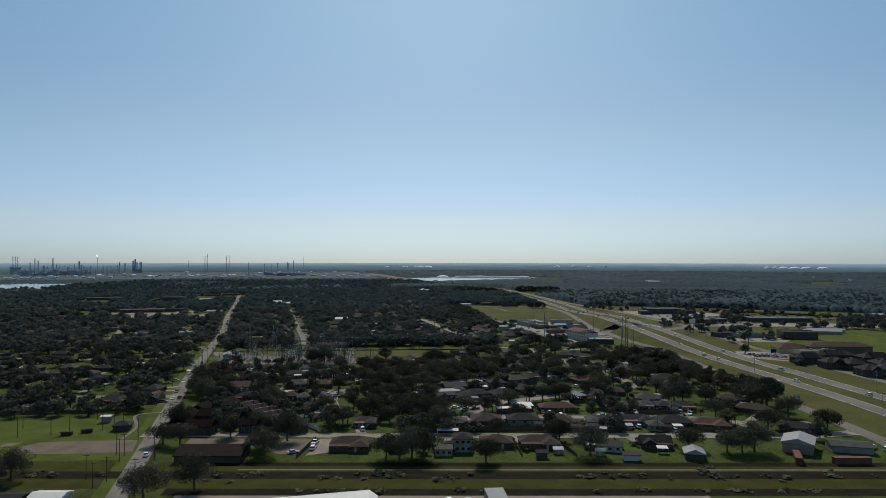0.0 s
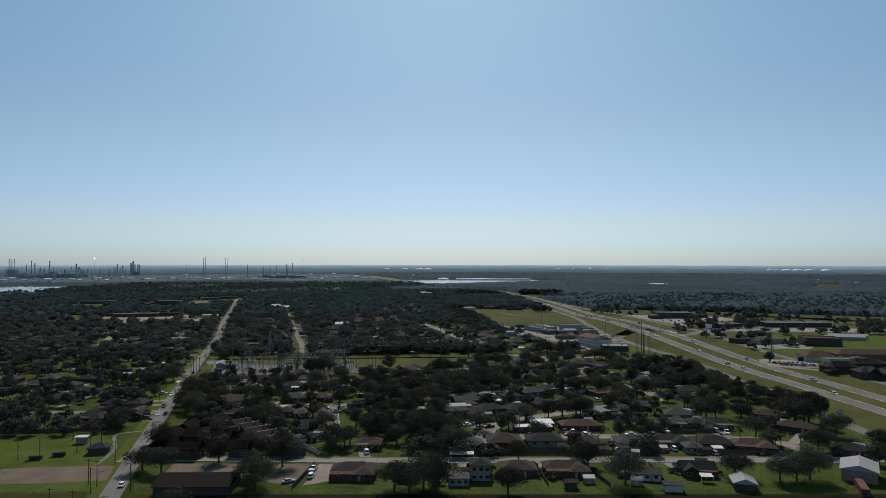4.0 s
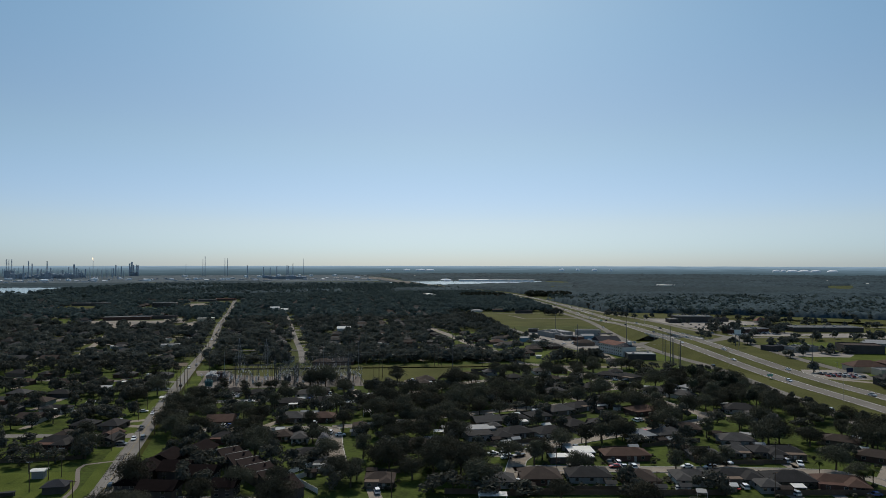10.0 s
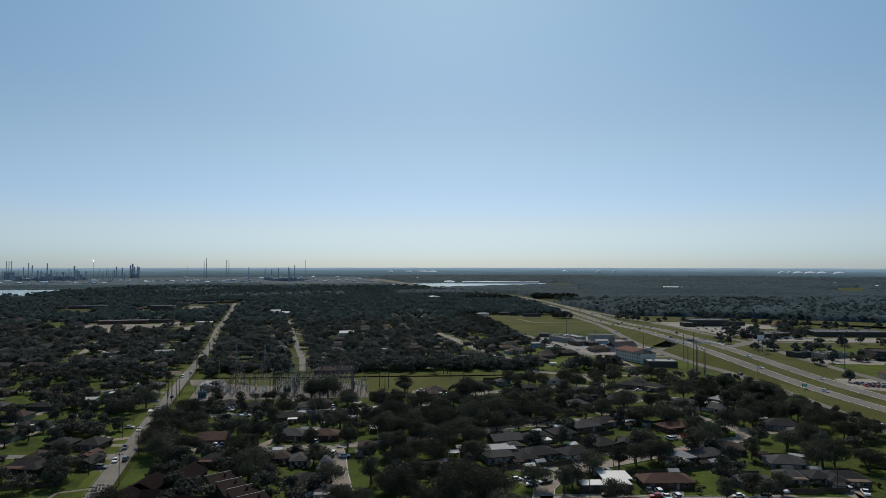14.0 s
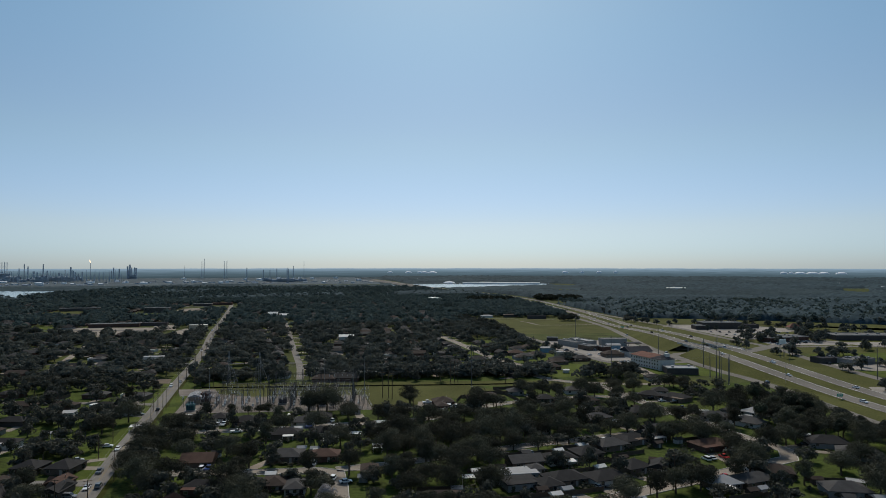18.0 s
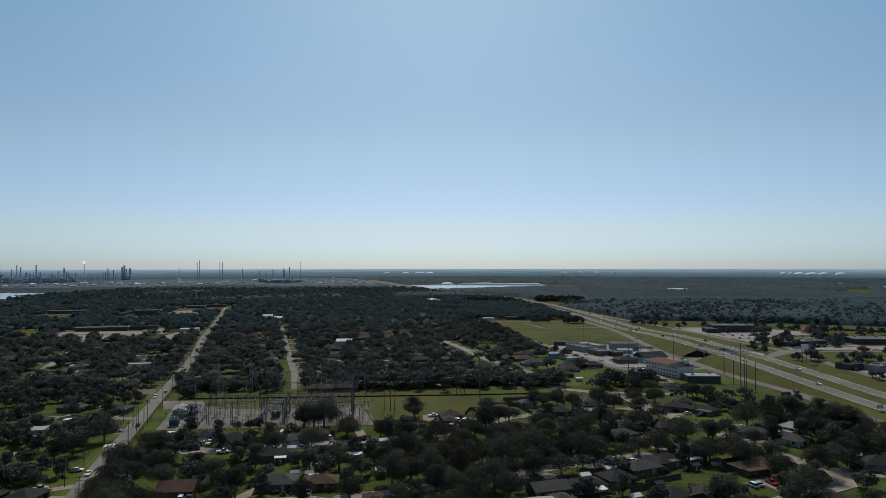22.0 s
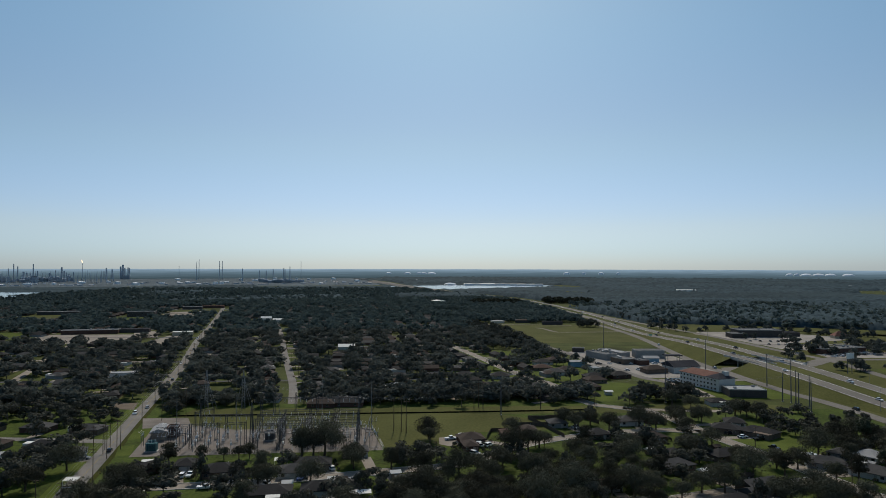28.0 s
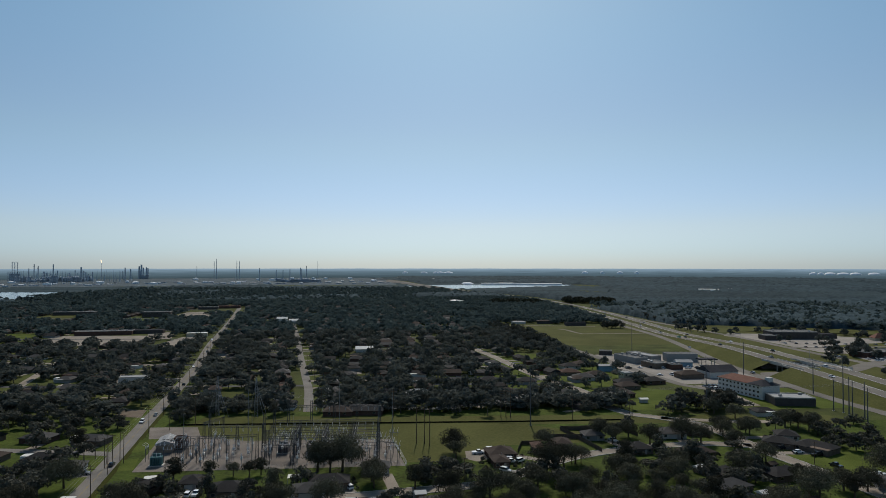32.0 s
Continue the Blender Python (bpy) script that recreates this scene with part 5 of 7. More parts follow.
def breaker(x, y):
    ob = thing("circuit_breaker", "grey outdoor switchgear on a steel stand", "switchgear", x, y, 0, r10.choice((0, 90)), "substation switchgear")
    part("stand", S_STAND, None, ob)
    part("breaker_tank", S_TANKLET, None, ob)
    for i in (-0.35, 0.35):
        q = part("insulator", S_INS, None, ob)
        q.location = (i, 0, 3.4)


for i in range(13):
    for j in range(5):
        if r10.random() < 0.55:
            breaker(-56 + i * 3.9 + r10.uniform(-.3, .3), 507.5 + j * 7.2 + r10.uniform(-.4, .4))
for i in range(20):
    breaker(-88 + (i % 5) * 5.5 + r10.uniform(-1, 1), 508 + (i // 5) * 7 + r10.uniform(-1, 1))
for k in range(6):
    ob = thing("busbar", "thin aluminium busbar on porcelain posts", "busbar", -58, 512 + k * 4.6, 0, -0.6, "busbars")
    part("bar", Shape().box(0, 46, -0.07, 0.07, 5.6, 5.74), M["dark_steel"], ob)
    for i in range(5):
        part("post", Shape().box(i * 11.4 + 0.1, i * 11.4 + 0.28, -0.09, 0.09, 0, 5.6), M["dark_steel"], ob)
# small switch frames crowding the yard
S_SWITCH = Shape()
for sx in (-1.5, 1.5):
    S_SWITCH.beam((sx, 0, 0), (sx, 0, 5.2), 0.16)
    S_SWITCH.beam((sx, 0, 3.6), (0, 0, 5.2), 0.08)
S_SWITCH.beam((-2.2, 0, 5.2), (2.2, 0, 5.2), 0.2)
S_SWITCH = S_SWITCH.mesh("frame", M["dark_steel"])
S_BLADES = Shape()
for sx in (-1.6, 0, 1.6):
    for i in range(4):
        S_BLADES.frustum(sx, 0, 5.3 + i * 0.28, 5.3 + i * 0.28 + 0.14, 0.2, 0.13, 7)
    S_BLADES.beam((sx, 0, 6.3), (sx + 0.5, 1.4, 7.0), 0.07)
S_BLADES = S_BLADES.mesh("switch_blades", PORCELAIN)
for i in range(58):
    x, y = (r10.uniform(-58, -4), r10.uniform(506, 541)) if i < 46 else (r10.uniform(-106, -70), r10.uniform(508, 540))
    ob = thing("disconnect_switch", "slender steel switch frame with grey insulators", "switchgear", x, y, 0, r10.choice((0, 0, 90)), "substation switchgear")
    part("frame", S_SWITCH, None, ob)
    part("switch_blades", S_BLADES, None, ob)
for x, y, h in ((-70, 540, 24), (-12, 512, 22), (-62, 508, 20), (-30, 543, 25), (-92, 520, 21), (-6, 538, 24), (-46, 509, 19)):
    ob = thing("lightning_mast", "tall thin steel lightning mast in the substation", "mast", x, y, 0, 0, "substation masts")
    part("shaft", Shape().frustum(0, 0, 0.3, h, 0.2, 0.06, 7), M["steel"], ob)
    part("base", Shape().box(-0.4, 0.4, -0.4, 0.4, 0, 0.3), M["kerb"], ob)
# control house, brown tower, left steel frame
block("control_house", "beige metal control house with a pale gabled roof", "control house", -103, 534, 6.5, 12, 3.9, 8, 6, PALE, gable=1.0, pitch=0.35)
block("control_tower", "brown boxy switch house", "switch house", -97.5, 535, 5, 5, 4.6, 5, 1, DARKFLAT)
s = Shape()
for i in range(4):
    for j in range(3):
        s.beam((-3 + i * 2.6, -6 + j * 4, 0), (-3 + i * 2.6, -6 + j * 4, 7.5), 0.2)
    for z in (4.5, 7.3):
        s.beam((-3 + i * 2.6, -6, z), (-3 + i * 2.6, 2, z), 0.16)
for j in range(3):
    for z in (4.5, 7.3):
        s.beam((-3, -6 + j * 4, z), (4.8, -6 + j * 4, z), 0.16)
ob = thing("switch_rack", "rusty steel frame rack full of switchgear", "rack", -93, 524, 0, 5)
part("frame", s, M["dark_steel"], ob)
for i in range(6):
    q = part("insulator", S_INS, None, ob)
    q.location = (-2.6 + (i % 3) * 2.6, -5 + (i // 3) * 4, 4.6)


def fence(pts, h=1.8, mat="fence", label="weathered wooden board fence", panel=2.6, name="fence"):
    """A fence of panels and posts, each a part."""
    line = [Vector(p) for p in pts]
    ob = thing(name, label, "fence", line[0].x, line[0].y, 0)
    for a, b in zip(line, line[1:]):
        n = max(1, round((b - a).length / panel))
        rz = math.degrees(math.atan2(b.y - a.y, b.x - a.x))
        w = (b - a).length / n
        key = (round(w, 2), h, mat)
        if key not in FENCE_CACHE:
            panel_shape = Shape()
            if mat == "steel":
                for i in range(7):
                    panel_shape.box(0.05, w - 0.05, -0.012, 0.012, 0.1 + i * (h - 0.2) / 6, 0.125 + i * (h - 0.2) / 6)
            else:
                panel_shape.box(0.05, w - 0.05, -0.03, 0.03, 0.06, h - 0.08)
            FENCE_CACHE[key] = (panel_shape.mesh("panel", M[mat]), Shape().box(-0.06, 0.06, -0.06, 0.06, 0, h).mesh("post", M[mat]))
        for i in range(n):
            p = a + (b - a) * (i / n) - line[0]
            for nm, me in zip(("panel", "post"), FENCE_CACHE[key]):
                part(nm, me, None, ob).matrix_basis = pose(p.x, p.y, 0, 0, 0, rz)
    return ob


FENCE_CACHE = {}
fence([(28, 300), (47, 297.5)], 2)
fence([(50, 297), (124, 288.7)], 2)
fence([(139, 287), (178, 283)], 2)
fence([(-20, 262), (-14.5, 289)], 1.8)
fence([(90, 253), (88, 278)], 1.6)
fence([(110, 252), (114, 277)], 1.4)
fence([(56, 256), (58, 284)], 1.4)
fence([(68.5, 255), (70, 283)], 1.4)
fence([(-18.7, 336), (-26.3, 327.6), (-28.3, 324.6), (-14.7, 304.2)], 2.0, "white_trim", "white board fence around the townhouses")
fence([(-28, 316), (-14, 330)], 2.0, "white_trim", "white board fence around the townhouses")
fence([(75, 553), (79.5, 532), (83, 514)], 1.9)
fence([(75, 553), (90, 551)], 1.9)
fence([(47, 516), (51, 528), (72, 528.5)], 1.9)
fence([(-6, 543.4), (-0.6, 501.6), (-60, 501.5)], 2.0, "steel", "grey wire fence around the substation", 3.0)
fence([(-110, 577), (-20, 573.5), (60, 570.5), (112, 570)], 0.8, "brush", "low dark hedge-like fence line across the easement", 4.0, "easement_fence")
fence([(-200, 352), (-133, 352), (-110, 355)], 1.8, "fence", "dark board fence behind the ball field", 4.0)


# ---- poles ----
def pole(x, y, h=12.0, arms=2, rz=0.0, r=0.16, mat="wood_pole", label="wooden utility pole with crossarms", lamp=False):
    ob = thing("utility_pole", label, "utility pole", x, y, 0, rz, "utility poles")
    part("shaft", Shape().frustum(0, 0, 0, h, r, r * 0.65, 8), M[mat], ob)
    for i in range(arms):
        z = h - 0.5 - i * 1.1
        part("crossarm", Shape().box(-1.3, 1.3, -0.07, 0.07, z, z + 0.16), M[mat], ob)
    if lamp:
        part("lamp_arm", Shape().box(0, 2.2, -0.05, 0.05, h - 1.9, h - 1.8), M["steel"], ob)
        part("lamp_head", Shape().box(2.0, 2.7, -0.15, 0.15, h - 2.0, h - 1.82), M["steel"], ob)
    return ob


def wires(posts, heights, sag, offsets, label="thin sagging power wires between poles"):
    s = Shape()
    for (a, b) in zip(posts, posts[1:]):
        a, b = Vector(a), Vector(b)
        d = (b - a).normalized()
        n = Vector((d.y, -d.x))
        for o in offsets:
            for h in heights:
                pts = []
                for i in range(7):
                    t = i / 6
                    q = a + (b - a) * t + n * o
                    pts.append((q.x, q.y, h - sag * 4 * t * (1 - t)))
                for u, v in zip(pts, pts[1:]):
                    s.beam(u, v, 0.035)
    return tagged(new("power_line", s.mesh("power_line", M["wire"])), label, "power lines")


posts = []
run = 18.0
for p0, p1 in zip(MAIN, MAIN[1:]):
    run += (p1 - p0).length
    if run > 37 and 215 < p1.y < 1150:
        d = (p1 - p0).normalized()
        q = p1 + Vector((d.y, -d.x)) * 5.6
        posts.append((q.x, q.y))
        pole(q.x, q.y, 12.5, 2, math.degrees(math.atan2(d.y, d.x)) - 90, lamp=len(posts) % 3 == 0)
        run = 0.0
wires(posts, (12.1,), 0.5, (-1.1, 0.0, 1.1))
for x, y, h in ((-88, 273, 9), (-91.5, 274.6, 9), (-87, 265, 9), (-91.5, 299, 9), (-91, 245, 9), (-85, 235.5, 9), (-83, 242, 9), (-112, 420, 9), (-116, 446, 9), (-127, 520, 9), (-104.5, 366, 9), (-118.5, 508, 12), (-117.5, 513, 12), (-116.5, 518, 12), (-120, 514, 12), (-114, 500, 12), (-112.7, 568, 14), (-102.6, 575, 14), (-77, 508, 9)):
    pole(x, y, h, 1, -12)
for x, y in ((-131.4, 308), (-144.4, 306), (-127, 316), (-123.4, 337.6), (-112.7, 316), (-112.5, 329), (-109.4, 332.3), (-150, 322)):
    ob = thing("floodlight_pole", "tall wooden pole with floodlights at the ball field", "floodlight", x, y, 0, 20, "ball field floodlights")
    part("shaft", Shape().frustum(0, 0, 0, 10.5, 0.15, 0.1, 8), M["wood_pole"], ob)
    part("crossarm", Shape().box(-1, 1, -0.06, 0.06, 10.2, 10.34), M["steel"], ob)
    for k in (-0.8, 0, 0.8):
        part("floodlight", Shape().box(k - 0.18, k + 0.18, -0.3, -0.06, 10.35, 10.65), M["dark_steel"], ob)
for x, y, h in ((-62, 306, 9), (10, 299, 9), (52, 294, 9), (98, 288.5, 9), (137, 284, 9), (179, 280, 9), (74, 325, 9), (120, 322, 9), (160, 319.5, 9), (-10, 400, 9), (14, 407, 9), (70, 428, 9), (110, 372, 9), (150, 389, 9), (169, 440, 9), (162, 490, 9), (-70, 466, 9), (-26, 470.5, 9), (20, 480, 9), (-8.4, 502, 8), (120, 577, 9), (104, 600, 9), (140, 578, 9), (-45, 616, 10), (-57, 690, 10), (-70, 760, 10), (-86, 860, 10)):
    pole(x, y, h, 1, 20)
# transmission poles
TALL = [(62.8, 563.3, 28), (235.4, 582, 17), (237.4, 577, 29), (237, 572, 20), (236, 568, 19), (239, 563, 19), (233, 553, 18), (165, 586, 30), (254, 627, 22), (215, 828, 26), (250, 700, 24), (345, 560, 24)]
for x, y, h in TALL:
    ob = thing("transmission_pole", "tall slender steel transmission pole", "transmission pole", x, y, 0, 5, "transmission poles")
    part("shaft", Shape().frustum(0, 0, 0, h, 0.34, 0.16, 10), M["dark_steel"], ob)
    part("base_plate", Shape().frustum(0, 0, 0, 0.25, 0.6, 0.6, 10), M["kerb"], ob)
    for k in range(3):
        part("davit", Shape().box(-1.4 if k % 2 else 0, 0 if k % 2 else 1.4, -0.06, 0.06, h - 1.2 - k * 1.8, h - 1.05 - k * 1.8), M["dark_steel"], ob)
for x, y, h in ((4.7, 534, 16.4), (8.2, 533, 17), (10.4, 530, 16.4), (54, 583, 15), (56, 580.5, 15), (51, 581, 14), (87, 573, 12), (121, 583, 8), (-5, 586, 15)):
    ob = thing("transmission_pole", "tall bare wooden transmission pole on the easement", "transmission pole", x, y, 0, 0, "wooden transmission poles")
    part("shaft", Shape().frustum(0, 0, 0, h, 0.22, 0.13, 8), M["wood_pole"], ob)
    part("crossarm", Shape().box(-1.5, 1.5, -0.08, 0.08, h - 1.6, h - 1.4), M["wood_pole"], ob)
for x, y in ((-76.5, 592), (-97.5, 597)):
    ob = thing("lattice_tower", "slim lattice tower with drooping line cables", "pylon", x, y, 0, 0, "lattice towers")
    part("mast", lattice(Shape(), 0, 0, 0, 21, 1.8, 0.5, 14), M["steel"], ob)
    for k in (4.5, 6.5, -4.0):
        s = Shape()
        for i in range(8):
            t0, t1 = i / 8, (i + 1) / 8
            s.beam((k * t0 ** 1.6, -3 * t0, 20.5 * (1 - t0) ** 0.8), (k * t1 ** 1.6, -3 * t1, 20.5 * (1 - t1) ** 0.8 + 0.02), 0.12)
        part("line_cable", s, M["steel"], ob)
wires([(-76, 592), (4.7, 534), (62.8, 563.3), (165, 586), (237.4, 577)], (15.5,), 2.0, (-2.0, 0, 2.0), "thin transmission wires over the easement")

# billboard and roadside signs
bb = thing("billboard", "tall highway billboard with a plain pale face", "billboard", 348.5, 672, 0, 20)
part("face", Shape().box(-4.2, 4.2, -0.3, 0.3, 11.2, 15.4), M["white_trim"], bb)
for sx in (-2.5, 2.5):
    part("post", Shape().frustum(sx, 0.5, 0, 14.5, 0.3, 0.3, 8), M["dark_steel"], bb)
part("catwalk", Shape().box(-4.2, 4.2, -1.1, -0.35, 10.9, 11.05), M["dark_steel"], bb)
sg = thing("roadside_sign", "dark blue roadside sign on two posts", "sign", 331, 501, 0, 10)
part("face", Shape().box(-2.6, 2.6, -0.2, 0.2, 3.4, 6.4), material("sign_navy", (0.02, 0.03, 0.06), rough=0.5, scale=2), sg)
for sx in (-1.8, 1.8):
    part("post", Shape().frustum(sx, 0, 0, 3.4, 0.14, 0.14, 8), M["dark_steel"], sg)
GREEN = material("sign_green", (0.05, 0.32, 0.2), rough=0.4, scale=2)
for x, y, rz in ((243, 342, 8), (272, 500, 0), (306, 930, 0)):
    gs = thing("highway_sign", "green highway guide sign on two posts", "road sign", x, y, 0, rz, "highway signs")
    part("face", Shape().box(-1.8, 1.8, -0.08, 0.08, 1.8, 3.5), GREEN, gs)
    for k in (2.2, 2.6, 3.0):
        part("bar", Shape().box(-1.3, 1.1, -0.1, -0.085, k, k + 0.16), M["white_trim"], gs)
    for sx in (-1.2, 1.2):
        part("post", Shape().box(sx - 0.07, sx + 0.07, 0.09, 0.2, 0, 3.5), M["steel"], gs)
for i in range(14):
    p = HW[0] + Vector((0, 0))
    y = 300 + i * 62
    hx0 = float(np.interp(y, [q.y for q in HW], [q.x for q in HW]))
    ob = thing("street_lamp", "tall thin highway lamp pole beside the carriageway", "street lamp", hx0 + (21 if i % 2 else -21), y, 0, 180 if i % 2 else 0, "highway lamps")
    part("shaft", Shape().frustum(0, 0, 0, 13, 0.13, 0.07, 8), M["steel"], ob)
    part("arm", Shape().beam((0, 0, 12.6), (2.6, 0, 13.1), 0.08), M["steel"], ob)
    part("lamp_head", Shape().box(2.4, 3.1, -0.14, 0.14, 13.0, 13.14), M["steel"], ob)

# bridge of the highway over the cross street
by = 706.0
bx = 301.0
ob = thing("bridge", "concrete highway bridge over a cross street", "bridge")
for nm, l, r in (("deck", -18.4, -5.6), ("deck", 5.6, 18.4)):
    part(nm, Shape().box(bx + l, bx + r, by - 26, by + 26, 4.9, 6.18), M["kerb"], ob)
for l in (-18.4, -5.9, 5.6, 18.1):
    part("parapet", Shape().box(bx + l, bx + l + 0.3, by - 26, by + 26, 6.19, 7.1), M["kerb"], ob)
for yy in (by - 9, by + 9):
    for l in (-16, -12, -8, 8, 12, 16):
        part("pier", Shape().frustum(bx + l, yy, 0, 4.9, 0.5, 0.5, 10), M["kerb"], ob)
for yy, k in ((by - 26, 1), (by + 26, -1)):
    part("abutment", Shape().poly([(bx - 22, yy, 0.1), (bx + 22, yy, 0.1), (bx + 20, yy - 0.2 * k, 5.2), (bx - 20, yy - 0.2 * k, 5.2)]).poly([(bx - 22, yy + 6 * k, 0.1), (bx + 22, yy + 6 * k, 0.1), (bx + 20, yy, 5.0), (bx - 20, yy, 5.0)]), M["gravel"], ob)
street("cross_street", [(262, 655), (261, 682), (272, 703), (330, 708), (375, 738), (400, 752)], 7.0, M["highway"], "wide concrete cross street under the bridge", False, 0.14)

# ---- garden sheds, patio roofs and back fences ----
S_SHED_WALL = Shape().box(-1.6, 1.6, -1.3, 1.3, 0, 2.1)
S_SHED_ROOF = Shape().hip(-1.6, 1.6, -1.3, 1.3, 2.1, 0.45, gable=1)
S_SHED_DOOR = Shape().box(-0.5, 0.5, -1.36, -1.3, 0, 1.85).mesh("door", M["trim"])
SHED_MESHES = [(S_SHED_WALL.mesh("wall", WALLS[a]), S_SHED_ROOF.mesh("roof", ROOFS[b]), word) for a, b, word in ((2, GREY, "white siding"), (3, PALE, "grey siding"), (6, WHITE, "beige metal"), (7, BROWN, "dark timber"))]
r14 = random.Random(14)
plots = [h for h in bpy.data.objects if h.name.split(".")[0] == "house" and h.parent is None and h.location.x > -100 and h.location.y < 480]
for h in plots:
    m, (w, d, _) = h.matrix_basis, BODY_SIZE[h.name]
    for k in (1, -1):
        p = m @ Vector((r14.choice((-0.38, 0.38)) * w, k * (d / 2 + r14.uniform(4.0, 6.0)), 0))
        if is_free(np.array([p.x]), np.array([p.y]), 2.2)[0]:
            wall, roof, word = r14.choice(SHED_MESHES)
            ob = thing("garden_shed", f"small {word} garden shed in a back garden", "shed", p.x, p.y, 0, math.degrees(m.to_euler().z), "garden sheds")
            for n, me in (("wall", wall), ("roof", roof), ("door", S_SHED_DOOR)):
                part(n, me, None, ob)
            BLOCKED_SPOTS.append((p.x, p.y, 1.6))
            break
    if 300 < h.location.y < 420 and h.location.x > 0:
        for k in (1, -1):
            a, b = m @ Vector((-w / 2 - 1.5, k * (d / 2 + 7.5), 0)), m @ Vector((w / 2 + 1.5, k * (d / 2 + 7.5), 0))
            mid = [a.lerp(b, t) for t in (0, 0.25, 0.5, 0.75, 1)]
            if is_free(np.array([q.x for q in mid]), np.array([q.y for q in mid]), 0.5).all():
                fence([(a.x, a.y), (b.x, b.y)], 1.8, panel=(b - a).length / 4 + 0.01)
                break
fence([(84, 552), (104, 553), (108, 538)], 2.2, panel=4)
fence([(62, 527), (62, 538), (84, 536)], 2.2, panel=4)

# white and pale patio covers that catch the sun
S_COVER = Shape()
S_COVER.poly([(-2.4, -1.7, 2.3), (2.4, -1.7, 2.3), (2.4, 1.7, 2.62), (-2.4, 1.7, 2.62)]).poly([(-2.4, 1.7, 2.52), (2.4, 1.7, 2.52), (2.4, -1.7, 2.2), (-2.4, -1.7, 2.2)]).poly([(-2.4, -1.7, 2.2), (2.4, -1.7, 2.2), (2.4, -1.7, 2.3), (-2.4, -1.7, 2.3)])
COVERS = [S_COVER.mesh("roof_sheet", ROOFS[k]) for k in (WHITE, PALE)]
S_COVER_POST = Shape().box(-0.06, 0.06, -0.06, 0.06, 0, 2.2).mesh("post", M["white_trim"])


def patio_cover(x, y, rz, wide=1.0, pale=0):
    ob = thing("patio_cover", ("pale metal", "dull metal")[pale] + " patio cover on thin white posts", "patio cover", x, y, 0, rz, "patio covers")
    part("roof_sheet", COVERS[pale], None, ob).scale = (wide, 1, 1)
    for sx in (-2.25, 2.25):
        part("post", S_COVER_POST, None, ob).location = (sx * wide, -1.55, 0)


for x, y, rz, wide, pale in ((43, 291.7, -6, 2.0, 0), (148.6, 288.9, -8, 0.9, 0), (126, 255.2, -12, 0.9, 0), (113, 287.4, -20, 0.7, 1), (33.5, 375.5, 0, 1, 0), (71, 394.7, 10, 0.8, 0), (125.7, 421.3, 16, 1.4, 0), (-39, 441.8, 2, 1.0, 0), (-21, 432, 2, 1.3, 0), (-94, 487.2, 10, 0.9, 0),
                           (-149.5, 457.6, 8, 1, 1), (76.4, 390.6, 12, 0.8, 0), (170, 356.2, -30, 1.3, 1), (-10, 442.8, 3, 1.6, 0)):
    patio_cover(x, y, rz, wide, pale)
for x, y, rz, wide, pale in ((1, 418.7, 0, 0.8, 0), (-15, 441.4, 3, 0.6, 0), (1, 421.5, 0, 0.9, 0), (-22.8, 415.6, 0, 1.2, 0), (185.2, 455.5, -60, 1.0, 0), (-41.9, 484.7, 2, 1.1, 0), (-18.6, 437.0, 2, 1, 0), (-153, 486, 8, 0.9, 0), (-147, 434.5, 0, 0.9, 1), (-113.8, 467.2, 0, 1, 0), (-134, 492.6, 5, 0.8, 1), (118, 353, 12, 2.2, 0)):
    patio_cover(x, y, rz, wide, pale)

# ---- driveways, cars ----
STREETS = [ST1, ST2, ST3, ST4, ST5, ST6, MAIN]
r11 = random.Random(11)
drives = Shape()
parked = []
for ob in [o for o in scene.objects if o.parent is None and o.get("category") == "house"]:
    x, y = ob.location.x, ob.location.y
    if not (255 < y < 560 and x > -170):
        continue
    best = min((((p.x - x) ** 2 + (p.y - y) ** 2, p) for ln in STREETS for p in ln), key=lambda q: q[0])
    dist = math.sqrt(best[0])
    if dist > 30:
        continue
    d = (best[1] - Vector((x, y))).normalized()
    side = Vector((d.y, -d.x)) * r11.choice((-1, 1)) * r11.uniform(3.0, 5.0)
    a, b = Vector((x, y)) + d * 4.5 + side, best[1] + side - d * 2.5
    ribbon([a, b], -2.2, 2.2, 0.07, shape=drives)
    BLOCKED_SPOTS.append(((a.x + b.x) / 2, (a.y + b.y) / 2, 3.0))
    if r11.random() < 0.72:
        q = a + (b - a) * r11.uniform(0.25, 0.6)
        parked.append((q.x - 1.05 * d.y, q.y + 1.05 * d.x, math.degrees(math.atan2(d.y, d.x)) + r11.choice((0, 180))))
        if r11.random() < 0.35:
            parked.append((q.x + 1.15 * d.y, q.y - 1.15 * d.x, math.degrees(math.atan2(d.y, d.x)) + r11.choice((0, 180))))
structure("driveways", drives, M["concrete"], "pale concrete driveways from street to garages", "driveway")


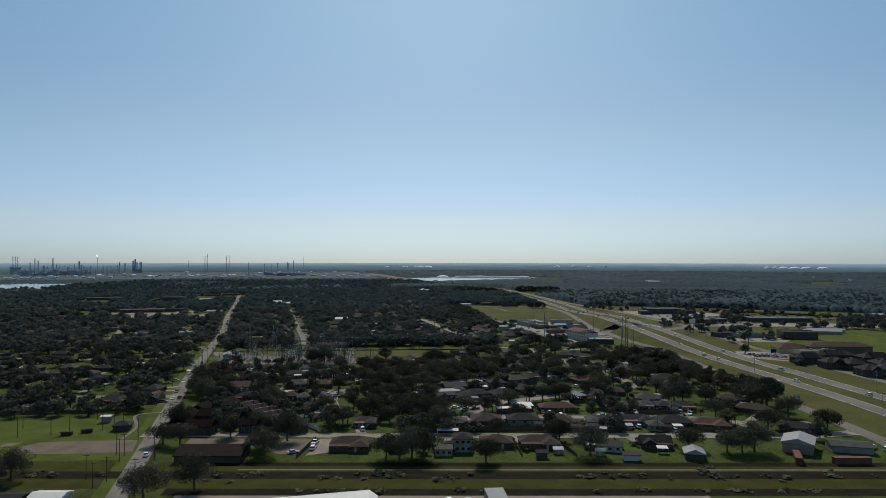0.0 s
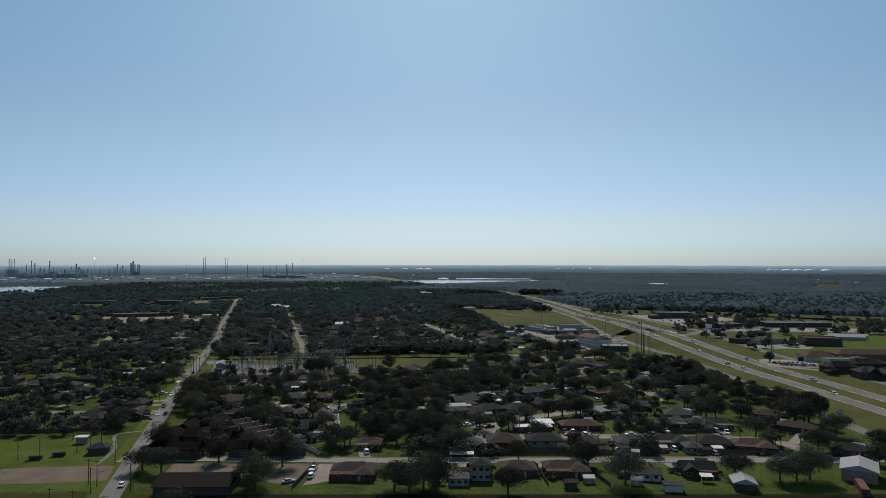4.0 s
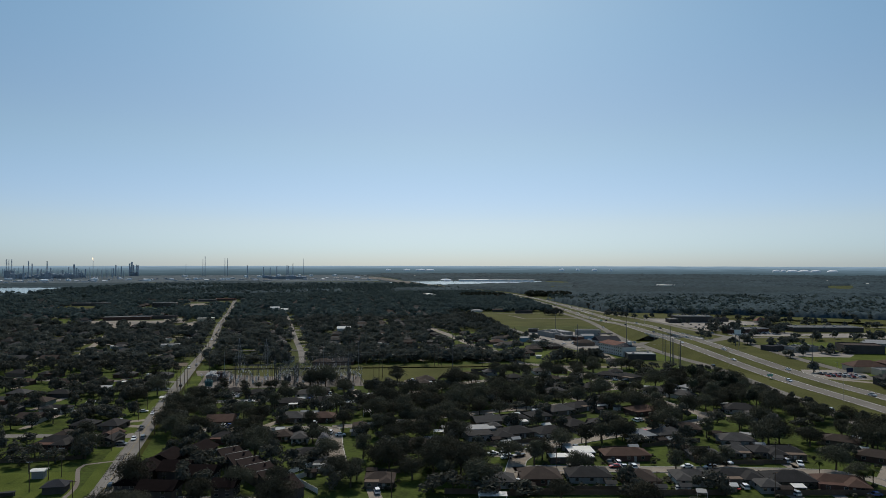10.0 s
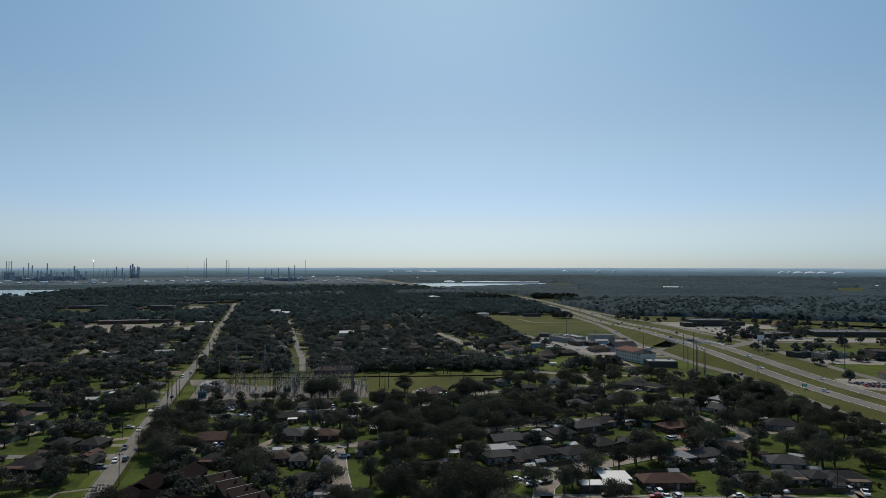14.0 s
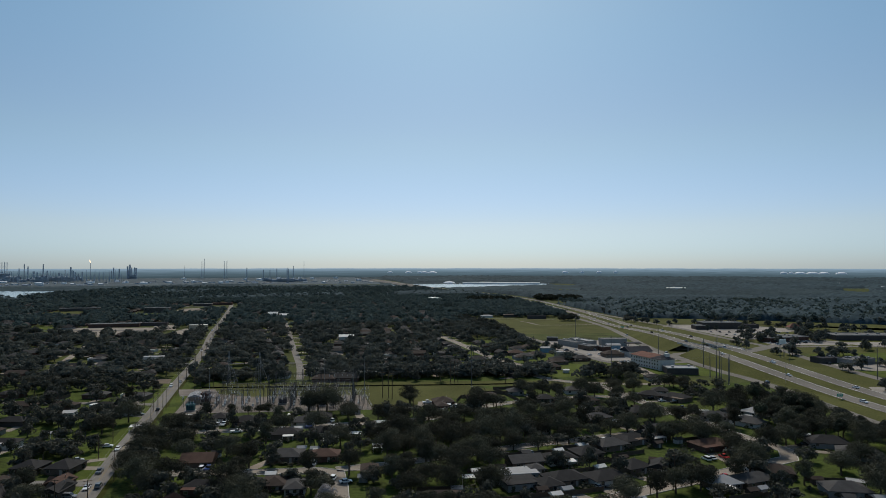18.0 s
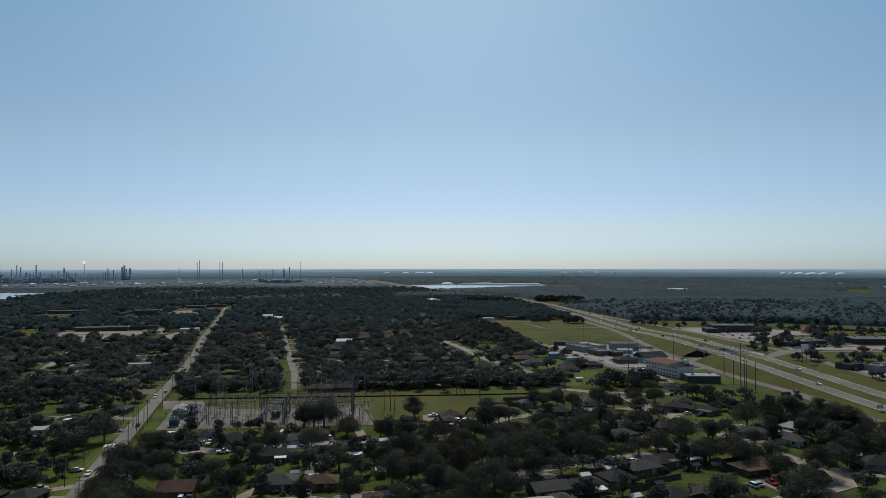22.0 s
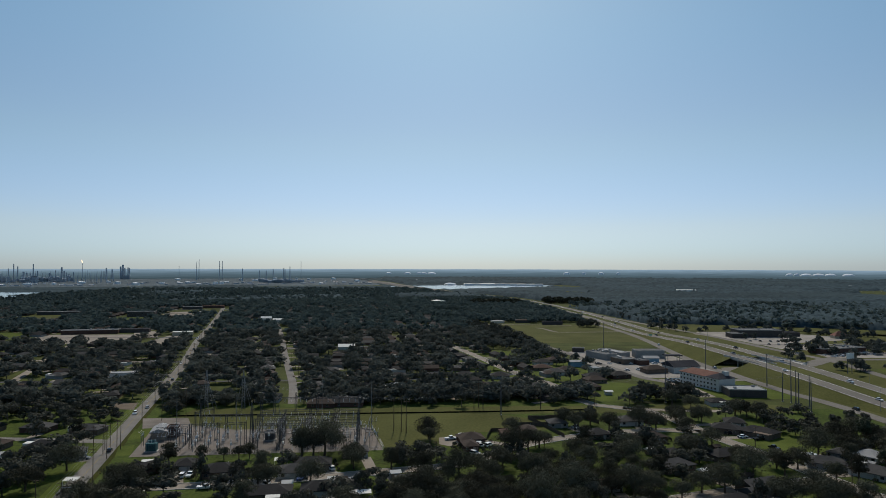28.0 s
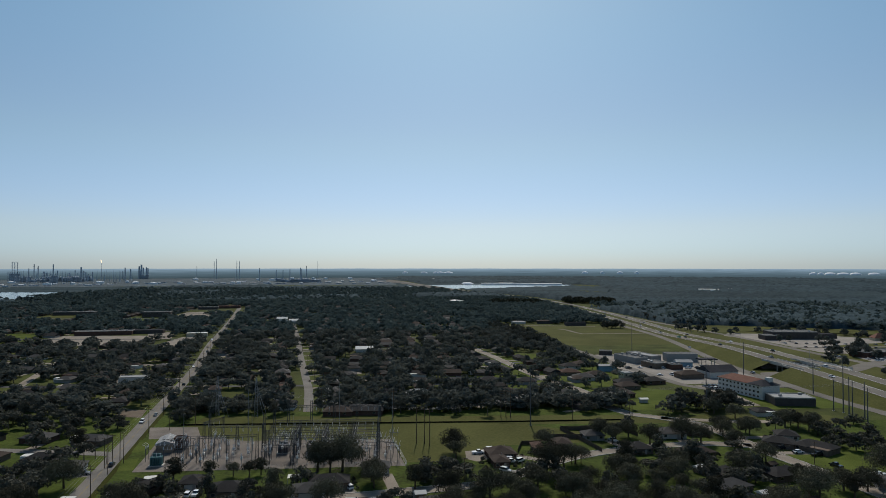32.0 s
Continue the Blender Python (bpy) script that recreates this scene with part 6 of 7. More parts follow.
def car_meshes(kind):
    """Side profile (x along the car) widened into a body, with a narrower glass house."""
    ln, w, h, hood, tail, rooff, roofr, belt = dict(sedan=(4.7, 1.8, 1.45, 1.35, 0.85, 0.45, -1.15, 0.92), suv=(4.8, 1.9, 1.75, 1.15, 0.2, 0.5, -2.0, 1.05), truck=(5.6, 1.95, 1.8, 1.35, 2.1, 0.75, -0.55, 1.1))[kind]
    x0, x1 = -ln / 2, ln / 2
    prof = [(x0, 0.45), (x0 + 0.05, belt - 0.05), (x1 - hood - 0.1, belt), (x1 - 0.25, belt - 0.18), (x1, 0.6), (x1 - 0.05, 0.35), (x0 + 0.1, 0.35)]
    s = Shape()
    k = len(prof)
    for sy in (-w / 2, w / 2):
        s.v += [(x, sy, z) for x, z in prof]
    s.f += [tuple(range(k)), tuple(range(2 * k - 1, k - 1, -1))] + [(i, k + i, k + (i + 1) % k, (i + 1) % k) for i in range(k)]
    cab0, cab1 = x0 + tail, x1 - hood
    g, top = Shape(), Shape()
    gi = [(cab0, -w / 2 + 0.05, belt - 0.04), (cab1, -w / 2 + 0.05, belt - 0.04), (cab1, w / 2 - 0.05, belt - 0.04), (cab0, w / 2 - 0.05, belt - 0.04)]
    gt = [(max(roofr, cab0 + 0.2), -w / 2 + 0.22, h - 0.06), (rooff, -w / 2 + 0.22, h - 0.06), (rooff, w / 2 - 0.22, h - 0.06), (max(roofr, cab0 + 0.2), w / 2 - 0.22, h - 0.06)]
    g.v += gi + gt
    g.f += [(0, 1, 5, 4), (1, 2, 6, 5), (2, 3, 7, 6), (3, 0, 4, 7), (4, 5, 6, 7)]
    top.box(gt[0][0] - 0.02, gt[1][0] + 0.02, gt[0][1] - 0.02, gt[2][1] + 0.02, h - 0.057, h)
    return s, g, top, ln, w


S_WHEEL = Shape()
for i in range(10):
    a, b = math.tau * i / 10, math.tau * (i + 1) / 10
    S_WHEEL.poly([(0.33 * math.cos(a), -0.1, 0.33 * math.sin(a)), (0.33 * math.cos(b), -0.1, 0.33 * math.sin(b)), (0.33 * math.cos(b), 0.1, 0.33 * math.sin(b)), (0.33 * math.cos(a), 0.1, 0.33 * math.sin(a))])
for yy in (-0.1, 0.1):
    S_WHEEL.poly([(0.33 * math.cos(math.tau * i / 10), yy, 0.33 * math.sin(math.tau * i / 10)) for i in range(10)])
S_WHEEL = S_WHEEL.mesh("wheel", M["tyre"])
S_LIGHT = Shape().box(-0.03, 0.03, -0.2, 0.2, -0.07, 0.07).mesh("headlight", M["white_trim"])
CAR_CACHE, FAR_WHEELS, FAR_BODIES = {}, {}, {}
CAR_WORDS = ["white", "silver", "black", "grey", "red", "blue"]


def car(x, y, rz, colour, kind="sedan", where="parked on a driveway", z=0.08):
    key = (kind, colour)
    if key not in CAR_CACHE:
        s, g, t, ln, w = car_meshes(kind)
        far_body = Shape()
        for q in (s, t):
            k = len(far_body.v)
            far_body.v += q.v
            far_body.f += [tuple(k + i for i in f) for f in q.f]
        FAR_BODIES[key] = far_body.mesh("body", CARS[colour])
        CAR_CACHE[key] = (s.mesh("body", CARS[colour]), g.mesh("glass", M["glass"]), t.mesh("roof", CARS[colour]), ln, w)
    body, glass, top, ln, w = CAR_CACHE[key]
    word = "pickup truck" if kind == "truck" else ("SUV" if kind == "suv" else "car")
    ob = thing("car", f"{CAR_WORDS[colour]} {word} {where}", "car", x, y, z, rz, "cars")
    part("body", body if y < 560 else FAR_BODIES[key], None, ob)
    part("glass", glass, None, ob)
    if y < 560:
        part("roof", top, None, ob)
    if y > 390:
        if ln not in FAR_WHEELS:
            far = Shape()
            for sx in (-ln * 0.31, ln * 0.31):
                for sy in (-w / 2, w / 2 - 0.2):
                    far.box(sx - 0.3, sx + 0.3, sy, sy + 0.2, 0, 0.62)
            FAR_WHEELS[ln] = far.mesh("wheels", M["tyre"])
        part("wheels", FAR_WHEELS[ln], None, ob)
        return ob
    for sx in (-ln * 0.31, ln * 0.31):
        for sy in (-w / 2 + 0.08, w / 2 - 0.08):
            part("wheel", S_WHEEL, None, ob).location = (sx, sy, 0.33)
    for sy in (-w / 2 + 0.3, w / 2 - 0.3) if y < 340 else ():
        part("headlight", S_LIGHT, None, ob).location = (ln / 2 - 0.02, sy, 0.68)
    return ob


for x, y, rz in [q for i, q in enumerate(parked) if i % 2][:40]:
    car(x, y, rz, r11.choice((0, 0, 0, 1, 1, 2, 3, 3, 4, 5)), r11.choice(("sedan", "suv", "truck")))


def on_line(line, y, off, colour, kind, where, heading, lift=0.12):
    i = min(range(1, len(line)), key=lambda k: abs(line[k].y - y))
    a, b = line[i - 1], line[i]
    d = (b - a).normalized()
    t = (y - a.y) / (b.y - a.y) if abs(b.y - a.y) > 1e-6 else 0
    p = a + (b - a) * t + Vector((d.y, -d.x)) * off
    car(p.x, p.y, math.degrees(math.atan2(d.y, d.x)) + (0 if heading > 0 else 180), colour, kind, where, lift(p.x, p.y) + 0.22 if callable(lift) else lift)


for y, off, c, kind in ((272, 1.8, 0, "sedan"), (318, 1.8, 2, "suv"), (383, -1.8, 0, "sedan"), (384, 1.8, 3, "suv"), (402, -1.8, 3, "truck"), (434, -1.8, 0, "sedan"), (511, 1.8, 2, "sedan"), (585, -1.8, 0, "suv"), (600, 1.8, 1, "sedan"), (690, 1.8, 2, "sedan"), (770, -1.8, 0, "sedan"), (860, 1.8, 3, "suv"), (960, -1.8, 0, "truck"), (1060, 1.8, 1, "sedan"), (1130, -1.8, 0, "sedan")):
    on_line(MAIN, y, off, c, kind, "driving along the town road", 1 if off > 0 else -1)
for i in range(26):
    y = 300 + i * 44 + r11.uniform(-14, 14)
    north = i % 2
    off = (9.9 if north else -9.9) + r11.choice((-1.9, 1.9))
    on_line(HW, y, off, r11.choice((0, 0, 2, 3, 1)), r11.choice(("sedan", "suv", "truck")), "driving on the highway", 1 if north else -1, rise)
for i in range(8):
    on_line(FRL if i % 2 else FRR, 330 + i * 75, 1.5, r11.choice((0, 2, 1)), "suv", "driving on the frontage road", 1, 0.17)
for i in range(14):
    car(203 + (i % 7) * 2.9 - 4, 652 + (i // 7) * 7 - 3, 100, r11.choice((0, 1, 2, 3)), r11.choice(("sedan", "suv")), "parked beside the hotel", 0.06)
for i in range(16):
    car(318 + (i % 8) * 3.0, 505 + (i // 8) * 8 - (i % 8) * 1.0, 75, r11.choice((0, 1, 2, 3, 4)), r11.choice(("sedan", "suv", "truck")), "parked outside the clinic", 0.06)
for i in range(22):
    car(396 + (i % 11) * 9 + r11.uniform(-2, 2), 850 + (i // 11) * 30 - (i % 11) * 2, 80, r11.choice((0, 1, 2, 3)), "sedan", "parked in the wide car park", 0.06)
for x, y, rz, c, kind in ((-14.5, 283, 75, 0, "truck"), (-14.5, 275, 80, 0, "suv"), (-22, 270, 20, 1, "sedan"), (62.5, 340, 200, 2, "truck"), (57, 338, 190, 0, "suv"), (99, 320, 88, 0, "truck"), (103, 321, 88, 0, "suv"), (215, 252, 40, 0, "truck"), (219, 249, 40, 0, "suv"), (34, 209, 88, 0, "truck"), (40, 208, 88, 0, "suv"), (22, 209, 85, 0, "suv"), (26, 209, 85, 1, "sedan"), (30, 516, 10, 0, "truck"), (36, 520, 10, 0, "suv"), (71, 518, 20, 0, "suv"), (162, 512, 20, 2, "suv"), (165, 506, 30, 2, "sedan"), (172, 283, 180, 5, "sedan"), (111, 517, 40, 0, "suv")):
    car(x, y, rz, c, kind, "parked on concrete", 0.07)
for x, y, rz, c, kind in ((60.1, 350.6, 20, 0, "sedan"), (64.1, 350.2, 15, 2, "truck"), (57.3, 342.7, 15, 0, "suv"), (52.8, 343.9, 15, 0, "sedan"), (65.5, 352.8, 195, 2, "sedan"), (95.5, 326.5, 84, 2, "truck"), (98.9, 326, 84, 0, "suv"), (80.5, 325, 176, 2, "sedan"), (123.5, 319, 176, 0, "sedan"), (131.8, 317, 176, 1, "suv"), (96.2, 322, 176, 4, "sedan"), (-15.4, 384.5, 80, 0, "suv"), (-10.7, 380, 10, 0, "sedan"), (-66.5, 401.4, 85, 0, "suv"), (-63.5, 401.8, 85, 2, "suv")):
    car(x, y, rz, c, kind, "parked in front of a house", 0.11)
for x, y, rz, c, kind in ((-76.6, 473, 88, 0, "suv"), (-74, 473.5, 88, 0, "truck"), (-65, 458.3, 5, 0, "truck"), (41.2, 502, 12, 0, "truck"), (41.8, 505, 12, 0, "suv"), (45.4, 503, 40, 0, "suv"), (-115.6, 438.6, 12, 0, "sedan"), (-126.2, 502.5, 20, 0, "sedan"), (133.3, 392.8, 100, 0, "suv"), (136, 393.5, 100, 1, "sedan"), (78.2, 365.2, 110, 0, "sedan"), (102.3, 426.1, 20, 0, "sedan"), (169, 517.4, 15, 5, "suv"), (165.3, 505.5, 10, 0, "sedan"), (170.7, 501.1, 10, 2, "truck"), (168.2, 485.9, 100, 2, "truck"), (129.1, 294.4, 80, 4, "sedan"), (132.5, 294.6, 80, 0, "suv"), (108.7, 295.7, 70, 1, "sedan")):
    car(x, y, rz, c, kind, "parked in front of a house", 0.11)
for i in range(18):
    car(398 + (i % 9) * 6 + r11.uniform(-1, 1), 768 - (i // 9) * 10 + (i % 9) * 1.5, 100, r11.choice((0, 0, 1, 2, 3)), r11.choice(("sedan", "suv")), "parked outside the store", 0.06)
for i in range(14):
    car(178 + (i % 7) * 9 + r11.uniform(-2, 2), 700 + (i // 7) * 34 + r11.uniform(-3, 3), r11.choice((10, 100)), r11.choice((0, 0, 1, 2, 3)), r11.choice(("sedan", "suv", "truck")), "parked on the shop forecourt", 0.06)

# ---- refinery, stacks, tanks and domes on the horizon ----
r12 = random.Random(12)


def bearing(deg, dist):
    return math.sin(radians(deg)) * dist, math.cos(radians(deg)) * dist


# works ground, concrete and plant steel are paled blue as painted haze
area("works_ground", [bearing(-33, 3050), bearing(-20, 2980), bearing(-10, 2950), bearing(-1, 2940), bearing(2.4, 2980), bearing(0.5, 3500), bearing(-0.5, 4530), bearing(-20, 4900), bearing(-33, 4900)], material("works_ground", (0.055, 0.074, 0.082), scale=90, second=(0.13, 0.155, 0.168), fine=20), 0.2, "industrial ground of the refinery, paled blue for haze", "yard")
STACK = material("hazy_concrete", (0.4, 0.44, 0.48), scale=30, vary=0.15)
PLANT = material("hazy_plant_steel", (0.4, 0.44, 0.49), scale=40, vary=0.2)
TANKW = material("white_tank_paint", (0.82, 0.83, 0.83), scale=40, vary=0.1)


def stack(deg, dist, h, r, mat=STACK, label="slender hazy refinery stack"):
    x, y = bearing(deg, dist)
    ob = thing("stack", label, "chimney", x, y, 0, 0, "refinery stacks")
    part("shaft", Shape().frustum(0, 0, 0, h, r * 1.3, r * 0.8, 10), mat, ob)
    part("collar", Shape().frustum(0, 0, h, h + 1.5, r, r, 10), M["dark_steel"], ob)


def column(deg, dist, h, r):
    x, y = bearing(deg, dist)
    ob = thing("process_column", "dark distillation column with platforms", "process column", x, y, 0, 0, "refinery columns")
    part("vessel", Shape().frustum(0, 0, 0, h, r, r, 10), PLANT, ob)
    for k in (0.35, 0.6, 0.85):
        part("platform", Shape().frustum(0, 0, h * k, h * k + 0.8, r * 1.5, r * 1.5, 10), PLANT, ob)
    part("ladder", Shape().box(r, r + 0.8, -0.5, 0.5, 0, h), PLANT, ob)


def unit(deg, dist, w, h, d=30):
    """A process unit: an open steel frame with decks."""
    x, y = bearing(deg, dist)
    ob = thing("process_unit", "hazy steel-framed process unit", "process unit", x, y, 0, -deg, "refinery units")
    n = max(2, int(w / 9))
    legs, decks = Shape(), Shape()
    for i in range(n + 1):
        for sy in (-d / 2, d / 2):
            legs.box(-w / 2 + i * w / n - 0.6, -w / 2 + i * w / n + 0.6, sy - 0.6, sy + 0.6, 0, h)
    for z in (0.3, 0.55, 0.8, 1.0):
        decks.box(-w / 2 - 0.9, w / 2 + 0.9, -d / 2 - 0.9, d / 2 + 0.9, h * z - 1.6, h * z)
    part("frame", legs, PLANT, ob)
    part("decking", decks, PLANT, ob)
    part("core", Shape().box(-w * 0.4, w * 0.4, -d * 0.3, d * 0.3, 0, h * 0.8), PLANT, ob)


def tank(deg, dist, r, h, dome=0.25):
    x, y = bearing(deg, dist)
    ob = thing("storage_tank", "low white cylindrical storage tank", "tank", x, y, 0, 0, "storage tanks")
    part("shell", Shape().frustum(0, 0, 0, h, r, r, 20), TANKW, ob)
    part("roof", Shape().frustum(0, 0, h, h + r * dome, r, r * 0.1, 20), TANKW, ob)


# power block with three tall stacks in lattice jackets
for k in (-26.78, -26.63, -26.48):
    x, y = bearing(k, 4300)
    ob = thing("jacketed_stack", "tall stack inside a pale lattice jacket", "chimney", x, y, 0, 0, "power block stacks")
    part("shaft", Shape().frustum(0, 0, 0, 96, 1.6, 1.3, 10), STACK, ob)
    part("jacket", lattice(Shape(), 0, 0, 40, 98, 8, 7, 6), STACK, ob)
unit(-26.6, 4250, 60, 46, 40)
for k, h, r in ((-25.71, 64, 1.6), (-25.41, 86, 1.8), (-25.21, 74, 2.2), (-24.86, 48, 4.2), (-24.62, 44, 3.0), (-24.04, 52, 2.2), (-23.3, 40, 4.0), (-22.87, 56, 1.6), (-22.55, 70, 3.6), (-22.37, 52, 2.6), (-22.23, 44, 2.6), (-22.05, 38, 2.2), (-21.79, 46, 1.8)):
    column(k, 3900 + (k * 977) % 1 * 300, h, r)
for i in range(22):
    k = -26.5 + i * 0.22 + r12.uniform(-.05, .05)
    unit(k, 3900 + r12.uniform(-200, 200), r12.uniform(14, 34), r12.uniform(12, 34) * (1.2 if -24.4 < k < -23.6 else 0.9))
stack(-24.26, 4050, 84, 3.0, PLANT, "tall dark refinery stack")
for k, h, r in ((-18.85, 74, 4), (-18.7, 84, 4.5), (-18.57, 66, 3), (-18.36, 68, 2.6), (-18.26, 64, 3.4), (-19.8, 66, 2.8), (-19.42, 58, 2.8), (-19.95, 46, 1.8), (-18.78, 50, 5)):
    column(k, 4480, h, r)
unit(-18.5, 4470, 46, 24)
stack(-21.33, 4450, 92, 1.2, STACK, "thin flare stack with a small flame")
fx, fy = bearing(-21.33, 4450)
fl = thing("flare_flame", "small orange flame on the flare stack", "flame", fx, fy, 93.5)
part("tongue", Shape().frustum(0, 0, 0, 10, 1.8, 3.2, 8, dx=-3).frustum(-3, 0, 10, 18, 3.2, 0.3, 8, dx=-4), material("flame", (0.9, 0.6, 0.4), emit=(1.0, 0.74, 0.5, 1.9)), fl)
for i in range(96):
    k = -26.8 + i * 0.08 + r12.uniform(-.1, .1)
    x, y = bearing(k, 3700 + r12.uniform(-150, 500))
    ob = thing("pipe_stack", "thin hazy pipe stack of the refinery", "chimney", x, y, 0, 0, "thin refinery stacks")
    h = r12.uniform(18, 58)
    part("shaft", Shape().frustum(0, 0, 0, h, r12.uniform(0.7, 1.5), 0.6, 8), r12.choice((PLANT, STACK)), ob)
for k, h in ((-13.53, 100), (-13.36, 116), (-11.86, 104), (-11.66, 104), (-14.79, 74), (-5.64, 104)):
    stack(k, 4300, h, 1.0 if h == 74 or k > -6 else 1.7, STACK, "very tall thin stack")
for k, h in ((-10.08, 64), (-8.81, 54), (-8.29, 52), (-7.76, 60), (-6.95, 66), (-6.85, 60), (-6.47, 74)):
    stack(k, 3700, h, 2.2)
for i in range(10):
    unit(-8.6 + i * 0.34, 3500 + r12.uniform(-200, 100), r12.uniform(16, 40), r12.uniform(8, 20))
for i in range(22):
    tank(-26.8 + i * 1.2 + r12.uniform(-.5, .5), 3350 + r12.uniform(-150, 900), r12.uniform(8, 17), r12.uniform(6, 9), 0.1)
for i in range(60):
    x, y = bearing(-28 + i * 0.47 + r12.uniform(-.2, .2), 3080 + r12.uniform(0, 500))
    ob = thing("works_shed", "long pale industrial shed", "shed", x, y, 0, r12.uniform(-20, 20), "works sheds")
    w, d = r12.uniform(10, 26), r12.uniform(8, 14)
    part("wall", Shape().box(-w / 2, w / 2, -d / 2, d / 2, 0, 4), STACK, ob)
    part("roof", Shape().hip(-w / 2, w / 2, -d / 2, d / 2, 4, 0.2, 0.3, 1), r12.choice((TANKW, STACK, PLANT, M["dark_steel"])), ob)


def dome(deg, dist, r, h, z=0.0):
    x, y = bearing(deg, dist)
    ob = thing("storage_dome", "broad white domed tank shining on the horizon", "dome", x, y, z, 0, "white domes")
    s = Shape()
    for i in range(5):
        a = i / 5 * math.pi / 2
        b = (i + 1) / 5 * math.pi / 2
        s.frustum(0, 0, h * math.sin(a), h * math.sin(b), r * math.cos(a), max(0.2, r * math.cos(b)), 24, cap=False)
    part("shell", s.mesh("shell", TANKW, True), None, ob)


dome(6.26, 3040, 27, 9)
for k, r in ((15.99, 22), (17.36, 15), (18.72, 20), (20.02, 15)):
    dome(k, 4742, r, 15, 25.5)
for k, r in ((32.33, 22), (32.81, 17), (33.4, 32), (34.2, 34), (34.95, 30), (36.04, 32)):
    dome(k, 4742, r, 13, 25.5)
for k, r in ((1.4, 20), (2.96, 24), (3.9, 18), (4.28, 26), (4.95, 32)):
    dome(k, 4742, r, 12, 25.5)
# the far highway on its low embankment
far_line = bend([(250, 1902), (227, 2046), (199, 2267), (163, 2543), (94, 2948), (-1, 3580)], 60)
s = ribbon(far_line, -8, 8, 6.0)
for side in (-1, 1):
    for a, b in zip(far_line, far_line[1:]):
        s.poly([(a.x + side * 8, a.y, 6.0), (b.x + side * 8, b.y, 6.0), (b.x + side * 20, b.y, 0), (a.x + side * 20, a.y, 0)])
structure("far_highway", s, M["highway"], "pale distant highway on a low embankment", "road")
# warehouses glinting beside the pond and along the far highway
for k, dist, w in ((8.5, 3010, 120), (10.5, 3000, 160), (12.5, 2990, 120), (1.2, 4100, 60), (2.0, 3800, 70), (4.0, 3900, 60), (24.0, 2450, 60), (25.6, 2500, 26), (38, 2900, 90), (35, 3300, 60), (9.3, 3060, 60)):
    x, y = bearing(k, dist)
    ob = thing("far_warehouse", "long white-roofed warehouse far off", "warehouse", x, y, 0, -k, "far warehouses")
    part("wall", Shape().box(-w / 2, w / 2, -12, 12, 0, 5), TANKW, ob)
    part("roof", Shape().hip(-w / 2, w / 2, -12, 12, 5, 0.12, 0.4, 1), ROOFS[WHITE], ob)

# ---- trees ----


def leaf_cloud(seed, w, h, n, leaf, lumps=9, low=0.14, flat=0.85):
    """Quads that stand for leaf clumps, set on a cluster of lumps: an uneven crown with gaps. Trunk foot at the origin."""
    r = np.random.default_rng(seed)
    a = r.uniform(0, math.tau, lumps)
    q = np.sqrt(r.uniform(0, 1, lumps))
    c = np.stack([np.cos(a) * q * w * 0.37, np.sin(a) * q * w * 0.37, h * (low + 0.16 + (0.8 - low) * r.uniform(0.0, 0.85, lumps) * (1.1 - 0.5 * q))], 1)
    c[0] = (0, 0, h * 0.72)
    rad = w * r.uniform(0.12, 0.25, lumps)
    i = r.integers(0, lumps, n)
    d = r.normal(size=(n, 3))
    d[:, 2] = d[:, 2] * 0.8 + 0.25
    d /= np.linalg.norm(d, axis=1, keepdims=True)
    p = c[i] + d * (rad[i] * r.uniform(0.72, 1.12, n))[:, None] * (1, 1, flat)
    p[:, 2] = np.clip(p[:, 2], h * low, None)
    nrm = d + r.normal(size=(n, 3)) * 0.42
    nrm /= np.linalg.norm(nrm, axis=1, keepdims=True)
    t = np.cross(nrm, r.normal(size=(n, 3)))
    t /= np.linalg.norm(t, axis=1, keepdims=True)
    b = np.cross(nrm, t)
    s = (leaf * r.uniform(0.6, 1.4, n))[:, None]
    v = np.stack([p - t * s * 1.2 - b * s, p + t * s * 1.2 - b * s * 0.6, p + t * s * 0.2 + b * s * 1.3], 1).reshape(-1, 3)
    return v, np.arange(3 * n).reshape(-1, 3)


def trunk_shape(seed, h, r0, limbs=5, spread=2.2, low=0.3):
    r = random.Random(seed)
    s = Shape()
    s.frustum(0, 0, 0, h * low, r0 * 1.25, r0 * 0.8, 7, dx=r.uniform(-.2, .2), dy=r.uniform(-.2, .2))
    s.frustum(0, 0, h * low, h * 0.75, r0 * 0.75, r0 * 0.2, 6)
    for i in range(limbs):
        a = math.tau * i / limbs + r.uniform(-.4, .4)
        s.frustum(0, 0, h * low * r.uniform(0.85, 1.2), h * r.uniform(0.5, 0.7), r0 * 0.5, r0 * 0.12, 5, dx=spread * math.cos(a), dy=spread * math.sin(a))
    return s


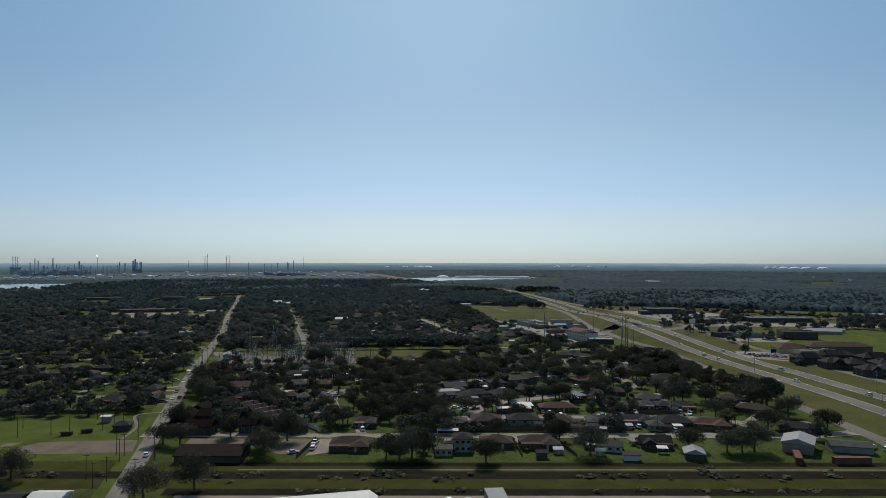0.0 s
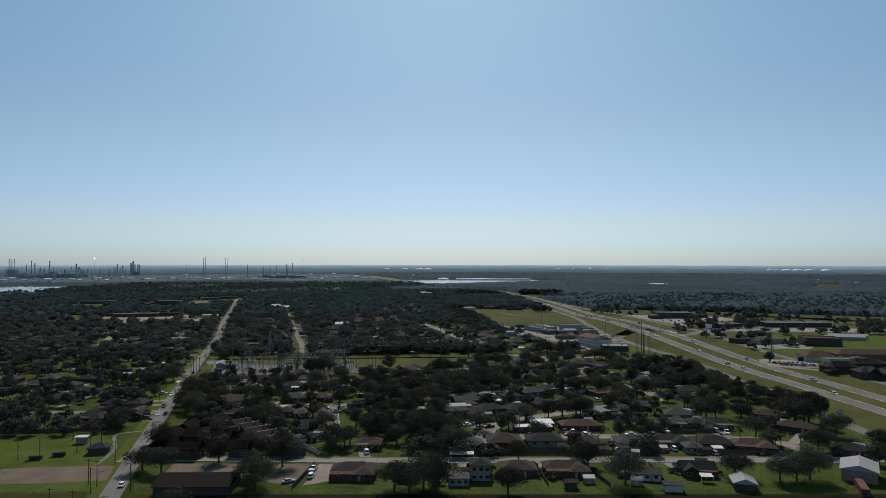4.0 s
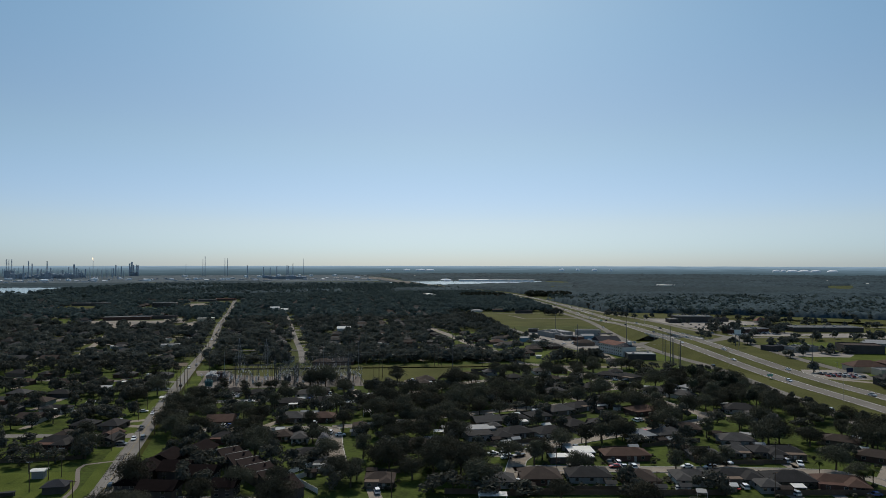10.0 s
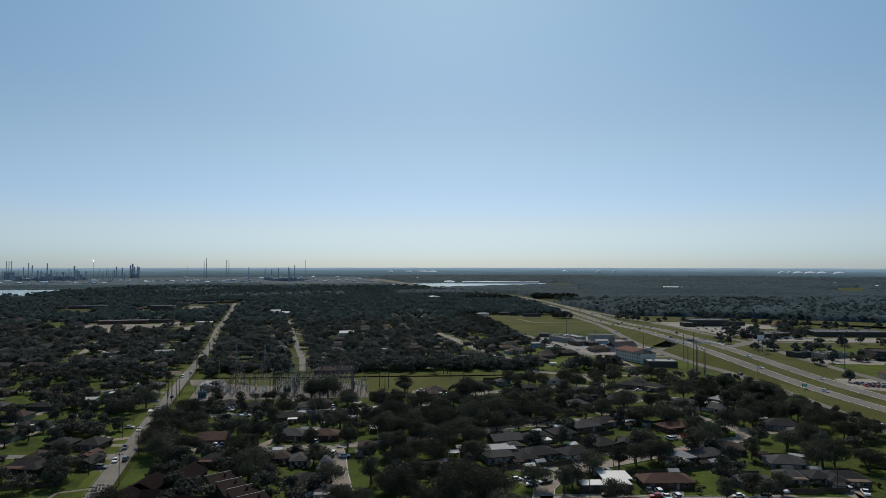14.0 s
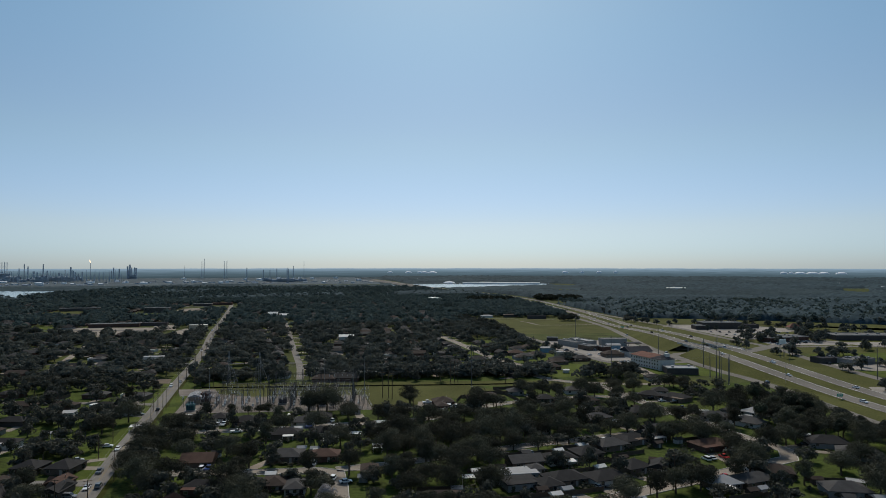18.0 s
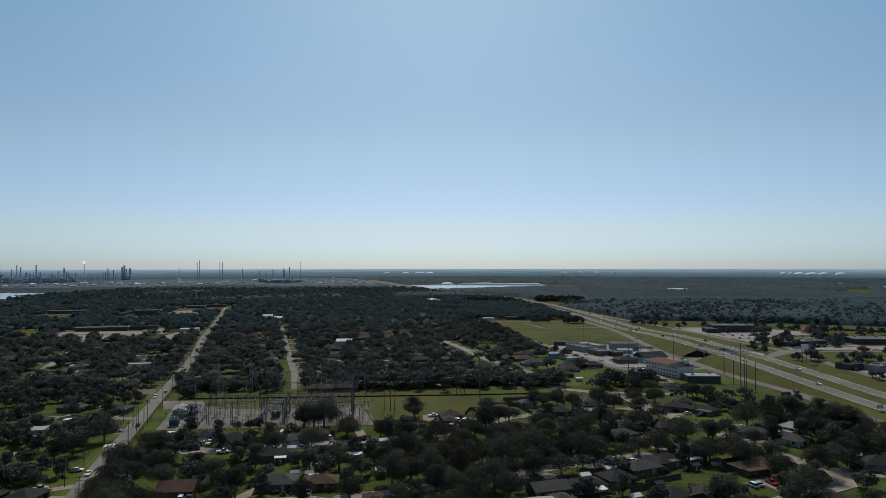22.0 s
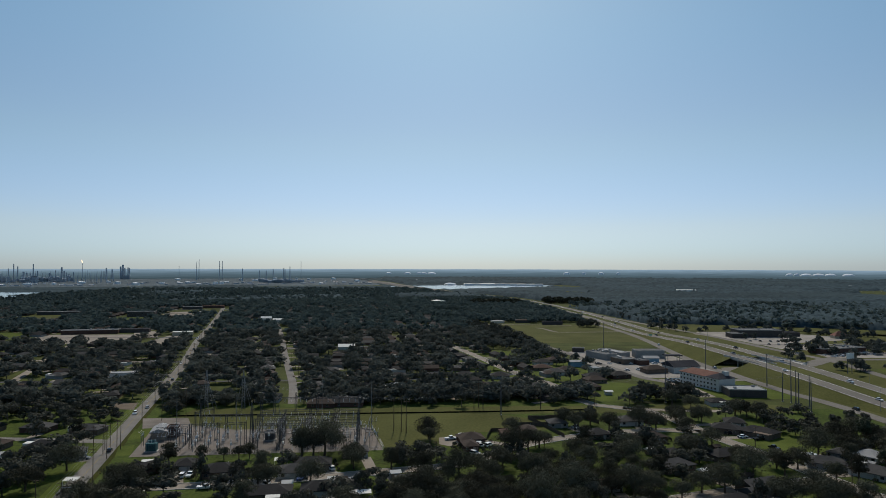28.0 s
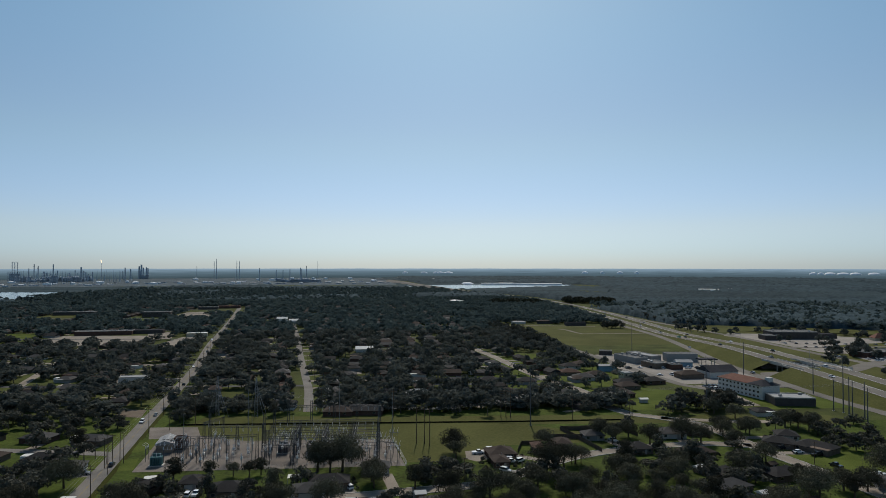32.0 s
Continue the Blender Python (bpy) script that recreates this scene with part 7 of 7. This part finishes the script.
TREES = []
for i, (w, h, n, lumps) in enumerate(((11, 9.5, 3900, 28), (13, 10.5, 4900, 36), (9, 9, 3100, 22), (8, 10.5, 3100, 22), (12, 8.5, 4000, 31), (7, 7, 2000, 15))):
    v, f = leaf_cloud(100 + i, w, h, round(n * 1.3), 0.145, lumps, 0.2 + 0.04 * (i % 3), 0.75)
    TREES.append((big_mesh("crown", v, f, M["leaf"]), trunk_shape(i, h, 0.32, spread=w * 0.24).mesh("trunk", M["bark"]), w, "broad dark-leaved live oak" if w > 9 else "rounded dark-leaved shade tree", "tree"))
for i, (w, h, n) in enumerate(((7.5, 14.5, 2600), (6.5, 12, 2000))):
    v, f = leaf_cloud(200 + i, w, h, n, 0.24, 16, 0.34, 1.0)
    TREES.append((big_mesh("crown", v, f, M["needle"]), trunk_shape(20 + i, h, 0.28, 3, 1.0, 0.45).mesh("trunk", M["bark"]), w, "tall dark pine", "pine tree"))


def tree(kind, x, y, size=1.0, rz=0.0, where="among suburban houses"):
    crown, trunk, w, word, cat = TREES[kind]
    ob = thing("tree", f"{word} with a bare trunk {where}", cat, x, y, 0, rz, "neighbourhood trees")
    ob.scale = (size, size, size * (0.92 + 0.16 * ((x * 7.3 + y * 3.1) % 1)))
    part("trunk", trunk, None, ob)
    part("crown", crown, None, ob)
    return ob


def scatter(poly, per, seed, gap):
    """Random places in a polygon, about one in per square metres, no two closer than gap."""
    r = np.random.default_rng(seed)
    xs, ys = zip(*poly)
    x0, x1, y0, y1 = min(xs), max(xs), min(ys), max(ys)
    n = int((x1 - x0) * (y1 - y0) / per * 1.6)
    p = np.stack([r.uniform(x0, x1, n), r.uniform(y0, y1, n)], 1)
    p = p[inside(poly, p[:, 0], p[:, 1])]
    cells, keep = {}, []
    for q in p:
        c = (int(q[0] // gap), int(q[1] // gap))
        if all(math.hypot(q[0] - o[0], q[1] - o[1]) >= gap for i in (-1, 0, 1) for j in (-1, 0, 1) for o in cells.get((c[0] + i, c[1] + j), ())):
            cells.setdefault(c, []).append(q)
            keep.append(q)
    return np.array(keep)


def tree_stuff(name, places, seed, n, leaf, mat, label, h=(7, 11), w=(8, 12), trunks=True):
    """Many trees joined into one object."""
    r = np.random.default_rng(seed)
    forms = [leaf_cloud(300 + seed + i, 1.0, 1.0, n, leaf, 9, 0.12) for i in range(10)]
    vs, fs, k = [], [], 0
    for p in places:
        v, f = forms[r.integers(len(forms))]
        a, sw, sh = r.uniform(0, math.tau), r.uniform(*w), r.uniform(*h)
        ca, sa = math.cos(a), math.sin(a)
        vs.append(np.stack([(v[:, 0] * ca - v[:, 1] * sa) * sw + p[0], (v[:, 0] * sa + v[:, 1] * ca) * sw + p[1], v[:, 2] * sh], 1))
        fs.append(f + k)
        k += len(v)
        if trunks:
            t = np.array([(-.35, 0, 0), (.35, 0, 0), (0, 0, sh * .6), (0, -.35, 0), (0, .35, 0), (0, 0, sh * .6)]) + (p[0], p[1], 0)
            vs.append(t)
            fs.append(np.array([(0, 1, 2), (3, 4, 5)]) + k)
            k += 6
    me = big_mesh(name, np.concatenate(vs), np.concatenate(fs), mat)
    return tagged(new(name, me), label, "trees", kind="stuff")


PLANTED = []


def plant(where, kinds, size, *pts):
    """Trees at chosen places."""
    for i, (x, y) in enumerate(pts):
        if inside(CORNER_LAWN, x, y) or any(math.hypot(x - a, y - b) < 0.75 * c for a, b, c in HOUSE_SPOTS) or any(math.hypot(x - a, y - b) < 4.2 for a, b in PLANTED):
            continue
        PLANTED.append((x, y))
        tree(kinds[i % len(kinds)], x, y, size * (0.9 + 0.2 * ((x * 3.7 + y * 1.3) % 1)), (x * 37 + y * 11) % 360, where)
        BLOCKED_SPOTS.append((x, y, 3.5))


plant("beside the ditch", (1, 0, 4), 1.15, (-64, 222), (-52, 296.5), (-35, 279), (-26.6, 289), (20, 255), (15, 258), (25, 258), (-70, 285), (-78, 289), (29.7, 257.6), (53, 250), (158, 251.5), (164, 253), (152, 252), (139, 259), (96, 255), (-69, 281), (-32.8, 267), (-117, 247))
plant("beside the street", (1, 0), 1.2, (36, 318), (42, 325), (30, 328), (40, 303), (26, 320), (33, 335))
plant("beside the street", (0, 2, 3), 1.0, (89.7, 277), (65, 287), (116.4, 313.5), (83, 352), (-4, 310), (-25, 390), (-43.6, 350), (82, 346), (94.8, 353), (103.4, 357), (118, 362), (131, 367), (140.6, 374), (163, 440), (174, 443), (184, 411))
plant("on the sandy verge", (0, 4), 1.2, (217, 282), (190, 285), (178.5, 310.5), (225.5, 386.8), (214.5, 306.8), (175, 348), (174, 369), (209, 473), (211, 437), (205, 420), (202, 445), (196, 480))
plant("beside the frontage road", (1, 3, 0), 1.45, (214, 328), (219, 332), (210, 334), (215, 337))
plant("beside the frontage road", (6, 7), 1.0, (221, 326), (209, 327), (222, 352), (218, 360), (213, 455), (206, 441))
plant("west of the road", (0, 1, 3), 1.1, (-133, 388), (-107, 381), (-119.5, 378), (-127, 462), (-123, 485), (-140, 534), (-112, 362), (-50, 229), (-118, 239), (-82, 436), (-89, 452), (-86, 488), (-77, 372))
hug = [(float(np.interp(y, [p.y for p in MAIN], [p.x for p in MAIN])) + o, y) for y, o in ((394, 10), (400, 15), (405, 9), (412, 11), (418, 17), (421, 9.5), (429, 10), (434, 16), (438, 9), (446, 11), (452, 15))]
plant("east of the road", (1, 0, 4, 3), 0.95, *hug)
plant("south of the substation", (3, 2, 1), 1.45, (-35, 496), (-30, 492.5), (-25.5, 496))
plant("south of the substation", (3, 2), 0.7, (-74, 491), (-60, 493), (-56, 495), (-66, 494), (-12, 493))
plant("south of the substation", (3, 2), 1.1, (-47, 470), (-26, 452), (-22, 368), (-10, 389), (1.6, 474), (20, 510), (-49, 402))
plant("near the easement", (0, 2, 4), 1.02, (60, 524), (61, 494), (67, 499), (90, 538), (96, 534), (103, 537), (108, 524), (92, 527), (147, 534), (161, 536), (191, 545), (193, 540), (186, 548), (198, 545), (160, 458), (137, 456), (87, 464), (69, 413), (60, 424), (98, 428), (109, 436), (120, 444), (135, 454), (78, 470), (99, 475), (84, 484), (45, 470), (38, 455), (52, 440), (70, 448), (77.6, 481), (100, 473), (131.5, 524), (144, 518), (140, 465), (144.6, 495), (152.5, 460), (167, 477), (85, 422), (97, 425.5))
plant("south of the substation", (1, 0), 1.0, (-14, 483), (-47, 461), (-28, 459), (1.4, 471), (20, 518), (13, 466), (26, 459), (34.6, 467))

plant("between the streets", (0, 2, 3, 4), 1.0, (176, 296), (130, 321), (140, 320), (71, 335), (-4, 306), (34, 327), (66, 328), (81, 319), (114, 313), (130, 312), (136, 307), (96, 357), (83, 353), (-18, 364), (-2, 318), (-14, 345), (18, 316), (30, 314), (22, 342), (57.5, 336), (129, 366), (112.5, 364), (153, 360), (171, 346))
plant("along the drives", (1, 0, 4, 2), 1.05, (180, 348), (190, 342), (180, 312), (212, 332), (227, 368), (226, 385), (-42, 310), (-28, 308), (-79, 314), (-115, 365), (-75, 388), (-47, 367), (-89, 400), (-61, 420), (-88, 398), (-50, 388), (-78, 372), (-11, 390), (116, 380), (129, 368), (145, 380), (113, 358), (156, 359), (175, 370), (94, 354))
plant("along the drives", (0, 1, 3, 4), 1.05, (71, 416), (60, 422), (11, 375), (40, 366), (25, 393), (117, 435), (99, 448), (-96, 463), (-43, 457), (-25, 451), (-48, 437), (-15, 428), (8, 425), (68, 416), (97, 425), (90, 435), (120, 443), (136, 449), (150, 451), (171, 457), (-13, 477), (53, 489), (86, 495), (127, 481), (129, 424), (142, 417), (181, 456), (211, 471))
belt = scatter([(196, 345), (222, 345), (226, 400), (228, 470), (205, 500), (180, 490), (180, 440), (188, 400)], 62, 31, 5.5)
belt = [tuple(q) for q in belt[is_free(belt[:, 0], belt[:, 1], 1.0)]]
plant("near the frontage road", (1, 0, 3, 4, 6), 1.0, *[(float(x), float(y)) for x, y in belt][:25])
plant("by the drive", (1, 0, 4), 1.0, (126, 531), (150, 542), (167, 498), (201, 490), (54, 457), (66, 452), (80, 447), (166, 580), (172, 569), (178, 456))

# palms in front gardens: a thin ringed trunk and a ball of arching fronds
palm_trunk = Shape()
for i in range(8):
    palm_trunk.frustum(0.04 * i, 0, i * 0.72, (i + 1) * 0.72, 0.17 - 0.006 * i, 0.15 - 0.006 * i, 7, dx=0.04)
palm_trunk = palm_trunk.mesh("trunk", M["bark"])
palm_fronds = Shape()
r15 = random.Random(15)
for i in range(22):
    a, up = i * 2.4, r15.uniform(-0.5, 1.0)
    side = Vector((-math.sin(a), math.cos(a), 0))
    spine = [Vector((0.32 + math.cos(a) * 2.1 * t, math.sin(a) * 2.1 * t, 5.75 + up * 1.6 * t - 1.5 * t * t)) for t in (0, 0.3, 0.65, 1.0)]
    for (p, q), (w0, w1) in zip(zip(spine, spine[1:]), ((0.08, 0.34), (0.34, 0.3), (0.3, 0.03))):
        for k in (-1, 1):
            palm_fronds.poly([tuple(p), tuple(q), tuple(q + side * k * w1 - Vector((0, 0, w1 * 0.5))), tuple(p + side * k * w0 - Vector((0, 0, w0 * 0.5)))])
palm_fronds = palm_fronds.mesh("fronds", M["frond"])
for x, y, size in ((173.9, 290.9, 1.0), (177.4, 290.2, 1.1), (168.6, 306, 0.9), (103.8, 360, 1.2), (179, 296.5, 1.0), (57.5, 513, 0.9), (65.3, 498.2, 1.0), (69.4, 499.4, 1.0), (94, 356.5, 1.0)):
    ob = thing("palm_tree", "slender fan palm in a front garden", "palm tree", x, y, 0, x * 31 % 360, "palms")
    ob.scale = (size, size, size)
    part("trunk", palm_trunk, None, ob)
    part("fronds", palm_fronds, None, ob, "arching green palm fronds")

# a pale flowering tree at the end of the cul-de-sac
TREES.append((big_mesh("crown", *leaf_cloud(400, 8, 8, 2200, 0.22, 14), M["blossom"]), TREES[2][1], 8, "pale flowering tree", "tree"))
plant("by the cul-de-sac", (8,), 1.0, (-15.7, 355))
plant("beside the townhouses", (1, 0, 3), 1.05, (-12, 330), (5, 335), (0, 345), (10, 328), (-8, 318), (16, 338), (18, 318))
plant("west of the road", (1, 0), 1.1, (-85, 386), (-54, 407.6), (-44, 355), (-75.7, 414), (-52, 376))

bend_trees = np.array([(181, 504), (176, 482), (178, 471), (205, 498), (218, 500), (209, 467), (232, 483), (227, 465), (200, 449), (195, 433), (174, 446), (133, 422), (144, 424), (148, 419), (189, 446), (172, 431), (253, 496), (229, 490), (179, 410), (165, 402), (150, 401), (153, 412)])
bend_trees = bend_trees[is_free(bend_trees[:, 0], bend_trees[:, 1], 0.5)]
plant("near the street bend", (1, 0, 3, 4), 1.15, *[(float(x), float(y)) for x, y in bend_trees])
grove = np.array([(5, 410), (12, 416), (20, 422), (8, 426), (27, 430), (16, 434), (35, 424), (2, 390), (12, 386), (24, 392), (34, 396), (41, 402), (22, 400), (6, 378), (18, 376), (30, 382), (44, 390), (38, 378), (46, 436), (40, 430), (26, 366), (12, 364), (38, 362), (2, 430), (30, 440)], float)
grove = grove[is_free(grove[:, 0], grove[:, 1], 0.8)]
plant("among suburban houses", (1, 0, 3, 4), 1.05, *[(float(x), float(y)) for x, y in grove])

TOWN = [(-360, 262), (236, 262), (226, 330), (236, 420), (250, 560), (190, 560), (120, 600), (110, 640), (-360, 600)]
DENSE = [(5, 395), (36, 392), (62, 412), (90, 434), (100, 456), (108, 490), (92, 486), (62, 474), (22, 468), (0, 462), (6, 440)]
thick = scatter(DENSE, 70, 33, 6.2)
thick = thick[is_free(thick[:, 0], thick[:, 1], 0.8)]
r7 = random.Random(7)
for x, y in thick[:50]:
    tree(r7.choice((0, 0, 1, 1, 2, 3, 4)), x, y, r7.uniform(0.8, 1.25) if y < 440 else r7.uniform(0.55, 0.85), r7.uniform(0, 360), "in a grove")
    BLOCKED_SPOTS.append((x, y, 3.0))
spots = scatter(TOWN, 60, 3, 5.6)
spots = spots[is_free(spots[:, 0], spots[:, 1], 1.6)]
luck = rng.uniform(0, 1, len(spots))
thin = (spots[:, 0] > -60) & (luck < np.where(spots[:, 0] < 50, 0.48, np.where(spots[:, 1] < 345, 0.88, 0.7)))
thin |= (spots[:, 0] <= -60) & (luck < 0.25)
thin |= (spots[:, 0] > 188) & (spots[:, 1] < 345) & (luck < 0.8)
thin |= (spots[:, 1] > 494) & (spots[:, 1] < 575) & (spots[:, 0] > -70) & (spots[:, 0] < 100)
thin |= (spots[:, 0] > 47) & (spots[:, 0] < 82) & (spots[:, 1] > 303) & (spots[:, 1] < 364)
spots = spots[~thin]
rest = spots
tree_stuff("trees_midtown", rest, 1, 640, 0.04, M["leaf_mid"], "dense dark shade trees between the middle blocks", h=(6, 10), w=(7, 12.5))
FAR1 = [(-420, 600), (130, 600), (175, 560), (200, 560), (170, 650), (160, 800), (150, 930), (130, 1000), (-600, 1000)]
p = scatter(FAR1, 78, 4, 5.8)
p = p[is_free(p[:, 0], p[:, 1], 1.2)]
p = p[~((p[:, 0] > 62) & (p[:, 1] < 820) & (rng.uniform(0, 1, len(p)) < 0.55))]
p = p[np.sin(p[:, 0] / 17 + p[:, 1] / 60) * np.sin(p[:, 1] / 26 + p[:, 0] / 80) < 0.62]
p = np.concatenate([p, scatter([(-42, 600), (20, 598), (130, 596), (128, 620), (-42, 622)], 42, 41, 5)])
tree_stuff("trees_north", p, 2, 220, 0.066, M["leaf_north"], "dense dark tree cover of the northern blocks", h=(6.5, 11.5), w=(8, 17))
FAR2 = [(-600, 1000), (128, 1000), (120, 1100), (140, 1140), (300, 1110), (345, 1350), (345, 1800), (60, 1800), (-200, 1700), (-960, 1610)]
p = scatter(FAR2, 84, 5, 6.2)
p = p[is_free(p[:, 0], p[:, 1], 1.0)]
p = p[np.sin(p[:, 0] / 29 + p[:, 1] / 70) * np.sin(p[:, 1] / 47 + p[:, 0] / 90) < 0.75]
tree_stuff("trees_far", p, 3, 84, 0.11, M["leaf_far"], "distant unbroken tree cover of the town, blue-tinted for haze", h=(7, 11), w=(9, 17), trunks=False)
east_trees = np.array([(397, 784), (402, 788), (408, 783), (413, 786), (471, 830), (478, 836), (484, 834), (457, 790), (453, 772), (466, 779), (460, 784), (508, 927), (516, 926), (517, 890), (551, 907), (351, 1032), (360, 1017), (367, 996), (373, 982), (386, 971), (356, 1024), (363, 1005), (400, 898), (411, 897), (448, 893), (406, 816), (355, 756), (364, 686), (370, 686), (366, 648), (377, 653), (403, 675), (396, 672), (409, 678), (399, 680), (351, 602), (349, 593), (353, 688), (386, 660), (412, 668), (378, 616), (395, 619), (404, 618), (413, 612), (319, 522), (330, 470), (326, 461), (430, 855), (413, 848), (421, 799), (409, 770), (390, 796), (367, 603), (396, 608), (387, 680), (415, 700), (509, 837), (497, 876), (384, 786), (412, 809), (411, 774), (415, 753), (448, 770), (443, 897), (352, 748), (352, 733), (363, 680)])
# east side: a wood, rows and single trees between the car parks
p = np.concatenate([scatter([(486, 692), (459, 632), (478, 584), (540, 600), (640, 690), (740, 770), (660, 800), (560, 745)], 60, 6, 5.5),
                    scatter([(388, 1000), (640, 880), (900, 740), (1000, 720), (700, 960), (480, 1090), (388, 1080)], 900, 7, 12),
                    scatter([(345, 420), (350, 540), (384, 690), (600, 690), (620, 560), (480, 420)], 170, 8, 7),
                    scatter([(388, 700), (388, 985), (470, 1000), (640, 890), (720, 760), (560, 700)], 600, 9, 9),
                    scatter([(350, 1030), (350, 1250), (385, 1250), (385, 1030)], 160, 10, 7),
                    scatter([(392, 772), (398, 812), (414, 812), (410, 772)], 90, 11, 6), scatter([(455, 788), (455, 815), (480, 818), (482, 795)], 70, 12, 6)])
p = np.concatenate([p[is_free(p[:, 0], p[:, 1], 2.0)], east_trees])
tree_stuff("trees_east", p, 4, 170, 0.085, M["leaf_north"], "dark trees between the eastern car parks", h=(6, 11), w=(7, 12))
p = np.concatenate([scatter([(150, 583), (186, 583), (188, 604), (160, 606), (148, 596)], 36, 13, 4.5), scatter([(262, 1050), (290, 1052), (288, 1068), (264, 1066)], 30, 14, 4), scatter([(128, 900), (160, 888), (150, 1010), (128, 1090), (110, 1090)], 60, 15, 5)])
tree_stuff("trees_clumps", p, 5, 300, 0.06, M["leaf_mid"], "dense clumps of trees around the hotel and meadow", h=(8, 12), w=(8, 12))
p = np.concatenate([scatter([(367, 1600), (460, 1560), (480, 1640), (380, 1690)], 60, 16, 5), scatter([(198, 1545), (296, 1535), (310, 1600), (210, 1620)], 60, 17, 5)])
tree_stuff("pine_grove", p, 6, 60, 0.15, M["needle"], "dark pine groves beside the highway", h=(9, 13), w=(9, 13), trunks=False)
# the ragged near edge of the eastern woods, and scrub trees over the marsh
p = scatter([(388, 1100), (640, 980), (900, 830), (1250, 700), (1500, 760), (1300, 1150), (900, 1500), (388, 1560)], 260, 18, 9)
q = scatter([(-880, 1660), (-200, 1720), (60, 1800), (330, 1820), (160, 2500), (-820, 2500)], 420, 19, 11)
p = np.concatenate([p, q[~inside(LAKE, q[:, 0], q[:, 1]) & (np.abs(q[:, 0] - np.interp(q[:, 1], [k.y for k in HW], [k.x for k in HW])) > 40)]])
tree_stuff("trees_woods_edge", p, 9, 44, 0.15, M["leaf_far"], "ragged dark haze-tinted trees along the edge of woods and marsh", h=(7, 12), w=(9, 16), trunks=False)

# weeds and brush along the two ditches
r13 = np.random.default_rng(13)
n = 190
bx = np.repeat(r13.uniform(-230, 215, n // 5), 5) + r13.normal(0, 3.0, n // 5 * 5)
n = len(bx)
bo = np.where(r13.uniform(0, 1, n) < 0.7, r13.normal(239.5, 2.4, n), r13.normal(224, 0.8, n))
clear_of_road = lambda x, y: np.abs(x - np.interp(y, [q.y for q in MAIN], [q.x for q in MAIN])) > 7
by = bo - 0.106 * bx
keep = clear_of_road(bx, by)
tree_stuff("ditch_weeds", np.stack([bx, by], 1)[keep], 7, 30, 0.15, M["leaf"], "dark weeds and brush along the ditches", h=(0.4, 1.4), w=(1.4, 4.4), trunks=False)

# garden shrubs and hedges
q = scatter([(-150, 300), (-60, 262), (212, 262), (222, 330), (215, 480), (180, 540), (-60, 500), (-150, 520)], 14, 21, 2.4)
by_house = np.array([min(math.hypot(x - a, y - b) - c for a, b, c in HOUSE_SPOTS) for x, y in q])
q = q[is_free(q[:, 0], q[:, 1], 0.2) & (by_house < 4.0)]
tree_stuff("garden_shrubs", q, 8, 34, 0.17, M["leaf"], "low dark shrubs and hedges in the gardens", h=(0.8, 2.4), w=(1.2, 3.6), trunks=False)
